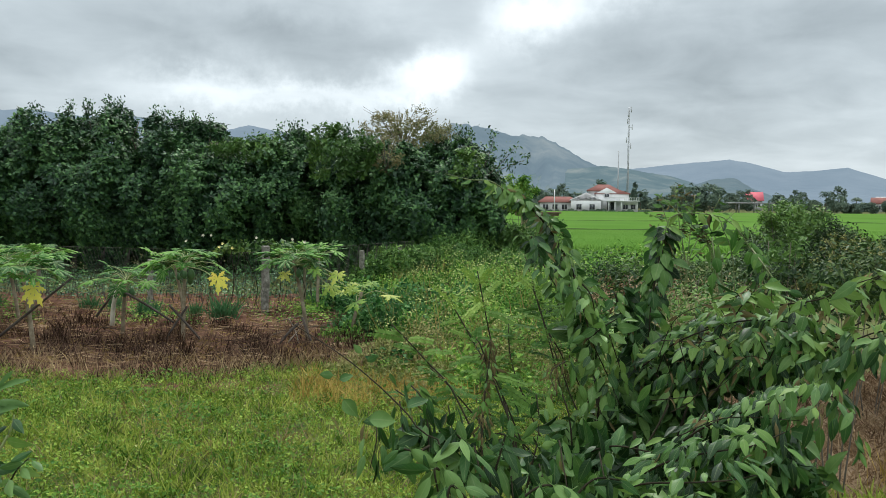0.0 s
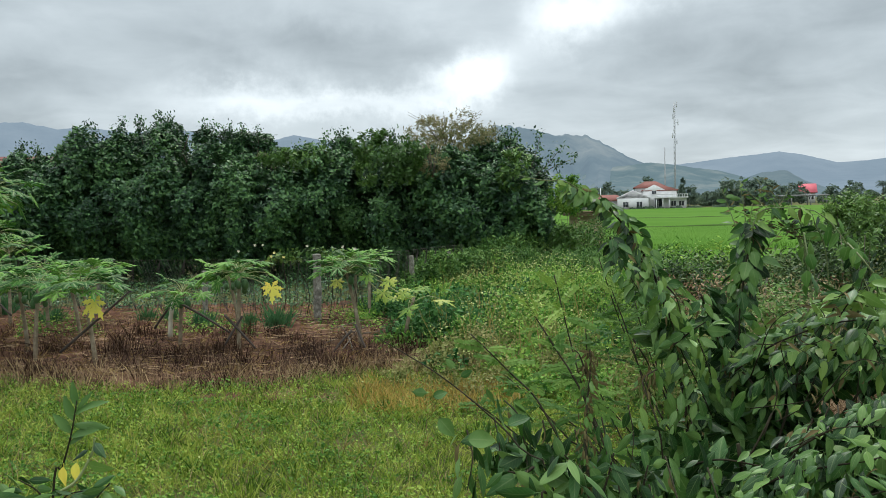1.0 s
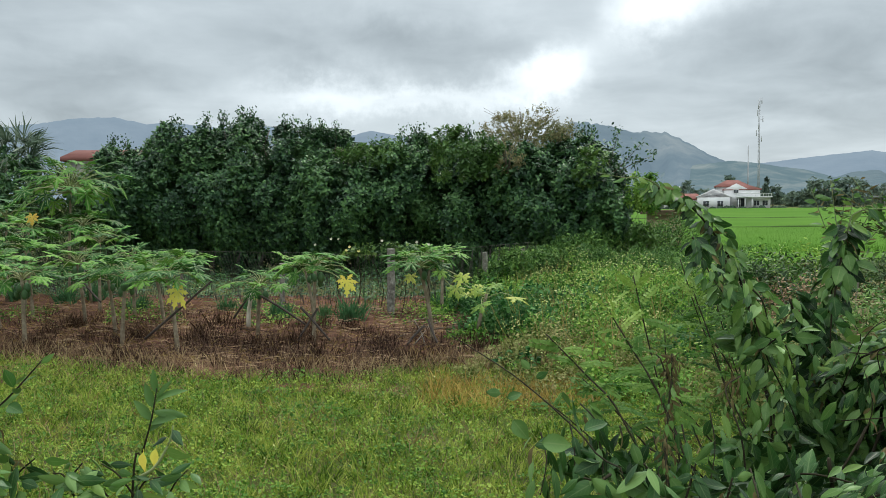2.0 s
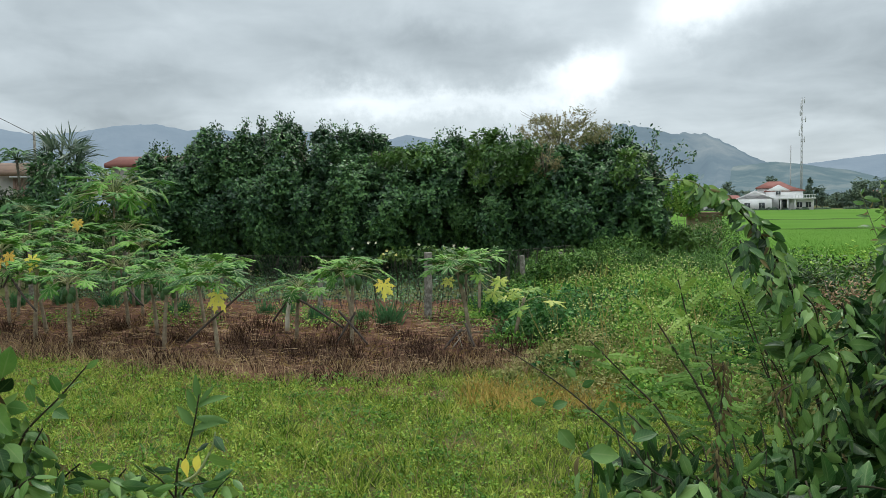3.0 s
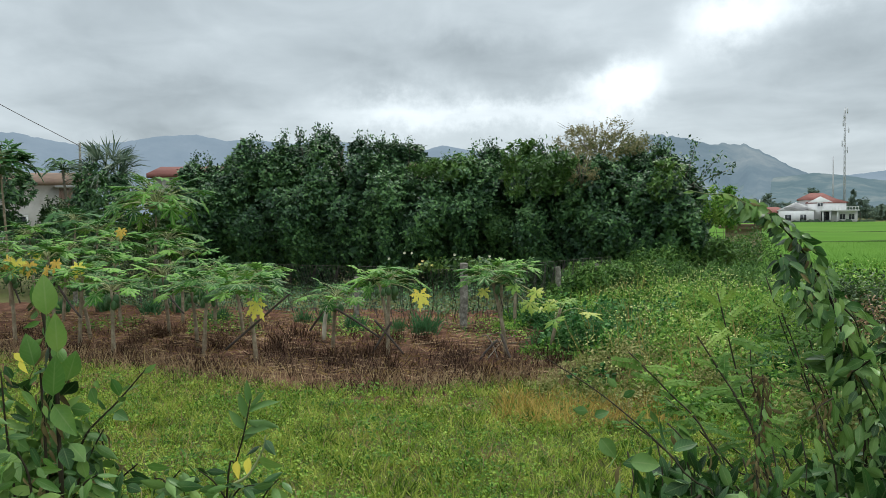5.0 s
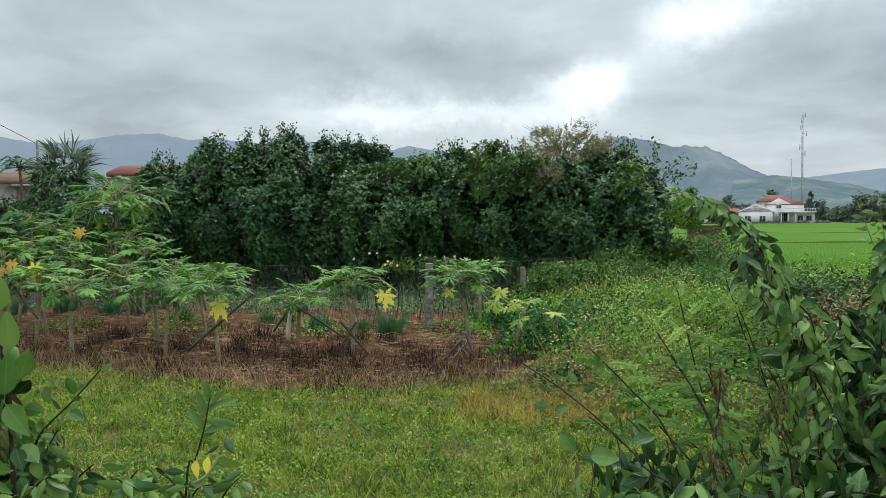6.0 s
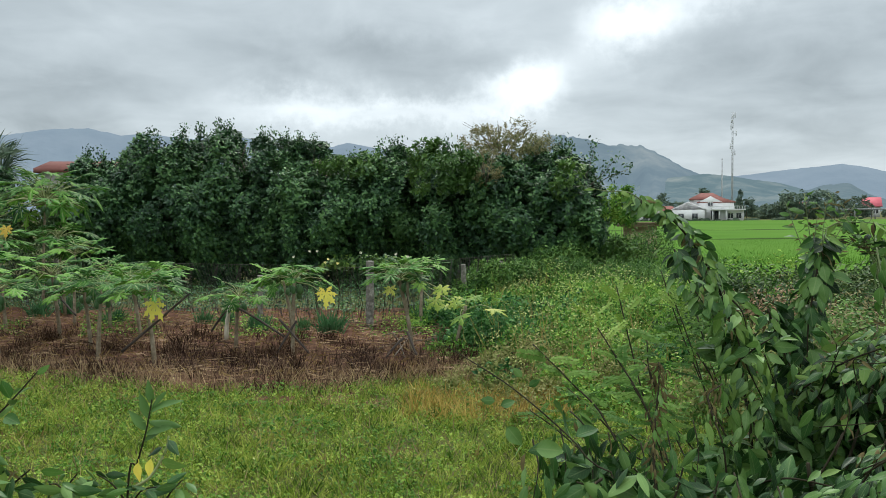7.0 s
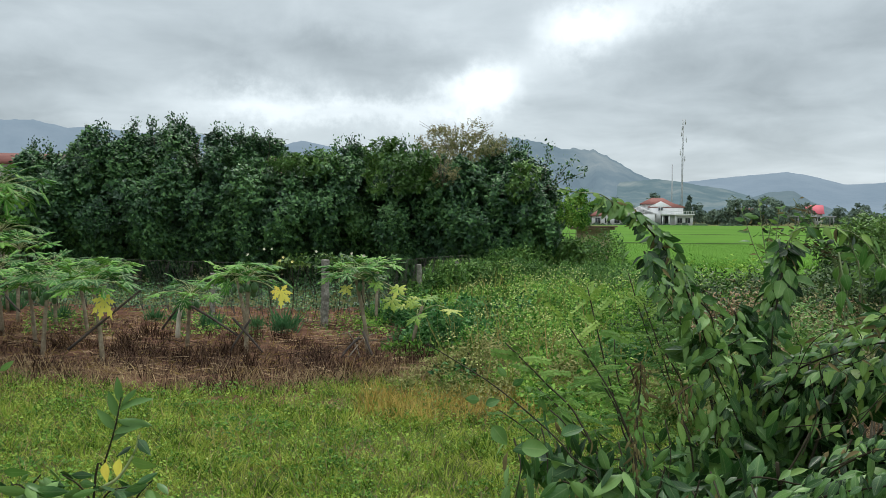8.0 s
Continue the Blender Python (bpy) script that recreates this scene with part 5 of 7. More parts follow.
def strand(root, pts, count, size, hang=0.7, spread=0.03, light=0.15, dry=0.03, radius=0.004, start=0.0, material=None, face=(0, -1, 0.25), base=None, stem="stem"):
    """A winding stem, and leaves that leave it in turn and hang over one another."""
    line = spline(pts, 24)
    part(stem, arrays_mesh(stem, *tube(line, np.linspace(radius, radius * 0.5, 24), 5), True), material or M_stem, root)
    for k in range(count):
        s = start + (1 - start) * (k + rng.random() * 0.6) / count
        i = min(22, int(s * 23))
        p = line[i] + (line[i + 1] - line[i]) * (s * 23 - i)
        d = unit(line[i + 1] - line[i])
        a = k * 2.4 + rng.normal(0, 0.4)
        out = np.array([math.cos(a), math.sin(a) * 0.8 - 0.25, 0.15])
        way = unit(out * (1 - hang * 0.6) + np.array([0, 0, -1.0]) * hang + d * 0.15 + rng.normal(0, 0.18, 3))
        nrm = np.array(face) * 0.7 + out * 0.8 + rng.normal(0, 0.4, 3)
        kind = pick(light, dry, base)
        put_leaf(root, kind, p + out * spread * rng.random(), way, nrm, size * rng.uniform(0.65, 1.25) * (0.65 if kind is DRY and size > 0.04 else 1.0))


# the arching vine and the upright one beside it
arch = thing("arching_vine", "arching shoot wrapped in a leafy green vine", "vine", (0, 0, 0))
strand(arch, [(0.55, 2.55, 0.0), (0.54, 2.5, 0.9), (0.532, 2.497, 1.632), (0.527, 2.610, 1.835), (0.503, 2.651, 2.014), (0.451, 2.660, 2.160), (0.392, 2.666, 2.266), (0.309, 2.642, 2.363), (0.236, 2.644, 2.401), (0.187, 2.646, 2.434)],
       200, 0.045, 0.60, 0.036, 0.34, 0.17, 0.006, 0.47, base=BROAD)
strand(arch, [(0.245, 2.644, 2.398), (0.176, 2.627, 2.445), (0.099, 2.607, 2.451), (0.018, 2.588, 2.469)], 5, 0.05, 0.3, 0.01, 0.9, 0.0, 0.0025, 0.0, M_green_stem)
strand(arch, [(0.406, 2.664, 2.237), (0.428, 2.609, 2.144), (0.454, 2.583, 2.051), (0.474, 2.576, 1.938)], 36, 0.053, 0.75, 0.04, 0.1, 0.05)
strand(arch, [(0.500, 2.619, 1.989), (0.511, 2.511, 1.855), (0.515, 2.403, 1.733), (0.510, 2.296, 1.621)], 40, 0.055, 0.7, 0.06, 0.45, 0.06)
strand(arch, [(0.305, 2.55, 2.265), (0.345, 2.52, 2.169), (0.398, 2.48, 2.077)], 44, 0.050, 0.55, 0.05, 0.04, 0.06, 0.003, base=WIDE)
for a, b in (((0.454, 2.47, 2.123), (0.502, 2.45, 2.022)), ((0.465, 2.4, 1.945), (0.562, 2.4, 2.014))):
    strand(arch, [a, (np.array(a) + np.array(b)) / 2 + np.array([0.01, 0, 0.01]), b], 12, 0.054, 0.3, 0.05, 0.30, 0.06, 0.003, base=WIDE)
strand(arch, [(0.434, 2.450, 2.146), (0.467, 2.450, 2.025), (0.500, 2.450, 1.920), (0.550, 2.450, 1.815), (0.595, 2.450, 1.710)], 80, 0.050, 0.6, 0.06, 0.28, 0.10, 0.003, base=WIDE)
strand(arch, [(0.573, 2.500, 2.086), (0.610, 2.500, 1.980), (0.658, 2.500, 1.873), (0.709, 2.500, 1.767)], 55, 0.050, 0.6, 0.06, 0.30, 0.05, 0.003, base=WIDE)
strand(arch, [(0.417, 2.420, 1.893), (0.446, 2.420, 1.806), (0.491, 2.420, 1.728)], 10, 0.052, 0.95, 0.015, 1.0, 0.0, 0.0025)
strand(arch, [(0.538, 2.400, 1.963), (0.562, 2.400, 1.895), (0.591, 2.400, 1.809)], 9, 0.052, 0.95, 0.015, 1.0, 0.0, 0.0025)
strand(arch, [(0.354, 2.440, 1.959), (0.396, 2.440, 1.889), (0.420, 2.440, 1.819)], 26, 0.020, 0.7, 0.02, 0.1, 0.85, 0.003)

column = thing("climbing_vine", "upright shoot hung with overlapping vine leaves", "vine", (0, 0, 0))
strand(column, [(0.68, 2.55, 0.0), (0.67, 2.5, 0.9), (0.658, 2.500, 1.671), (0.695, 2.592, 1.879), (0.717, 2.603, 2.051), (0.744, 2.592, 2.196), (0.757, 2.577, 2.283), (0.779, 2.580, 2.336), (0.858, 2.581, 2.344), (0.952, 2.560, 2.327), (1.014, 2.535, 2.250), (1.063, 2.508, 2.131), (1.067, 2.421, 2.023)],
       40, 0.052, 0.7, 0.03, 0.70, 0.08, 0.0030, 0.60, M_green_stem)
strand(column, [(0.661, 2.504, 1.745), (0.695, 2.592, 1.879), (0.717, 2.603, 2.051), (0.744, 2.592, 2.196), (0.761, 2.578, 2.302)], 150, 0.054, 0.66, 0.042, 0.30, 0.04, base=BROAD)
strand(column, [(0.746, 2.574, 2.226), (0.714, 2.528, 2.135), (0.699, 2.522, 2.042), (0.693, 2.515, 1.931)], 40, 0.054, 0.75, 0.04, 0.35, 0.04, base=BROAD)
for a, b in (((0.957, 2.627, 2.109), (0.857, 2.600, 2.331)), ((0.976, 2.646, 2.107), (0.906, 2.620, 2.325)), ((1.011, 2.625, 2.090), (0.940, 2.579, 2.322))):
    strand(column, [(a[0], a[1], 0.0), (a[0], a[1], 1.2), a, b], 3, 0.06, 0.4, 0.01, 0.6, 0.1, 0.003, 0.8, M_green_stem)
strand(column, [(0.905, 2.556, 2.266), (0.900, 2.512, 2.194), (0.901, 2.485, 2.086)], 7, 0.056, 0.95, 0.02, 0.0, 0.0, 0.003, 0.2, M_green_stem, base=ROUNDED)
strand(column, [(1.029, 2.534, 2.231), (1.017, 2.432, 2.201), (1.045, 2.378, 2.135), (1.047, 2.324, 2.072)], 12, 0.054, 0.8, 0.02, 0.0, 0.08, 0.003, 0.0, M_green_stem, base=ROUNDED)

for tip, count in (((0.690, 2.600, 2.348), 30), ((0.739, 2.600, 2.406), 34), ((0.778, 2.600, 2.435), 30), ((0.817, 2.600, 2.404), 24), ((0.707, 2.600, 2.299), 22)):
    strand(column, [(0.957, 2.627, 2.109), (0.905, 2.61, 2.25), tip], count, 0.021, 0.05, 0.03, 0.5, 0.34, 0.002, 0.45, M_green_stem)

# the heavy drape of vine over a shrub
drape = thing("vine_thicket", "dense glossy dark green vine draped over a shrub", "vine", (0, 0, 0))


def bough(root, pts, count, size, depth=0.10, light=0.12, dry=0.03, rim=0.27, radius=0.003):
    """A side branch roofed with leaves that lie on one another, the outer ones hanging over its edge."""
    line = spline(pts, 24)
    count = round(count * 1.38)
    part("branch", arrays_mesh("branch", *tube(line, np.linspace(radius, radius * 0.5, 24), 5), True), M_stem, root)
    for k in range(count):
        s = (k + rng.random()) / count
        i = min(22, int(s * 23))
        p = line[i] + (line[i + 1] - line[i]) * (s * 23 - i)
        d = unit(line[i + 1] - line[i])
        # extra pale leaves put the light on the boughs into leaf colour
        kind = pick(light + 0.09, dry)
        if rng.random() < rim:
            at = p + np.array([0, -depth * rng.uniform(0.7, 1.1), -0.02 - 0.05 * rng.random()])
            way = np.array([-0.5 + 0.5 * s + rng.normal(0, 0.4), rng.normal(-0.45, 0.3), -1.0])
            nrm = np.array([rng.normal(0, 0.35), -1.0, 0.8])
        else:
            o = rng.uniform(-1.0, 1.0)
            at = p + np.array([0, depth * o, 0.015 + 0.02 * rng.random() - (0.035 if o < -0.5 else 0.0) - 0.02 * max(0.0, o)])
            way = np.array([-1.0 + 1.15 * s + rng.normal(0, 0.5), -0.5 + rng.normal(0, 0.35), -0.36 + rng.normal(0, 0.25)])
            nrm = np.array([rng.normal(0, 0.28), -0.35 + rng.normal(0, 0.2), 1.0])
        put_leaf(root, kind, at, unit(way), nrm, size * 0.81 * rng.uniform(0.6, 1.35) * (0.7 if kind is DRY else 1.0))


# upper tier: a larger share of pale leaves, coloured as lit from above
bough(drape, [(0.644, 2.411, 1.859), (0.736, 2.337, 1.954), (0.859, 2.251, 2.026), (0.967, 2.192, 2.043), (1.041, 2.141, 2.032), (1.107, 2.079, 2.004)], 120, 0.068, 0.10, 0.30, 0.01)
bough(drape, [(0.721, 2.531, 1.853), (0.829, 2.467, 1.959), (0.962, 2.391, 2.034), (1.073, 2.322, 2.038), (1.152, 2.270, 2.021)], 90, 0.068, 0.12, 0.22, 0.08)
bough(drape, [(0.805, 2.564, 1.904), (0.902, 2.470, 2.014), (0.972, 2.374, 2.073), (1.055, 2.324, 2.072)], 60, 0.062, 0.10, 0.40, 0.24)
bough(drape, [(0.799, 2.314, 1.915), (0.898, 2.217, 1.969), (0.978, 2.138, 1.990), (1.030, 2.078, 1.980)], 52, 0.068, 0.07, 0.30, 0.01)
bough(drape, [(0.671, 2.411, 1.859), (0.711, 2.358, 1.817), (0.744, 2.270, 1.852), (0.800, 2.211, 1.873)], 22, 0.066, 0.07, 0.02, 0.0)
bough(drape, [(1.029, 2.218, 1.986), (1.098, 2.163, 2.061), (1.142, 2.097, 2.134), (1.194, 2.050, 2.189)], 46, 0.066, 0.05, 0.50, 0.22)
bough(drape, [(1.033, 2.116, 1.957), (1.087, 2.039, 2.000), (1.137, 1.981, 2.044), (1.180, 1.942, 2.058)], 40, 0.072, 0.06, 0.10, 0.04)
lower = thing("spreading_vine", "lower tier of vine branches roofed with glossy dark leaves", "vine", (0, 0, 0))
bough(lower, [(0.590, 1.922, 1.735), (0.663, 1.887, 1.813), (0.757, 1.841, 1.872), (0.854, 1.813, 1.912), (0.939, 1.794, 1.924), (0.970, 1.771, 1.877)], 100, 0.062, 0.08, 0.20, 0.06)
bough(lower, [(0.658, 2.052, 1.725), (0.763, 2.007, 1.801), (0.862, 1.960, 1.860), (0.941, 1.913, 1.909)], 70, 0.060, 0.08, 0.14, 0.08)
bough(lower, [(0.481, 1.723, 1.756), (0.540, 1.706, 1.793), (0.620, 1.677, 1.822), (0.709, 1.678, 1.836), (0.797, 1.710, 1.859)], 64, 0.058, 0.08, 0.14, 0.06)
bough(lower, [(0.419, 1.623, 1.760), (0.463, 1.604, 1.776), (0.527, 1.575, 1.788), (0.622, 1.575, 1.794), (0.700, 1.606, 1.797)], 36, 0.056, 0.07, 0.08, 0.05)
bough(lower, [(0.346, 1.453, 1.762), (0.372, 1.425, 1.785), (0.432, 1.405, 1.791), (0.528, 1.405, 1.800)], 24, 0.052, 0.06, 0.10, 0.02)
bough(lower, [(0.384, 1.903, 1.747), (0.444, 1.855, 1.778), (0.515, 1.805, 1.780), (0.571, 1.765, 1.780)], 16, 0.062, 0.06, 0.04, 0.02)
for a in ((0.42, 2.0), (0.50, 1.95), (0.58, 2.05)):
    strand(lower, [(a[0] - 0.05, a[1], 0), (a[0], a[1], 0.8), (a[0] + 0.05, a[1], 1.5), (a[0] + 0.2, a[1] + 0.02, 1.84)], 0, 0.08, radius=0.005)
pour(lower)
for pts, n, s, lt in (([(0.953, 2.125, 2.097), (1.039, 2.076, 2.120), (1.090, 2.029, 2.160), (1.180, 2.030, 2.191)], 16, 0.075, 0.7), ([(0.829, 2.175, 2.090), (0.874, 2.127, 2.128), (0.889, 2.129, 2.160)], 12, 0.07, 0.6),
                      ([(1.111, 2.119, 2.004), (1.151, 2.020, 2.022), (1.198, 1.971, 2.046)], 12, 0.085, 0.2)):
    strand(drape, pts, n, s, 0.45, 0.03, lt, 0.12, 0.0025)
strand(drape, [(0.60, 2.2, 0), (0.64, 2.25, 0.8), (0.7, 2.3, 1.5), (0.8, 2.3, 1.9)], 0, 0.08, radius=0.007)
strand(drape, [(0.7, 1.95, 0), (0.6, 1.95, 0.8), (0.55, 1.95, 1.5), (0.5, 1.9, 1.8)], 0, 0.08, radius=0.009)
strand(drape, [(0.62, 2.25, 0.6), (0.75, 2.3, 1.4), (0.95, 2.25, 1.85), (1.2, 2.15, 2.05)], 0, 0.08, radius=0.005)
for pts in ([(0.827, 2.123, 2.065), (0.851, 2.105, 2.107), (0.878, 2.075, 2.096)], [(0.811, 2.124, 2.080), (0.827, 2.126, 2.112), (0.835, 2.107, 2.130)]):
    strand(drape, pts, 16, 0.05, 0.2, 0.03, 0.45, 0.4, 0.002)
for a0 in ((0.695, 2.321, 2.034), (0.781, 2.321, 2.027), (0.840, 2.273, 2.068), (1.012, 2.225, 2.101), (1.078, 2.226, 2.118)):
    q = np.array(a0)
    strand(drape, [q + np.array([0, 0.1, -0.2]), q + np.array([0.02, 0.02, -0.05]), q], 10, 0.055, 0.1, 0.03, 0.6, 0.06, 0.002)
for k in range(14):
    a = np.array([rng.uniform(0.55, 1.15), rng.uniform(1.75, 2.3), rng.uniform(1.75, 2.0)])
    b = a + np.array([rng.normal(0.1, 0.12), rng.normal(0, 0.08), rng.uniform(0.02, 0.2)])
    strand(drape, [a, (a + b) / 2 + rng.normal(0, 0.03, 3), b], 4, 0.03, 0.5, 0.01, 0.2, 0.6, 0.0016, 0.3, M_stem, stem="twig")
pour(drape)
# the shaded leaves inside
inner = []
for c, s, n in (((1.014, 2.511, 1.859), (0.34, 0.14, 0.08), 700), ((0.778, 2.551, 1.696), (0.20, 0.16, 0.18), 800), ((0.705, 2.046, 1.626), (0.40, 0.14, 0.10), 800), ((0.502, 2.345, 1.605), (0.20, 0.2, 0.14), 240), ((0.858, 2.053, 1.734), (0.14, 0.1, 0.10), 260), ((0.385, 1.899, 1.676), (0.16, 0.10, 0.09), 320), ((0.49, 2.60, 1.94), (0.06, 0.04, 0.06), 90), ((0.67, 2.66, 1.98), (0.04, 0.04, 0.10), 80)):
    q = np.array(c) + unit(rng.normal(size=(n, 3))) * rng.random((n, 1)) ** 0.5 * np.array(s)
    inner.append(scatter(oval(0.46, 0.2, 0.3), q, unit(rng.normal(size=(n, 3)) + np.array([0, 0, -0.6])), rng.normal(size=(n, 3)) + np.array([0, -0.6, 0.4]), rng.uniform(0.05, 0.09, n)))
for c, s, n in (((-0.011, 1.620, 1.862), (0.09, 0.04, 0.035), 110), ((0.112, 1.660, 1.788), (0.09, 0.05, 0.04), 110)):
    q = np.array(c) + unit(rng.normal(size=(n, 3))) * rng.random((n, 1)) ** 0.5 * np.array(s)
    inner.append(scatter(oval(0.46, 0.2, 0.3), q, unit(rng.normal(size=(n, 3)) + np.array([0, 0, -0.4])), rng.normal(size=(n, 3)) + np.array([0, -0.9, -0.2]), rng.uniform(0.03, 0.05, n)))
core = arrays_mesh("inner_foliage", *joined(*inner), True)
ribbed(core)
tagged(part("inner_foliage", core, M_vine_far, drape), kind="stuff")

# the low shoot with a long bare dark stem
low_shoot = thing("leafy_shoot", "long bare dark stem above a tuft of broad leaves", "shrub", (0, 0, 0))
strand(low_shoot, [(0.10, 1.4, 0.0), (0.09, 1.38, 1.0), (0.034, 1.358, 1.836), (-0.030, 1.375, 1.957), (-0.085, 1.418, 2.007), (-0.168, 1.481, 2.060), (-0.245, 1.544, 2.094), (-0.302, 1.585, 2.118)], 0, 0.06, radius=0.0020)
for c, way, sz in (((-0.086, 1.421, 2.052), (0.05, 0.1, -1), 0.05),
                   ((-0.170, 1.388, 2.009), (0.6, -0.1, -0.8), 0.062),
                   ((-0.121, 1.366, 1.978), (1, 0, -0.2), 0.075),
                   ((-0.071, 1.355, 1.962), (0.8, -0.1, -0.5), 0.07),
                   ((-0.094, 1.396, 1.972), (-1, 0, -0.1), 0.06),
                   ((-0.039, 1.333, 1.928), (-0.9, 0, -0.3), 0.06),
                   ((-0.008, 1.333, 1.928), (0.1, -0.1, -1), 0.06)):
    put_leaf(low_shoot, BROAD, c, np.array(way) + rng.normal(0, 0.15, 3), np.array([0.1, -0.85, 0.15]) + rng.normal(0, 0.4, 3), sz * 0.68)
for c, way, sz in (((-0.051, 1.377, 1.998), (0.9, 0, 0.3), 0.06),
                   ((-0.027, 1.355, 1.952), (-0.8, -0.2, -0.6), 0.065),
                   ((0.008, 1.353, 1.922), (0.8, -0.2, -0.4), 0.07),
                   ((-0.193, 1.420, 2.046), (-0.8, 0, 0.2), 0.04),
                   ((-0.182, 1.420, 2.038), (0.7, 0, 0.1), 0.04),
                   ((-0.133, 1.462, 2.065), (0.8, 0, 0.4), 0.035),
                   ((-0.145, 1.473, 2.079), (-0.5, 0, 0.7), 0.035)):
    put_leaf(low_shoot, BROAD, c, np.array(way) + rng.normal(0, 0.15, 3), np.array([0.1, -0.85, 0.15]) + rng.normal(0, 0.4, 3), sz * 0.68)
for pts, n in (([(-0.009, 1.363, 1.929), (-0.029, 1.333, 1.928), (-0.053, 1.314, 1.939)], 9), ([(0.023, 1.360, 1.877), (0.002, 1.312, 1.904), (0.008, 1.309, 1.864)], 10), ([(0.054, 1.359, 1.857), (0.063, 1.343, 1.925), (0.042, 1.335, 1.959)], 12),
               ([(0.099, 1.406, 1.818), (0.120, 1.410, 1.882), (0.135, 1.414, 1.936)], 12), ([(0.174, 1.407, 1.818), (0.184, 1.410, 1.872), (0.194, 1.412, 1.915)], 12), ([(0.073, 1.307, 1.835), (0.032, 1.271, 1.889), (0.023, 1.249, 1.858)], 12),
               ([(0.133, 1.307, 1.836), (0.193, 1.310, 1.876), (0.243, 1.309, 1.866)], 14), ([(0.249, 1.405, 1.798), (0.302, 1.409, 1.852), (0.356, 1.409, 1.852)], 14)):
    strand(low_shoot, pts, n, 0.056, 0.6, 0.02, 0.05, 0.04, 0.003, 0.0, None, (0, -1, -0.1))
for pts in ([(0.023, 1.412, 1.903), (0.033, 1.350, 1.881), (0.023, 1.327, 1.827)], [(0.077, 1.432, 1.908), (0.086, 1.369, 1.864), (0.075, 1.346, 1.819)], [(0.145, 1.461, 1.888), (0.147, 1.408, 1.850), (0.149, 1.366, 1.812)],
            [(0.207, 1.509, 1.861), (0.211, 1.448, 1.837), (0.196, 1.405, 1.797)], [(0.267, 1.610, 1.866), (0.264, 1.507, 1.827), (0.268, 1.454, 1.778)], [(0.363, 1.657, 1.826), (0.357, 1.565, 1.796), (0.357, 1.503, 1.760)]):
    strand(low_shoot, pts, 9, 0.054, 0.95, 0.03, 0.10, 0.04, 0.002, 0.0, None, (0, -1, -0.3))
for pts in ([(-0.127, 1.540, 1.943), (-0.116, 1.489, 1.906), (-0.126, 1.455, 1.855)], [(-0.074, 1.551, 1.964), (-0.065, 1.511, 1.923), (-0.066, 1.467, 1.854)], [(-0.021, 1.581, 1.936), (-0.013, 1.540, 1.895), (-0.014, 1.517, 1.839)],
            [(0.028, 1.672, 1.924), (0.036, 1.631, 1.879), (0.032, 1.587, 1.816)], [(0.096, 1.685, 1.900), (0.102, 1.643, 1.856), (0.086, 1.598, 1.815)], [(0.168, 1.801, 1.894), (0.173, 1.759, 1.834), (0.152, 1.691, 1.785)],
            [(0.266, 2.024, 1.863), (0.267, 1.960, 1.800), (0.246, 1.911, 1.710)], [(-0.052, 1.608, 1.983), (-0.032, 1.560, 1.974), (-0.002, 1.544, 1.937)]):
    strand(low_shoot, pts, 9, 0.052, 0.95, 0.035, 0.05, 0.06, 0.0018, 0.0, None, (0, -1, -0.3))
dried = [(0.112, 1.544, 2.097), (0.109, 1.521, 2.055), (0.099, 1.497, 1.991), (0.092, 1.463, 1.921), (0.097, 1.429, 1.854)]
strand(low_shoot, dried[::-1], 150, 0.019, 0.9, 0.016, 0.12, 0.80, 0.003)
strand(low_shoot, [(0.102, 1.521, 2.055), (0.090, 1.523, 2.089), (0.081, 1.524, 2.100)], 12, 0.012, 0.3, 0.01, 0.0, 0.9, 0.002)
strand(low_shoot, [(0.356, 2.115, 1.935), (0.310, 2.064, 1.914), (0.319, 2.010, 1.865)], 26, 0.024, 0.9, 0.02, 0.1, 0.7, 0.002)


pour(low_shoot)


# wands with fine pinnate leaves
def pinnate_mesh(pairs, material, width):
    xs = np.linspace(0.12, 0.97, pairs)
    pieces = [tube(spline([(0, 0, 0), (0.5, 0, 0.05), (1, 0, -0.08)], 5), [0.008, 0.007, 0.006, 0.005, 0.004], 3, False)]
    for sgn in (1, -1):
        pos = np.stack([xs, np.zeros(pairs), 0.05 - 0.13 * np.abs(xs - 0.4)], 1)
        way = np.stack([np.full(pairs, 0.45), np.full(pairs, sgn * 1.0), rng.uniform(-0.35, 0.1, pairs)], 1)
        pieces.append(scatter(ROUND, pos, way, np.array([0, 0, 1.0]) + rng.normal(0, 0.2, (pairs, 3)), width * (1 - 0.9 * (xs - 0.5) ** 2)))
    me = arrays_mesh("leaf", *joined(*pieces))
    me.materials.append(material)
    return me


PINNATE = [pinnate_mesh(n, M_feather, wd) for n, wd in ((11, 0.2), (13, 0.17), (10, 0.22), (14, 0.16))]
FRESH = [pinnate_mesh(n, M_tip, wd) for n, wd in ((7, 0.24), (8, 0.22))]
feather = thing("feathery_shrub", "slender shrub of dark wands with fine pinnate leaves", "shrub", (0, 0, 0))



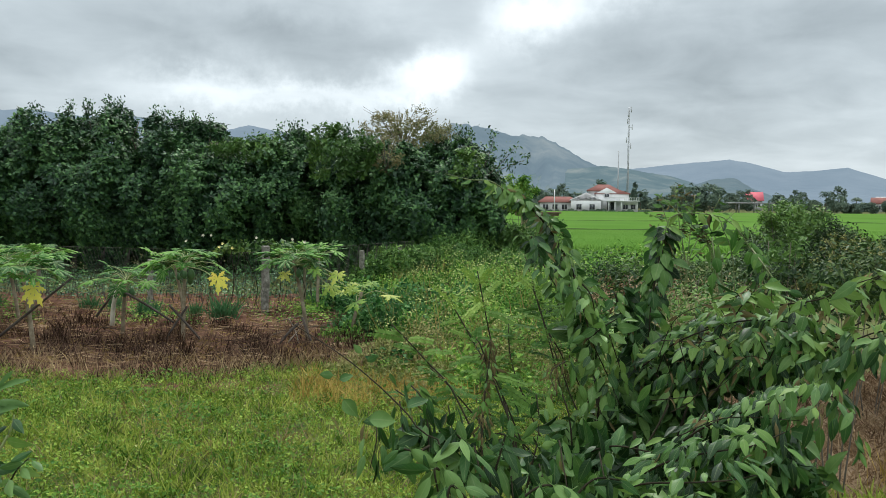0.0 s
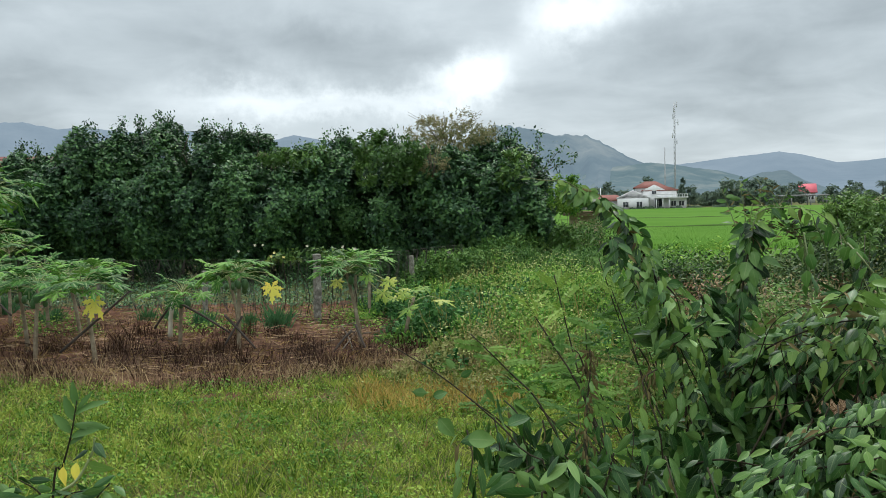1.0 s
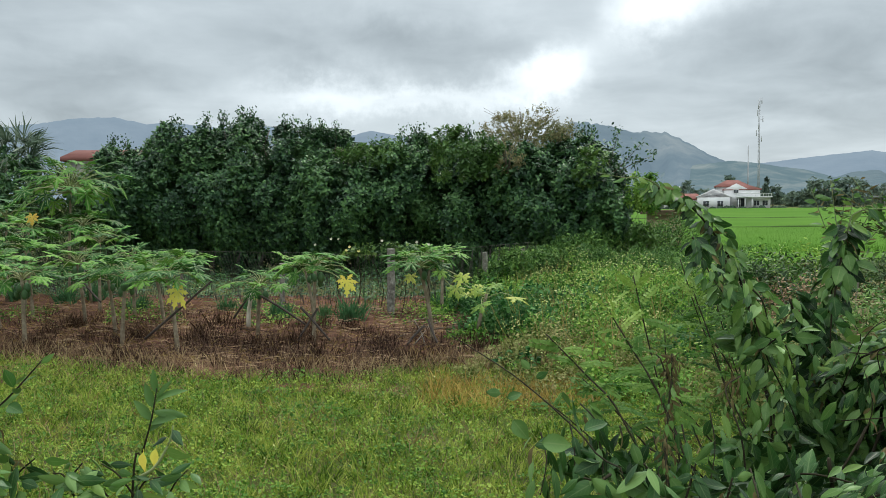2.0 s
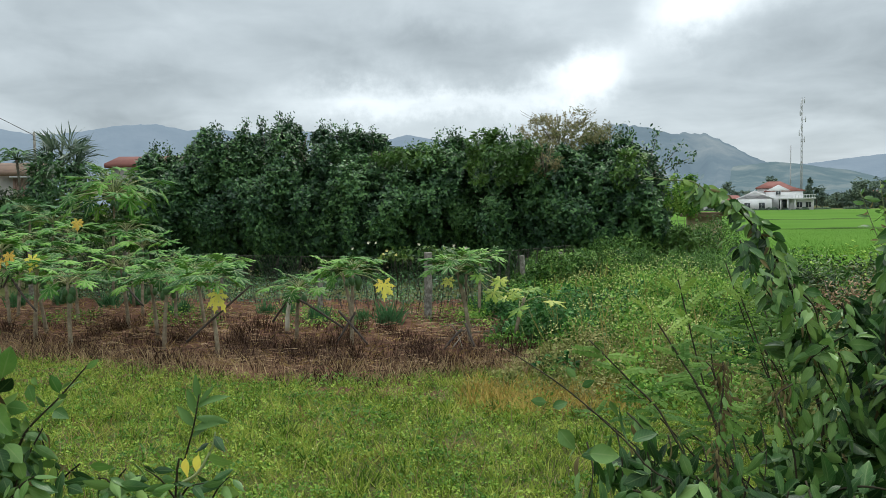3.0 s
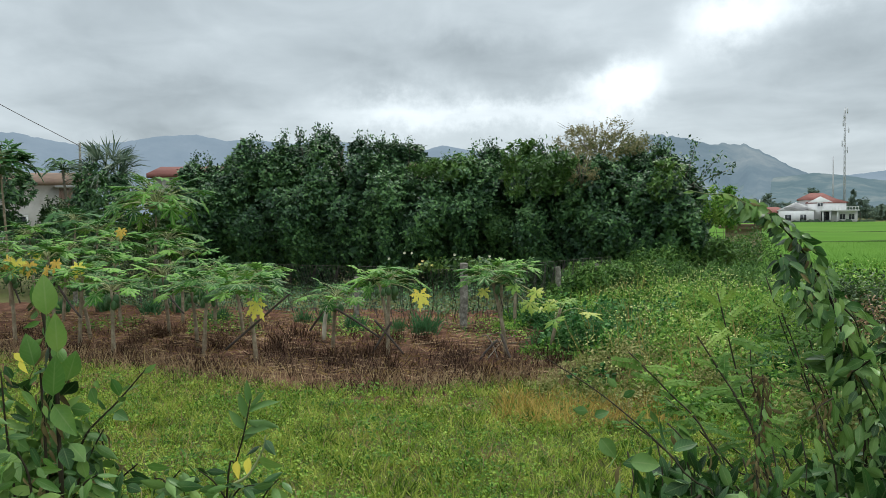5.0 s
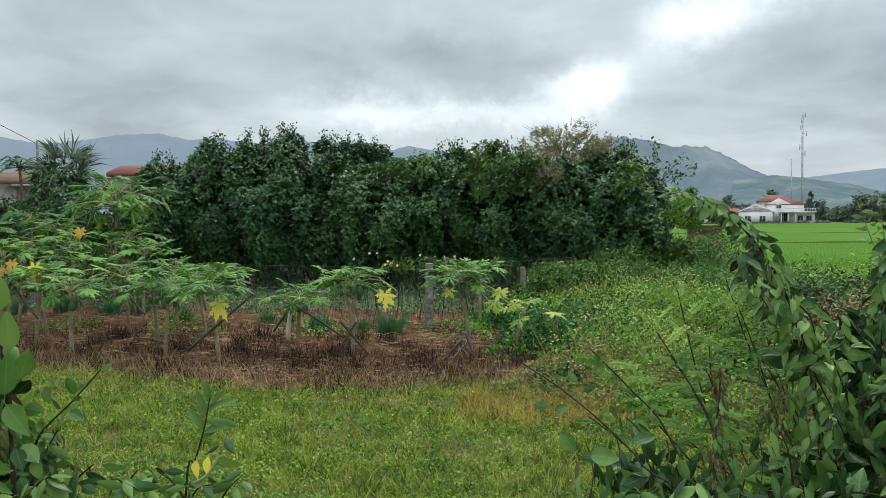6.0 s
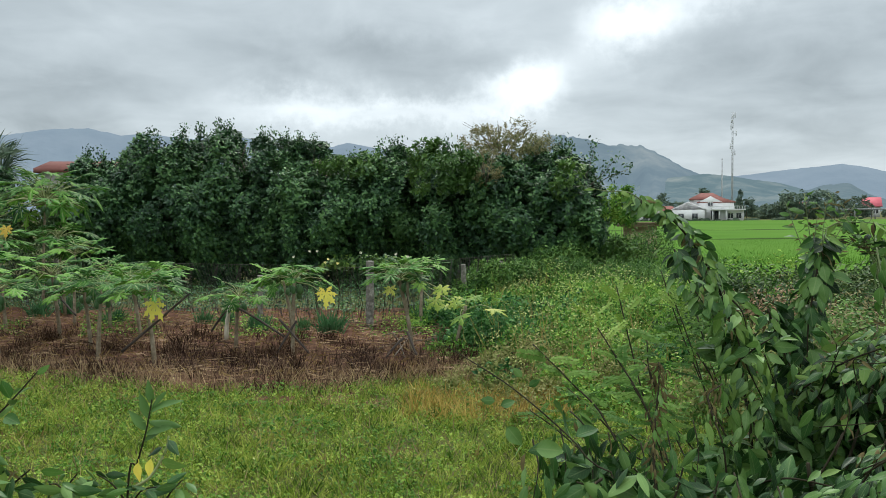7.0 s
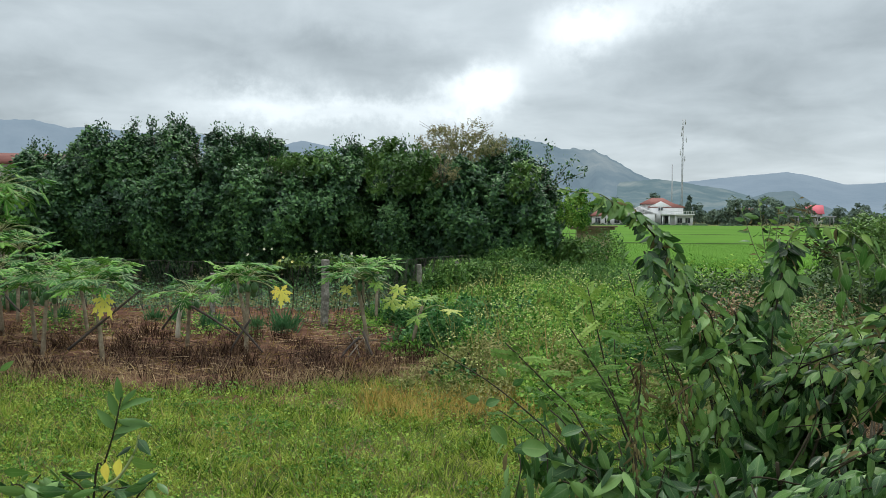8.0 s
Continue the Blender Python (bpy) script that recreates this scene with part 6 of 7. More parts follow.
def wand(k, pts, n):
    back = np.array(pts[0]) * 1.9 - np.array(pts[1]) * 0.9
    back[2] = min(back[2], 1.6)
    line = spline([np.array([back[0] + 0.03, back[1], 0.0]), back * np.array([1, 1, 0.5]), back, *pts], 26)
    part("wand", arrays_mesh("wand", *tube(line, np.linspace(0.0036, 0.0019, 26), 5), True), M_stem, feather)
    for j in range(n):
        s = 0.66 + 0.34 * (j + rng.random()) / n
        p = line[min(25, int(s * 25))]
        a = j * 2.4 + rng.normal(0, 0.3)
        way = (math.cos(a), math.sin(a) * 0.8, rng.normal(0.05, 0.25))
        fresh = k in (0, 1, 2) and s > 0.90
        put_leaf(feather, FRESH if fresh else PINNATE, p, way if not fresh else (way[0], way[1], 0.9), (rng.normal(0, 0.4), -0.25 + rng.normal(0, 0.4), 1), rng.uniform(0.055, 0.105) if not fresh else 0.075)


wand(0, [(0.199, 2.306, 1.782), (0.166, 2.416, 1.944), (0.127, 2.529, 2.149)], 20)
wand(1, [(0.168, 2.110, 1.855), (0.099, 2.218, 1.978), (0.025, 2.325, 2.094)], 18)
wand(2, [(0.385, 2.407, 1.803), (0.352, 2.518, 1.965), (0.315, 2.626, 2.103)], 20)
wand(3, [(0.056, 2.009, 1.848), (-0.030, 2.115, 1.932), (-0.132, 2.220, 2.017)], 16)
wand(4, [(0.259, 2.198, 1.651), (0.187, 2.258, 1.819), (0.147, 2.313, 1.893)], 14)
wand(5, [(0.327, 2.497, 1.631), (0.259, 2.709, 1.812), (0.256, 2.818, 1.958)], 20)
wand(6, [(0.470, 2.701, 1.694), (0.393, 2.917, 1.944), (0.337, 3.031, 2.162)], 20)
wand(7, [(0.528, 2.801, 1.691), (0.480, 2.913, 1.881), (0.461, 3.022, 2.019)], 20)
wand(8, [(0.148, 2.300, 1.687), (0.046, 2.406, 1.782), (-0.028, 2.509, 1.832)], 16)
wand(9, [(0.321, 2.294, 1.585), (0.217, 2.300, 1.687), (0.133, 2.354, 1.742)], 18)
wand(10, [(0.458, 2.490, 1.520), (0.358, 2.598, 1.640), (0.290, 2.702, 1.712)], 18)
wand(11, [(0.101, 2.394, 1.586), (-0.064, 2.501, 1.701), (-0.145, 2.604, 1.733)], 14)
pour(feather)

# the shoots at the other side of the gap
sprig = thing("young_shoot", "young shoot with light green pointed leaves and two yellow ones", "shrub", (0, 0, 0))
strand(sprig, [(-1.1, 1.66, 0.0), (-1.08, 1.66, 1.0), (-1.025, 1.645, 1.757), (-1.002, 1.650, 1.836), (-0.981, 1.655, 1.909), (-0.967, 1.659, 1.980)], 0, 0.08, radius=0.0032, material=M_stem)
for c, way, sz in (((-0.968, 1.658, 1.968), (-0.2, 0, 1), 0.055), ((-0.969, 1.658, 1.958), (0.55, 0, 0.9), 0.05), ((-0.971, 1.657, 1.951), (0.9, -0.1, 0.5), 0.08), ((-0.975, 1.656, 1.936), (-0.35, 0, 0.95), 0.06), ((-0.977, 1.656, 1.928), (1, 0, 0.05), 0.075),
                   ((-0.981, 1.655, 1.909), (-0.6, -0.1, 0.8), 0.06), ((-0.982, 1.654, 1.902), (0.9, -0.2, 0.35), 0.07), ((-0.987, 1.653, 1.885), (0.8, 0.1, 0.6), 0.06)):
    put_leaf(sprig, LANCE, c, way, (0, -0.6, 0.8), sz)
for c, way in (((-0.988, 1.631, 1.845), (-0.1, 0, -1), ), ((-0.960, 1.634, 1.853), (-0.15, -0.1, -1), )):
    put_leaf(sprig, YELLOW, c, way, (0, -1, 0.3), 0.048)
strand(sprig, [(-1.000, 1.628, 1.789), (-0.952, 1.613, 1.820), (-0.920, 1.617, 1.873), (-0.911, 1.619, 1.909)], 3, 0.06, 0.4, 0.01, 0.2, 0.0, 0.004, 0.5, M_petiole)
for pts, n in (([(-1.009, 1.626, 1.747), (-0.951, 1.572, 1.804), (-0.907, 1.555, 1.820)], 9), ([(-1.009, 1.626, 1.747), (-1.035, 1.607, 1.801), (-1.071, 1.605, 1.825)], 9), ([(-0.946, 1.650, 1.740), (-0.905, 1.614, 1.790), (-0.881, 1.617, 1.814)], 9),
               ([(-1.095, 1.541, 1.776), (-1.118, 1.542, 1.819), (-1.141, 1.541, 1.823)], 9), ([(-1.058, 1.603, 1.754), (-1.060, 1.564, 1.792), (-1.095, 1.543, 1.810)], 8)):
    strand(sprig, pts, round(n * 1.0), 0.052, 0.25, 0.03, 0.3, 0.02, 0.0025)

left = thing("vine_on_stake", "stake wound with a vine of large mixed green leaves", "vine", (0, 0, 0))
strand(left, [(-1.22, 1.36, 0.0), (-1.23, 1.36, 1.0), (-1.241, 1.375, 1.813), (-1.258, 1.392, 1.922), (-1.276, 1.412, 2.033), (-1.301, 1.423, 2.124), (-1.331, 1.440, 2.211), (-1.342, 1.440, 2.250)], 26, 0.040, 0.8, 0.02, 0.4, 0.3, 0.006, 0.52, base=WIDE)
GREEN_BROAD = leaf_set(M_vine_light, (0.46, 0.60), (0.08, 0.35), 5)
# the large leaves one by one: kind, foot, way, length
for kind, at, way, size in (
    ("G", (-1.320, 1.420, 2.205), (0.020, -0.218, 0.976), 0.069),
    ("G", (-1.297, 1.410, 2.141), (0.345, -0.211, 0.915), 0.071),
    ("B", (-1.283, 1.400, 2.133), (-0.283, -0.263, -0.922), 0.057),
    ("G", (-1.271, 1.400, 2.138), (0.610, -0.272, -0.745), 0.055),
    ("B", (-1.301, 1.430, 2.041), (0.542, -0.266, 0.797), 0.056),
    ("B", (-1.255, 1.400, 2.034), (0.815, -0.215, 0.539), 0.070),
    ("G", (-1.298, 1.410, 2.058), (-0.496, -0.301, -0.815), 0.050),
    ("G", (-1.257, 1.380, 2.019), (0.679, -0.161, -0.716), 0.093),
    ("G", (-1.258, 1.430, 2.001), (0.945, -0.271, -0.183), 0.055),
    ("D", (-1.313, 1.420, 1.976), (-0.542, -0.259, -0.799), 0.058),
    ("B", (-1.258, 1.390, 1.924), (-0.624, -0.259, -0.737), 0.058),
    ("B", (-1.230, 1.370, 1.936), (0.408, -0.273, -0.871), 0.055),
    ("B", (-1.246, 1.380, 1.875), (-0.420, -0.295, -0.858), 0.051),
    ("B", (-1.213, 1.360, 1.884), (0.313, -0.332, -0.890), 0.045),
    ("B", (-1.231, 1.390, 1.938), (0.962, -0.231, -0.144), 0.065),
    ("G", (-1.207, 1.390, 1.909), (0.486, -0.302, -0.820), 0.050),
    ("B", (-1.339, 1.440, 1.985), (0.786, -0.233, 0.572), 0.064),
    ("B", (-1.287, 1.420, 1.972), (0.851, -0.259, -0.456), 0.058),
    ("B", (-1.328, 1.440, 2.084), (0.806, -0.292, -0.515), 0.051),
    ("B", (-1.243, 1.420, 1.882), (0.943, -0.224, -0.245), 0.067),
    ("G", (-1.302, 1.430, 1.938), (-0.760, -0.419, -0.497), 0.036),
    ("G", (-1.308, 1.420, 1.894), (-0.666, -0.269, -0.695), 0.056),
    ("B", (-1.344, 1.420, 2.026), (-0.436, -0.421, 0.795), 0.036),
    ("B", (-1.370, 1.400, 2.004), (0.891, -0.277, -0.358), 0.054),
    ("B", (-1.407, 1.420, 2.039), (-0.664, -0.477, -0.576), 0.031),
    ("B", (-1.428, 1.420, 2.059), (-0.288, -0.366, 0.885), 0.041),
    ("B", (-1.382, 1.410, 2.063), (-0.430, -0.425, 0.796), 0.035),
    ("B", (-1.374, 1.420, 2.040), (0.850, -0.268, 0.453), 0.056),
    ("G", (-1.431, 1.420, 1.996), (0.835, -0.273, 0.477), 0.055),
    ("B", (-1.451, 1.420, 1.964), (0.832, -0.286, -0.476), 0.052),
    ("G", (-1.390, 1.400, 1.962), (-0.605, -0.378, -0.701), 0.040),
    ("B", (-1.435, 1.420, 1.912), (-0.503, -0.409, -0.761), 0.037),
    ("G", (-1.443, 1.400, 1.876), (0.760, -0.265, -0.594), 0.057),
    ("B", (-1.406, 1.420, 1.883), (0.752, -0.266, -0.604), 0.056),
    ("B", (-1.402, 1.400, 1.848), (-0.611, -0.379, -0.695), 0.040),
    ("G", (-1.376, 1.410, 1.929), (0.870, -0.307, -0.385), 0.049),
    ("G", (-1.343, 1.390, 1.875), (-0.480, -0.293, -0.827), 0.051),
    ("G", (-1.177, 1.480, 2.019), (-0.169, -0.323, 0.931), 0.046),
    ("G", (-1.240, 1.470, 2.034), (0.658, -0.304, -0.689), 0.049),
    ("G", (-1.230, 1.470, 2.050), (0.723, -0.548, -0.421), 0.027),
    ("B", (-1.190, 1.480, 1.982), (0.950, -0.310, -0.039), 0.048),
    ("G", (-1.180, 1.460, 1.874), (-0.056, -0.338, -0.939), 0.044),
    ("B", (-1.153, 1.460, 1.834), (0.893, -0.345, -0.289), 0.044),
    ("B", (-1.210, 1.450, 1.833), (0.921, -0.302, -0.245), 0.050)):
    put_leaf(left, {"G": GREEN_BROAD, "B": BROAD, "D": DRY}[kind], at, np.array(way) + rng.normal(0, 0.12, 3), np.array([0.1, -0.8, 0.45]) + rng.normal(0, 0.4, 3), size * 0.88)
for at, way, size in (((-1.251, 1.360, 2.205), (0.050, -0.112, 0.992), 0.090),
                      ((-1.228, 1.360, 2.131), (0.061, -0.112, 0.992), 0.089),
                      ((-1.225, 1.340, 2.048), (0.195, -0.106, 0.975), 0.094),
                      ((-1.242, 1.400, 2.063), (0.489, -0.130, 0.863), 0.077),
                      ((-1.284, 1.360, 2.102), (-0.104, -0.133, 0.986), 0.075)):
    put_leaf(left, GREEN_BROAD, at, way, np.array([0.62, -0.75, 0.2]) + rng.normal(0, 0.12, 3), size * 0.88)
strand(left, [(-1.262, 1.360, 1.80), (-1.274, 1.372, 1.95), (-1.298, 1.392, 2.09)], 60, 0.026, 0.9, 0.02, 0.2, 0.75, 0.004)
for c, way in (((-1.387, 1.420, 2.113), (0.8, 0, -0.45)), ((-1.373, 1.420, 2.099), (0.5, 0, -0.9))):
    put_leaf(left, YELLOW, c, way, (0, -0.9, 0.5), 0.032)
strand(left, [(-1.299, 1.506, 1.895), (-1.278, 1.513, 1.934), (-1.239, 1.557, 1.987), (-1.193, 1.593, 2.051)], 9, 0.045, 0.1, 0.01, 0.5, 0.0, 0.003, 0.2)
for pts, n in (([(-1.290, 1.452, 1.776), (-1.254, 1.465, 1.873), (-1.231, 1.495, 1.940)], 12), ([(-1.320, 1.342, 1.815), (-1.341, 1.344, 1.975), (-1.352, 1.347, 2.090)], 18), ([(-1.287, 1.249, 1.852), (-1.296, 1.252, 1.959), (-1.306, 1.254, 2.067)], 18),
               ([(-1.227, 1.518, 1.756), (-1.215, 1.525, 1.818), (-1.178, 1.536, 1.855)], 12), ([(-1.214, 1.268, 1.850), (-1.224, 1.268, 1.915), (-1.244, 1.265, 1.958)], 14), ([(-1.165, 1.331, 1.830), (-1.159, 1.335, 1.875), (-1.132, 1.343, 1.896)], 12),
               ([(-1.172, 1.584, 1.736), (-1.134, 1.596, 1.800), (-1.115, 1.602, 1.825)], 8)):
    strand(left, pts, round(n * 1.5), 0.048, 0.55, 0.05, 0.45, 0.06, 0.003)
strand(left, [(-1.295, 1.560, 1.919), (-1.277, 1.562, 1.867), (-1.253, 1.566, 1.815)], 8, 0.04, 0.5, 0.02, 0.1, 0.7, 0.002)
q = np.array((-1.36, 1.48, 1.84)) + unit(rng.normal(size=(420, 3))) * rng.random((420, 1)) ** 0.5 * np.array((0.12, 0.10, 0.15))
tuft = arrays_mesh("inner_foliage", *scatter(oval(0.44, 0.25, 0.3), q, unit(rng.normal(size=(420, 3)) + np.array([0, -0.3, -0.4])), rng.normal(size=(420, 3)) * 0.6 + np.array([0, -0.6, 0.7]), rng.uniform(0.035, 0.06, 420)), True)
ribbed(tuft)
tagged(part("inner_foliage", tuft, M_shrub, left), kind="stuff")
pour(left)
pour(sprig)
pour(arch)
pour(column)


# shrubs between the vines and the hedge
OVAL = ([(0, 0, 0), (0.3, 0.2, 0.05), (0.7, 0.17, 0.0), (1, 0, -0.14), (0.7, -0.17, 0.0), (0.3, -0.2, 0.05)], [(0, 1, 5), (1, 2, 4), (1, 4, 5), (2, 3, 4)])


def bush(at, semi, label, material, leaf, clusters, lumps=18, per=6, template=BLADE, name="shrub", stems=3, shoots=0.25):
    root = thing(name, label, "shrub", (at[0], at[1], 0), "shrubs by the hedge")
    part("foliage", arrays_mesh("foliage", *crown_mesh(rng, (0, 0, at[2]), semi, lumps, clusters, leaf, per, shoots, template, 0.9)), material, root)
    for k in range(stems):
        a = k * 2.4
        tip = np.array([math.cos(a) * semi[0] * 0.6, math.sin(a) * semi[1] * 0.6, at[2] + semi[2] * 0.6])
        part("stem", arrays_mesh("stem", *tube(spline([(math.cos(a) * 0.05, math.sin(a) * 0.05, -0.05), tip * np.array([0.4, 0.4, 0.5]), tip], 6), np.linspace(0.008, 0.003, 6), 5)), M_bark, root)
    return root


bush((0.868, 3.600, 1.555), (0.32, 0.45, 0.30), "leafy light green shrub behind the climbing vine", M_creeper, 0.026, 1500, 30, 6, OVAL)
bush((0.80, 3.45, 1.60), (0.34, 0.45, 0.28), "dry yellowish climber tangled in the light shrub", M_tawny, 0.024, 420, 16, 6, OVAL)
bush((0.93, 3.40, 1.58), (0.36, 0.3, 0.24), "withered brown twiner over the light shrub", M_litter, 0.020, 170, 14, 6, OVAL)
bush((1.417, 4.106, 1.70), (0.5, 0.5, 0.24), "shrub with yellowish and brown leaf tips", M_creeper, 0.026, 800, 26, 6, OVAL)
bush((1.35, 3.95, 1.74), (0.52, 0.4, 0.24), "olive-brown withered climber over the shrub", M_brush, 0.020, 520, 26, 6, OVAL)
bush((1.952, 6.404, 1.60), (1.0, 0.6, 0.34), "tangle of dark creeper and dry twigs", M_thorn, 0.034, 1700, 30, 6, OVAL, shoots=0.08)
bush((1.85, 6.0, 1.66), (0.85, 0.4, 0.24), "brown withered creeper on the dark tangle", M_litter, 0.026, 420, 26, 6, OVAL, shoots=0.08)
bush((2.117, 8.895, 1.405), (1.2, 0.7, 0.5), "low spreading light green shrub", M_weed, 0.06, 800, 24)
bush((3.002, 6.905, 1.633), (0.7, 0.6, 0.3), "dark leafy shrub beside the hedge", M_thorn, 0.055, 700, 24)
bush((4.544, 9.407, 1.574), (0.95, 0.9, 0.50), "rounded dark green shrub in the hedge", M_thorn, 0.05, 1900, 34)
bush((4.676, 8.403, 1.543), (0.9, 0.9, 0.45), "dark spreading shrub in the hedge", M_thorn, 0.05, 1700, 30)
bush((3.047, 5.913, 1.786), (0.7, 0.5, 0.25), "low shrub with reddish brown twigs", M_thorn, 0.05, 500, 20)
bush((4.456, 9.935, 1.93), (0.75, 0.5, 0.36), "bushy olive green top growing out of the hedge", M_thorn, 0.055, 1100, 22)
bush((4.199, 7.922, 1.876), (0.4, 0.3, 0.14), "dry brownish climber on the hedge", M_tawny, 0.035, 160, 14)
bush((3.108, 6.214, 1.792), (0.35, 0.3, 0.12), "dry brownish twigs and leaves over the shrubs", M_tawny, 0.03, 140, 14)
bush((2.680, 6.125, 1.984), (0.18, 0.2, 0.16), "small yellowish green sprig before the hedge", M_tree_light, 0.05, 90, 8)
bush((4.134, 9.30, 2.16), (0.42, 0.35, 0.20), "yellowish green young growth on top of the hedge", M_tree_light, 0.055, 420, 14)
bush((5.466, 8.901, 1.498), (1.2, 0.9, 0.6), "dark green shrub at the hedge's end", M_thorn, 0.06, 900, 28)
# thin see-through sapling against the paddy
sap = thing("sapling", "thin airy sapling with sparse brownish leaves", "shrub", (0, 0, 0), "shrubs by the hedge")
for tip, n in (((1.833, 6.157, 2.508), 14), ((1.700, 6.153, 2.441), 12), ((1.988, 6.153, 2.443), 14), ((2.188, 6.152, 2.423), 12), ((1.892, 6.047, 2.333), 12), ((2.263, 6.045, 2.314), 10)):
    foot = np.array((1.927, 6.117, 1.845))
    strand(sap, [(foot[0], foot[1], 0.0), foot - np.array([0, 0, 0.5]), foot, (foot + np.array(tip)) / 2 + rng.normal(0, 0.03, 3), tip], n, 0.075, 0.0, 0.02, 0.55, 0.3, 0.006, 0.68, M_green_stem)
# dry tussocks on the brown bank
for c in ((3.97, 6.118, 0.000), (4.42, 6.374, 0.000)):
    p = np.array(c)
    n = 900
    me = arrays_mesh("blades", *blades(rng, rng.normal(0, 0.14, (n, 2)), rng.uniform(0.25, 0.55, n), 0.16, ([(0, -0.02, 0), (0, 0.02, 0), (0.55, 0.017, 0.05), (0.55, -0.017, 0.05), (1, 0, 0.22)], STRAW[1])))
    tus = tagged(part("dry_tussock", me, M_gold), "dry golden grass tussock on the brown bank", "grass", "dry tussocks")
    tus.location = (p[0], p[1], 0)
p = field(20000, 2.6, 8.0, 5.0, 10.6)
tagged(part("bank_straw", arrays_mesh("bank_straw", *blades(rng, p, rng.uniform(0.10, 0.32, len(p)), 1.3, ([(0, -0.02, 0), (0, 0.02, 0), (0.55, 0.017, 0.05), (0.55, -0.017, 0.05), (1, 0, 0.22)], STRAW[1]), z0=0.03)), M_litter), "dead brown grass on the bank", "dry grass", "", "stuff")


# ---- buildings and growth far off ----
rng = np.random.default_rng(91)


def wall_box(name, x0, x1, y0, y1, z0, z1, material, root):
    return part(name, arrays_mesh(name, *box(x0, x1, y0, y1, z0, z1)), material, root)


def roof(root, x0, x1, y0, y1, z0, z1, along="x", hip=0.0, material=None, thick=0.25, over=0.5):
    """A pitched roof of two or four tiled slopes with thickness, its ridge along x or y."""
    x0, x1, y0, y1 = x0 - over, x1 + over, y0 - over, y1 + over
    if along == "x":
        ym = (y0 + y1) / 2
        r = [(x0 + hip, ym, z1), (x1 - hip, ym, z1)]
    else:
        xm = (x0 + x1) / 2
        r = [(xm, y0 + hip, z1), (xm, y1 - hip, z1)]
    c = [(x0, y0, z0), (x1, y0, z0), (x1, y1, z0), (x0, y1, z0)]
    top = np.array(c + r, float)
    v = np.concatenate([top, top - np.array([0, 0, thick])])
    f = [(0, 1, 5), (0, 5, 4), (2, 3, 4), (2, 4, 5), (1, 2, 5), (3, 0, 4)] if along == "x" else [(1, 2, 5), (1, 5, 4), (3, 0, 4), (3, 4, 5), (0, 1, 4), (2, 3, 5)]
    f = f + [(a + 6, c2 + 6, b + 6) for a, b, c2 in f]
    for a, b in ((0, 1), (1, 2), (2, 3), (3, 0)):
        f += [(a, a + 6, b + 6), (a, b + 6, b)]
    return part("roof", arrays_mesh("roof", v, f), material or M_tile, root)


def gable(root, x0, x1, y, z0, z1, material, name="gable"):
    v = np.array([(x0, y, z0), (x1, y, z0), ((x0 + x1) / 2, y, z1), (x0, y + 0.3, z0), (x1, y + 0.3, z0), ((x0 + x1) / 2, y + 0.3, z1)])
    f = [(0, 1, 2), (3, 5, 4), (0, 3, 4), (0, 4, 1), (1, 4, 5), (1, 5, 2), (2, 5, 3), (2, 3, 0)]
    return part(name, arrays_mesh(name, v, f), material, root)


def window(root, x, y, z, w, h):
    win = part("window", arrays_mesh("window", *joined(box(x - w / 2 - 0.1, x + w / 2 + 0.1, y - 0.12, y - 0.003, z - h / 2 - 0.12, z - h / 2), box(x - w / 2 - 0.1, x + w / 2 + 0.1, y - 0.12, y - 0.003, z + h / 2, z + h / 2 + 0.1),
                                                box(x - w / 2 - 0.1, x - w / 2, y - 0.12, y - 0.003, z - h / 2, z + h / 2), box(x + w / 2, x + w / 2 + 0.1, y - 0.12, y - 0.003, z - h / 2, z + h / 2),
                                                box(x - 0.04, x + 0.04, y - 0.1, y - 0.003, z - h / 2, z + h / 2))), M_white, root)
    part("pane", arrays_mesh("pane", *box(x - w / 2, x + w / 2, y - 0.06, y - 0.004, z - h / 2, z + h / 2)), M_pane, win)
    return win


house = thing("village_house", "white plastered house with red tiled roofs and low wings", "house", (31.2, 172.0, 0), turn=radians(-11))
house.scale = (0.735, 0.735, 0.77)
# low wing
wall_box("wall", -14.0, -3.4, 2.0, 9.0, 0, 3.1, M_white, house)
roof(house, -14.0, -3.4, 2.0, 9.0, 3.1, 4.6, "x", 2.0, M_tile)
for x in (-12.2, -9.4, -6.6):
    window(house, x, 2.0, 1.6, 1.5, 1.4)
# front gabled wing
wall_box("wall", -4.6, 4.2, -2.0, 8.0, 0, 3.6, M_white, house)
gable(house, -4.6, 4.2, -2.0, 3.6, 5.6, M_white)
roof(house, -4.6, 4.2, -1.6, 8.0, 3.65, 5.75, "y", 0.0, M_white, 0.2, 0.4)
for x in (-2.2, 1.6):
    window(house, x, -2.0, 1.7, 1.5, 1.5)
# main block behind
wall_box("wall", 2.6, 12.2, 3.0, 13.0, 0, 5.6, M_white, house)
gable(house, 2.6, 9.0, 2.9, 5.6, 7.2, M_white)
roof(house, 2.6, 12.2, 3.4, 13.0, 5.6, 7.3, "y", 3.2, M_tile)
wall_box("wall", 0.2, 9.5, 13.0, 22.0, 0, 6.6, M_white, house)
roof(house, 0.2, 9.5, 13.0, 22.0, 6.6, 8.4, "x", 3.5, M_tile)
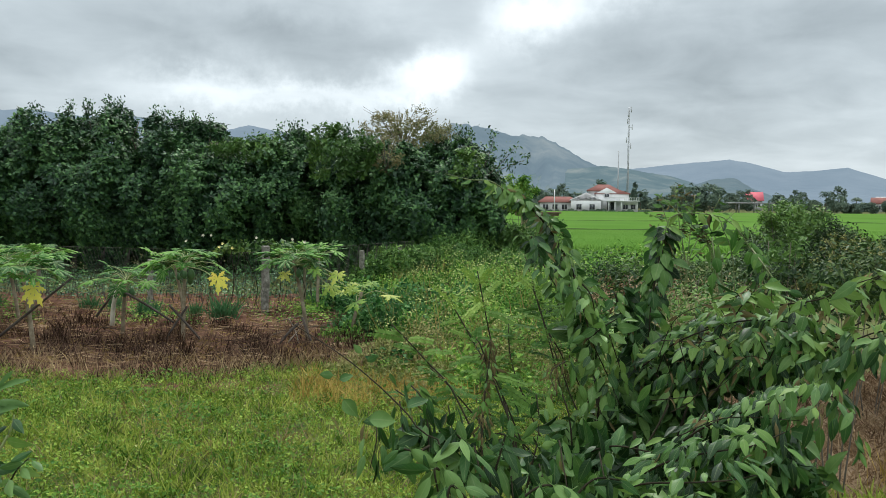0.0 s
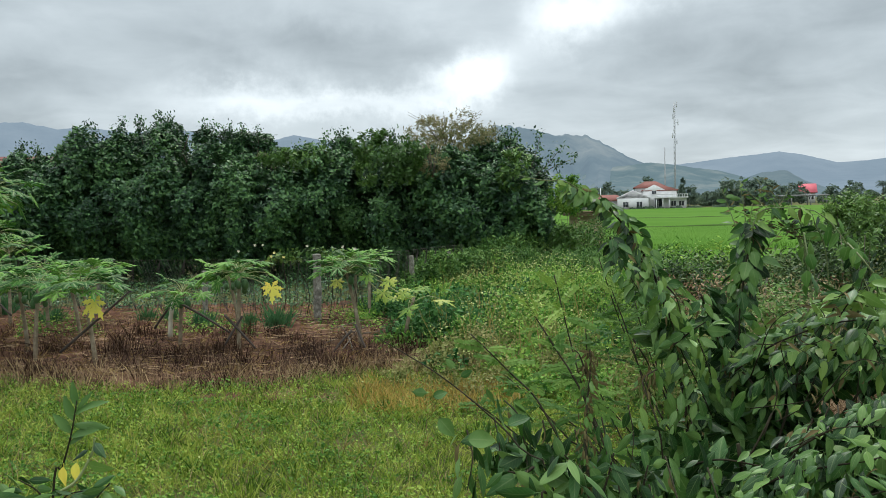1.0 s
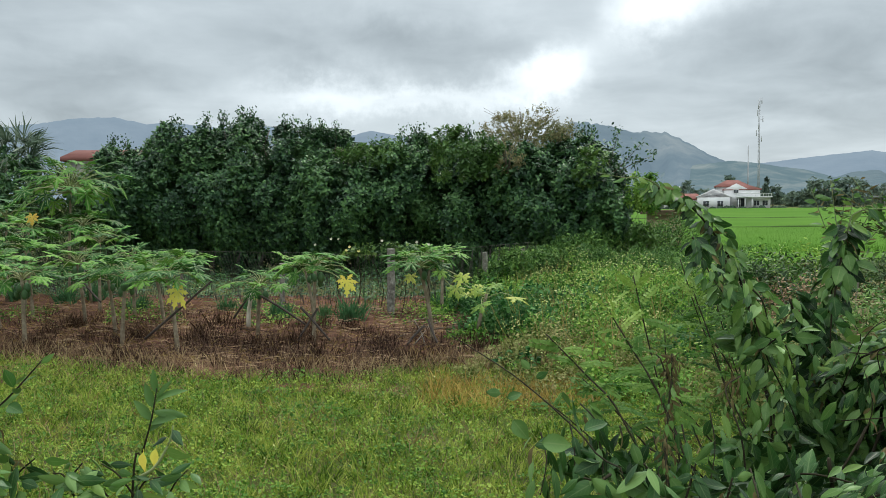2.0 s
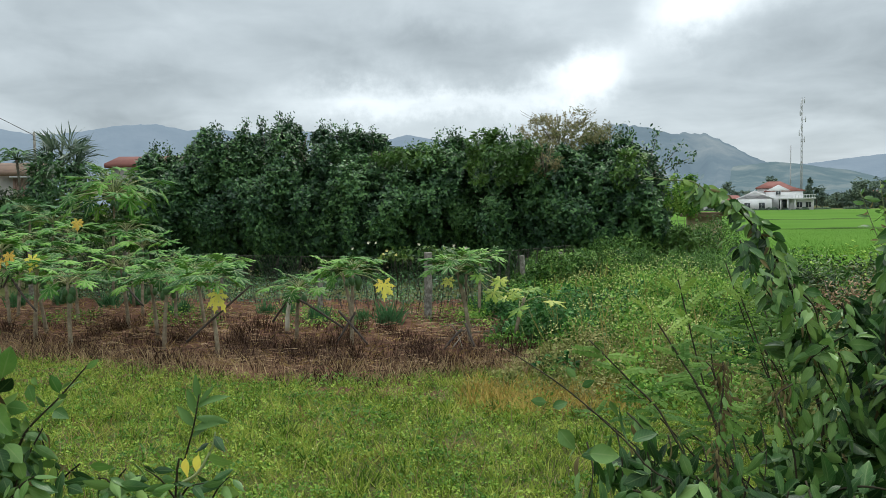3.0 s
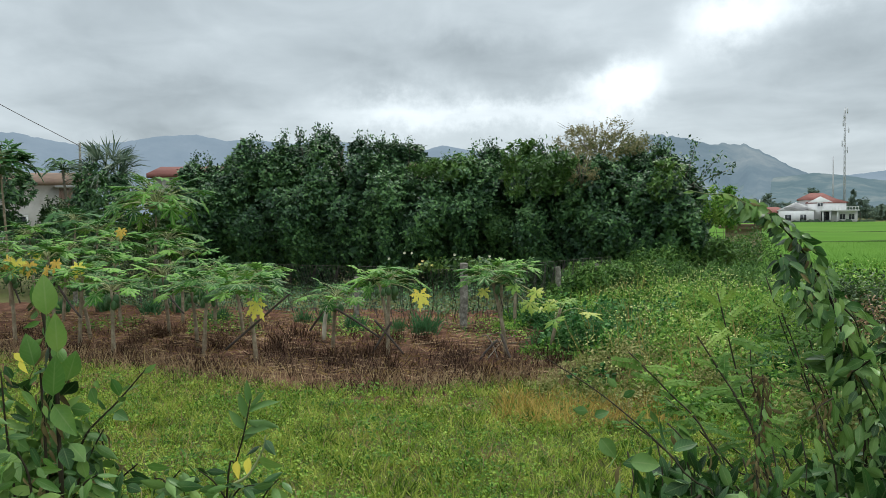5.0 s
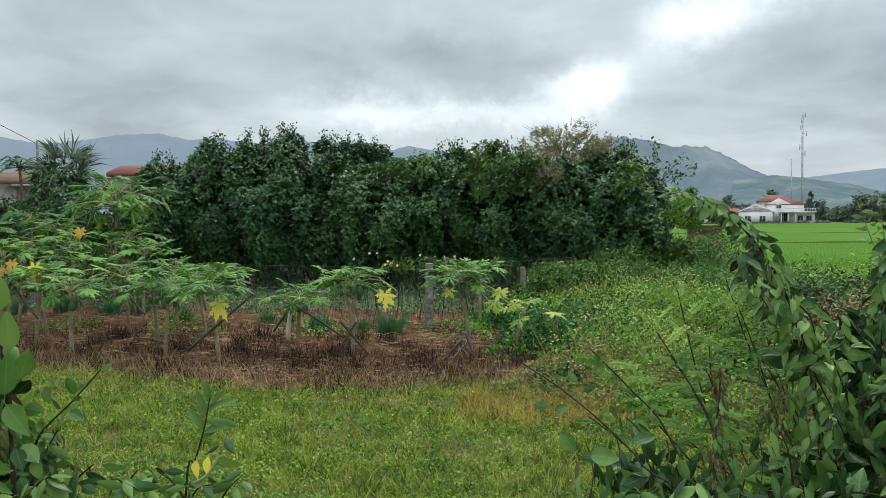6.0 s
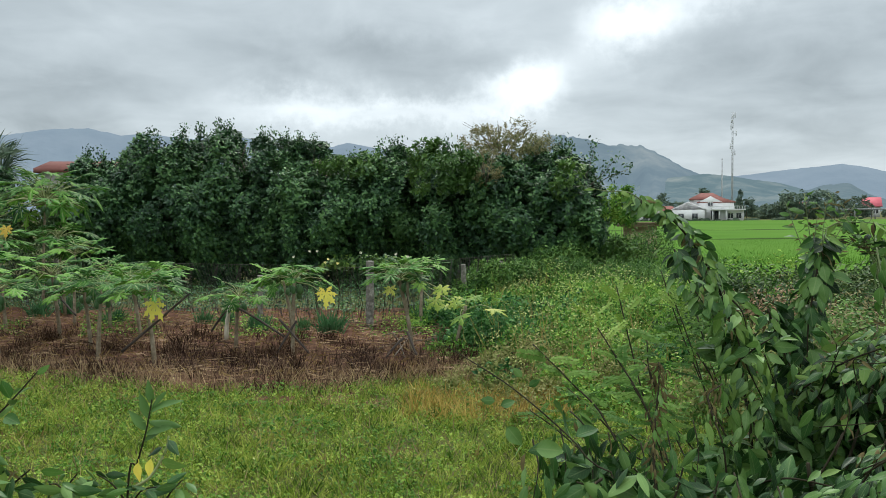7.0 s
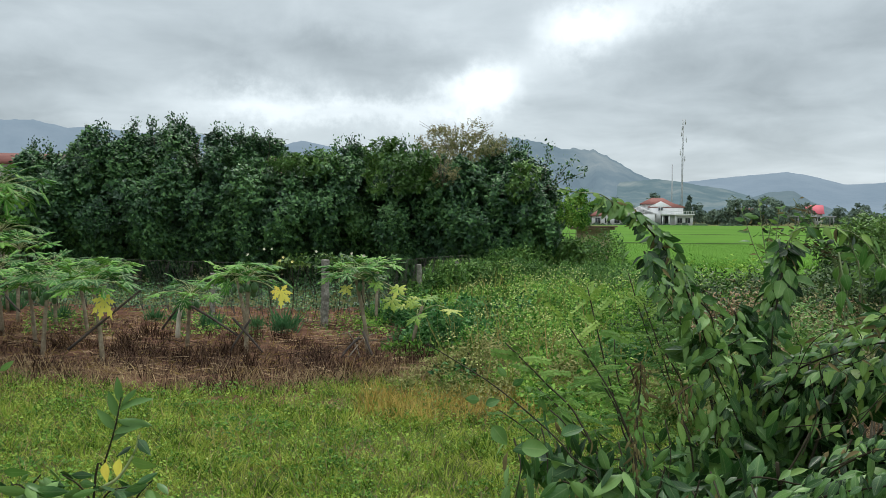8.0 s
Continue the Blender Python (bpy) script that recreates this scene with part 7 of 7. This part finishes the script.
# flat annex with a porch on columns
wall_box("wall", 8.6, 14.8, 0.5, 8.0, 0, 3.3, M_white, house)
wall_box("cornice", 5.8, 15.2, -1.4, 8.2, 3.3, 3.6, M_white, house)
for x in (6.4, 8.2, 10.0):
    part("column", arrays_mesh("column", *tube([(x, -1.0, 0), (x, -1.0, 3.3)], [0.22, 0.18], 8)), M_white, house)
for x in (11.2, 13.4):
    window(house, x, 0.5, 1.8, 1.3, 1.3)
window(house, 7.0, 3.0, 1.9, 2.0, 2.4)
window(house, 5.8, 2.9, 5.0, 1.2, 0.9)
for k in range(14):
    part("railing_post", arrays_mesh("railing_post", *box(6.0 + k * 0.68, 6.14 + k * 0.68, -1.3, -1.18, 3.6, 4.3)), M_white, house)
part("handrail", arrays_mesh("handrail", *box(5.9, 15.1, -1.34, -1.14, 4.3, 4.42)), M_white, house)


def mast(at, height, half, label, name="radio_mast", arms=True):
    """A lattice mast of three legs with ties and small aerials."""
    root = thing(name, label, "mast", (*at, 0))
    ang = [0.5, 0.5 + 2.094, 0.5 + 4.189]
    for a in ang:
        part("leg", arrays_mesh("leg", *tube([(half * math.cos(a), half * math.sin(a), 0), (half * 0.75 * math.cos(a), half * 0.75 * math.sin(a), height)], [0.075, 0.055], 4)), M_galvanised, root)
    steps = int(height / 1.5)
    ties = []
    for k in range(steps):
        for j in range(3):
            a, b = ang[j], ang[(j + 1) % 3]
            ties.append(tube([(half * 0.9 * math.cos(a), half * 0.9 * math.sin(a), k * 1.5), (half * 0.9 * math.cos(b), half * 0.9 * math.sin(b), k * 1.5 + 1.5)], [0.045, 0.045], 3, False))
    part("lattice", arrays_mesh("lattice", *joined(*ties)), M_galvanised, root)
    if arms:
        for k, z in enumerate((0.62, 0.68, 0.74, 0.80, 0.86, 0.92, 0.97)):
            a = k * 2.1
            s = 0.5 + 0.25 * (k % 2)
            ob = part("aerial", arrays_mesh("aerial", *joined(tube([(0, 0, 0), (s * 1.3, 0, 0.1)], [0.05, 0.05], 5), tube([(s * 1.3, 0, -0.7), (s * 1.3, 0, 1.0)], [0.12, 0.12], 6))), M_galvanised, root)
            ob.location, ob.rotation_euler = (0, 0, z * height), (0, 0, a)
    return root


mast((55.2, 237.4), 30.8, 0.27, "tall slender lattice radio mast with small aerials")
mast((52.0, 236.0), 17.5, 0.14, "thin short aerial pole beside the mast", "aerial_pole", False)

tagged(part("flag_pole", arrays_mesh("flag_pole", *tube([(23.6, 168.0, -0.1), (23.6, 168.0, 5.0)], [0.13, 0.09], 8), True), M_white), "slender pale pole beside the village house", "pole")

pink = thing("pink_roofed_house", "small house with a bright pink sheet roof", "house", (103.0, 262.0, 0), turn=radians(-20))
wall_box("wall", -2.4, 2.4, 0, 6, 0, 3.4, M_white, pink)
roof(pink, -2.4, 2.4, 0, 6, 3.4, 6.2, "x", 0.3, M_pink, 0.2, 0.6)
for x in (-1.2, 1.2):
    window(pink, x, 0, 1.8, 1.3, 1.4)
shelter = thing("open_shelter", "low open shelter with a pale flat roof", "shelter", (75.0, 195.0, 0), turn=radians(-12))
part("roof", arrays_mesh("roof", *box(-7, 6, -2, 3, 2.3, 2.6)), M_grey, shelter)
for x in (-6.5, -2.2, 2.0, 5.5):
    for y in (-1.7, 2.7):
        part("post", arrays_mesh("post", *box(x - 0.12, x + 0.12, y - 0.12, y + 0.12, 0, 2.3)), M_grey, shelter)
for x, y, w, h, m, lab in ((150, 262, 11, 3.2, M_grey, "pale low house between trees"), (139, 250, 6, 2.8, M_tile, "small far house with a red roof"), (88, 280, 8, 3.4, M_tile, "far low house behind trees")):
    far = thing("far_house", lab, "house", (x, y, 0), "far houses", turn=radians(-28))
    wall_box("wall", -w / 2, w / 2, 0, 6, 0, h, M_white, far)
    roof(far, -w / 2, w / 2, 0, 6, h, h + 1.8, "x", 0.0, m)
    window(far, -w / 5, 0, h / 2, 1.2, 1.2)
    window(far, w / 5, 0, h / 2, 1.2, 1.2)


# trees along the far edge of the paddies
def far_tree(height, width, seed, label):
    r = np.random.default_rng(seed)
    root = thing("far_tree", label, "tree", (0, 0, 0), "trees beyond the paddies")
    trunk, limbs = trunk_mesh(r, height * 0.8, 0.22, width * 0.4, 3)
    part("trunk", arrays_mesh("trunk", *trunk, True), M_bark, root)
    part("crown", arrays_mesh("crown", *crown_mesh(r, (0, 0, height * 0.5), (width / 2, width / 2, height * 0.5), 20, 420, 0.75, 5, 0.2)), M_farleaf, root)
    return root


def palm(height, seed, label, name="palm_tree", leaf=2.4, fronds=15, material=None, fan=False, group="palms"):
    r = np.random.default_rng(seed)
    root = thing(name, label, "palm", (0, 0, 0), group)
    ln = spline([(0, 0, -0.1), (r.normal(0, 0.02) * leaf, r.normal(0, 0.02) * leaf, height * 0.5), (r.normal(0, 0.05) * leaf, r.normal(0, 0.05) * leaf, height)], 8)
    part("trunk", arrays_mesh("trunk", *tube(ln, np.linspace(0.17, 0.11, 8) * min(1.0, leaf / 2.2), 7), True), M_bark, root)
    for k in range(fronds):
        a, lift = k * 2.4, r.uniform(-0.6, 1.25)
        d = np.array([math.cos(a), math.sin(a), 0])
        pts = spline([ln[-1], ln[-1] + d * leaf * 0.45 + np.array([0, 0, leaf * 0.36 * lift + 0.12 * leaf]), ln[-1] + d * leaf * 0.9 + np.array([0, 0, leaf * (0.4 * lift - 0.22)])], 12)
        pos, way, size = [], [], []
        if fan:
            el = radians(r.uniform(-30, 72))
            aim = d * math.cos(el) + np.array([0, 0, math.sin(el)])
            side = unit(np.cross(aim, r.normal(size=3)))
            pts = spline([ln[-1], ln[-1] + aim * leaf * 0.2, ln[-1] + aim * leaf * 0.4], 12)
            for j in range(23):
                q = radians(-88 + 8 * j)
                pos.append(pts[-1])
                way.append(aim * math.cos(q) + side * math.sin(q) + np.array([0, 0, -0.12]))
                size.append(leaf * r.uniform(0.58, 0.78) * (1 - 0.25 * abs(j - 11) / 11))
        for i in range(3 if not fan else 12, 12):
            for sgn in (1, -1):
                for q in range(2):
                    pos.append(pts[i] + (pts[min(11, i + 1)] - pts[i]) * q / 2)
                    s = np.cross(d, (0, 0, 1)) * sgn
                    way.append(s * (0.9 if not fan else 0.7 * (q + 0.4)) + d * (0.55 if not fan else 1.1) + np.array([0, 0, -0.25 + (0.2 * lift if fan else 0)]))
                    size.append(leaf * (0.30 if not fan else 0.36) * (1.15 - i / 15))
        blade = ([(0, -0.012, 0), (0, 0.012, 0), (0.6, 0.032, 0), (0.6, -0.032, 0), (1, 0, -0.22)], STRAW[1]) if fan else ([(0, -0.11, 0), (0, 0.11, 0), (1, 0, -0.12)], [(0, 1, 2)])
        lv = scatter(blade, np.array(pos), np.array(way), np.tile([0, 0, 1.0], (len(pos), 1)) + r.normal(0, 0.4, (len(pos), 3)), np.array(size))
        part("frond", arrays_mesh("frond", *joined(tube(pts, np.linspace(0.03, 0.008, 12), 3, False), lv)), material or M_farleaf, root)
    return root


kinds = [far_tree(7.5, 8.0, 1, "broad dark green tree beyond the paddies"), far_tree(5.5, 7.0, 2, "low rounded tree beyond the paddies"), far_tree(9.0, 7.0, 3, "tall dark tree beyond the paddies"), far_tree(4.0, 7.5, 4, "bushy low tree beyond the paddies")]
for k, (x, y) in enumerate(((23, 222), (30, 226), (46, 232), (62, 226))):
    kinds[k].location = (x, y, 0)
spots = []
for azd in np.arange(-2.0, 47.0, 0.5):
    d = rng.uniform(215, 290) + (35 if 9 < azd < 14 else 0)
    spots.append((d * math.sin(radians(azd)), d * math.cos(radians(azd))))
for k, (x, y) in enumerate(spots):
    if k % 7 == 6:
        continue
    j = int(rng.integers(0, 4))
    copy_thing(kinds[j], pose(x, y, -0.1, 0, 0, rng.uniform(0, 360)) @ Matrix.Scale(rng.uniform(0.45, 0.88), 4))
for k in range(22):
    copy_thing(kinds[3], pose(20 + k * 1.42 + rng.normal(0, 0.4), 169.6 - k * 0.24, -0.1, 0, 0, rng.uniform(0, 360)) @ Matrix.Scale(rng.uniform(0.14, 0.28), 4))
for x, y in ((53.5, 178.0), (57.2, 180.0), (61.0, 179.0), (27.0, 230.0)):
    copy_thing(kinds[0], pose(x, y, -0.1, 0, 0, rng.uniform(0, 360)) @ Matrix.Scale(0.9, 4))
palms = [palm(6.2, 8, "coconut palm beyond the paddies", leaf=2.9, fronds=38), palm(5.0, 9, "low coconut palm beyond the paddies", leaf=2.7, fronds=38)]
palms[0].location, palms[1].location = (76.0, 226.0, 0), (33.0, 233.0, 0)
for x, y, s in ((116, 240, 0.8), (127, 243, 0.7), (143, 236, 0.85), (109, 246, 0.75), (41, 240, 0.85), (84, 232, 0.7)):
    copy_thing(palms[int(rng.integers(0, 2))], pose(x, y, 0, 0, 0, rng.uniform(0, 360)) @ Matrix.Scale(s, 4))
for x, y, h in ((47.5, 236, 8.8), (56.6, 234, 9.2)):
    cy = thing("cypress", "narrow dark cypress behind the village house", "tree", (x, y, 0), "cypresses")
    part("trunk", arrays_mesh("trunk", *tube([(0, 0, -0.1), (0, 0, h * 0.5)], [0.15, 0.08], 6)), M_bark, cy)
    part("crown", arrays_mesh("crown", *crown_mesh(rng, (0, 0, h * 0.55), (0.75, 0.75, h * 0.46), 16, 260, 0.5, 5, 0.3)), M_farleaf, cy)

# ---- behind the papaya plot ----
fan = palm(4.35, 12, "fan palm with stiff spiky grey-green leaves", "fan_palm", 1.7, 20, M_fan, True, "palms behind the plot")
fan.location = (-21.551, 28.542, 1.211)[:2] + (0,)
fan2 = palm(4.6, 14, "small ragged palm behind the plot", "small_palm", 1.0, 18, M_tree, False, "palms behind the plot")
fan2.location = (-23.732, 29.011, 1.205)[:2] + (0,)
grey = thing("grey_house", "old house with a brown roof and white wall", "house", (-34.396, 38.640, 0.832)[:2] + (0,), turn=radians(24))
ridge_z, eave_z = (-35.917, 41.558, 5.410)[2], (-33.729, 38.992, 4.733)[2]
wall_box("wall", -5.0, 2.4, 0, 6, 0, eave_z - 0.02, M_oldwall, grey)
roof(grey, -5.0, 2.4, 0, 6, eave_z, ridge_z, "x", 0.0, M_oldroof)
for x in (-3.2, -0.6):
    window(grey, x, 0, 2.0, 1.2, 1.4)
cart = thing("corrugated_lean_to", "small lean-to shed of grey-brown corrugated sheets", "shed", (-27.762, 34.161, 0.993)[:2] + (0,), turn=radians(20))
top_z = (-27.738, 34.315, 4.196)[2]
wall_box("wall", -0.55, 0.55, 0, 1.5, 0, top_z - 0.1, M_oldroof, cart)
part("roof", arrays_mesh("roof", *box(-0.65, 0.65, -0.2, 1.7, top_z - 0.1, top_z)), M_grey, cart)
for x in np.arange(-0.5, 0.55, 0.12):
    part("rib", arrays_mesh("rib", *box(x, x + 0.04, -0.03, -0.003, 0, top_z - 0.1)), M_oldroof, cart)
red = thing("red_tiled_house", "house with a red tiled roof behind the orchard", "house", (-29.962, 43.911, 0.549)[:2] + (0,), turn=radians(18))
ridge_z, eave_z = (-31.125, 46.961, 5.959)[2], (-29.372, 44.284, 5.328)[2]
wall_box("wall", 0.3, 7.0, 0, 6, 0, eave_z - 0.02, M_oldwall, red)
roof(red, 0.3, 7.0, 0, 6, eave_z, ridge_z, "x", 0.0, M_tile, 0.25, 0.3)
window(red, 1.6, 0, 2.0, 1.2, 1.4)
window(red, 4.6, 0, 2.0, 1.2, 1.4)
barn = thing("long_barn", "long low building with a brown sheet roof behind the orchard", "barn", (-10.977, 48.796, -0.211)[:2] + (0,), turn=radians(8))
wall_box("wall", -6, 4, 0, 8, 0, 4.2, M_mud, barn)
roof(barn, -6, 4, 0, 8, 4.2, 6.1, "x", 0.0, M_oldroof)
shed = thing("field_shed", "small shed with a mud wall and rusty roof", "shed", (4.242, 35.200, 0.700)[:2] + (0,), turn=radians(-4))
wall_box("wall", -0.7, 0.7, 0, 1.6, 0, 1.75, M_mud, shed)
part("roof", arrays_mesh("roof", *box(-1.0, 0.9, -0.35, 1.9, 1.75, 1.86)), M_oldroof, shed)
part("roof_edge", arrays_mesh("roof_edge", *box(-0.8, 1.0, -0.42, -0.2, 1.865, 1.93)), M_oldroof, shed)
# light green growth at the end of the orchard
bush((2.3, 24.3, 2.5), (0.62, 0.5, 0.62), "yellowish green bush at the end of the orchard", M_weed, 0.11, 460, 20)
bush((2.2, 23.922, 1.1), (0.45, 0.5, 0.55), "green bush before the field shed", M_tree_light, 0.15, 260, 14)
bush((1.792, 25.943, 1.663), (0.9, 0.8, 0.8), "green bush at the foot of the orchard", M_creeper, 0.16, 350, 16)
bush((-14.615, 24.191, 2.428), (1.3, 1.0, 1.1), "dark bush between palm and orchard", M_tree, 0.2, 500, 20)
bush((-23.394, 25.050, 3.110), (1.5, 1.0, 1.5), "dark bush before the old house", M_tree, 0.2, 700, 26)
bush((-20.111, 24.830, 2.311), (1.6, 1.0, 0.9), "low dark bushes behind the papaya plot", M_tree, 0.2, 500, 20)
bush((-19.133, 25.454, 3.078), (1.1, 1.0, 1.35), "dark bush below the fan palm", M_tree, 0.2, 500, 20)

bush((-15.9, 24.5, 2.6), (1.2, 0.9, 1.2), "leafy olive green bush beside the orchard", M_tree_light, 0.14, 520, 20)

hedge([(-25, 24.0, 0), (-20, 22.4, 0.2), (-16.5, 21.6, 0.1), (-13.6, 21.4, 0)], 11000, 0.7, 1.75, 0.11, M_thorn, "low dark scrub behind the papaya plot", "scrub")

bush((-16.53, 23.5, 2.2), (1.3, 0.8, 1.35), "dense dark bush behind the tall papaya", M_thorn, 0.13, 900, 24)

bush((-20.73, 25.2, 2.01), (1.3, 0.8, 1.5), "greyish dark bush before the old house", M_thorn, 0.14, 800, 24)

# grass clumps among the papayas
for c, s in (((-4.305, 15.347, 0.000), 1.0), ((-5.835, 15.403, 0.000), 0.8), ((-6.934, 16.561, 0.000), 0.7), ((-4.962, 15.741, 0.000), 0.6), ((-7.455, 16.506, 0.000), 0.7), ((-9.445, 16.297, 0.000), 0.8), ((-12.056, 17.570, 0.000), 0.9), ((-13.680, 17.997, 0.000), 0.9), ((-11.646, 18.181, 0.000), 0.9), ((-14.512, 17.338, 0.000), 0.9), ((-1.838, 16.252, 0.000), 0.9), ((-2.654, 17.010, 0.000), 0.8)):
    n = 150
    clump = part("grass_clump", arrays_mesh("grass_clump", *blades(rng, rng.normal(0, 0.10 * s, (n, 2)), rng.uniform(0.3, 0.6, n) * s, 0.45, ([(0, -0.03, 0), (0, 0.03, 0), (0.55, 0.024, 0.05), (0.55, -0.024, 0.05), (1, 0, 0.3)], STRAW[1]))), M_clump)
    clump.location = (c[0], c[1], 0)
    tagged(clump, "blue-green grass clump on the soil", "grass", "grass clumps")

# overhead cable on two poles
cable_a, cable_b = np.array((-29.263, 23.876, 10.648)), np.array((-26.027, 32.773, 6.001))
mid = (cable_a + cable_b) / 2 - np.array([0, 0, 0.25])
tagged(part("overhead_cable", arrays_mesh("overhead_cable", *tube(spline([cable_a, mid, cable_b], 20), 0.016, 5)), M_pole), "thin dark overhead cable", "cable")
for c in (cable_a, cable_b):
    tagged(part("utility_pole", arrays_mesh("utility_pole", *tube([(c[0], c[1], -0.1), (c[0], c[1], c[2] + 0.15)], [0.075, 0.055], 8), True), M_concrete), "round concrete utility pole", "pole", "utility poles")

# sticks heaped at the end of the plot
for a, b in (((-2.898, 13.190, 0.000), (-2.359, 14.795, 0.000)), ((-2.469, 12.473, 0.000), (-2.517, 14.442, 0.000)), ((-2.496, 14.004, 0.000), (-1.724, 14.359, 0.000)), ((-2.290, 12.500, 0.000), (-2.889, 14.725, 0.000)), ((-3.102, 14.696, 0.000), (-2.551, 15.332, 0.000))):
    pole(rng, (a[0], a[1], 0.08), (b[0], b[1], 0.10 + 0.08 * rng.random()), 0.012, M_bark, "dry greyish stick lying on a heap", "stick")
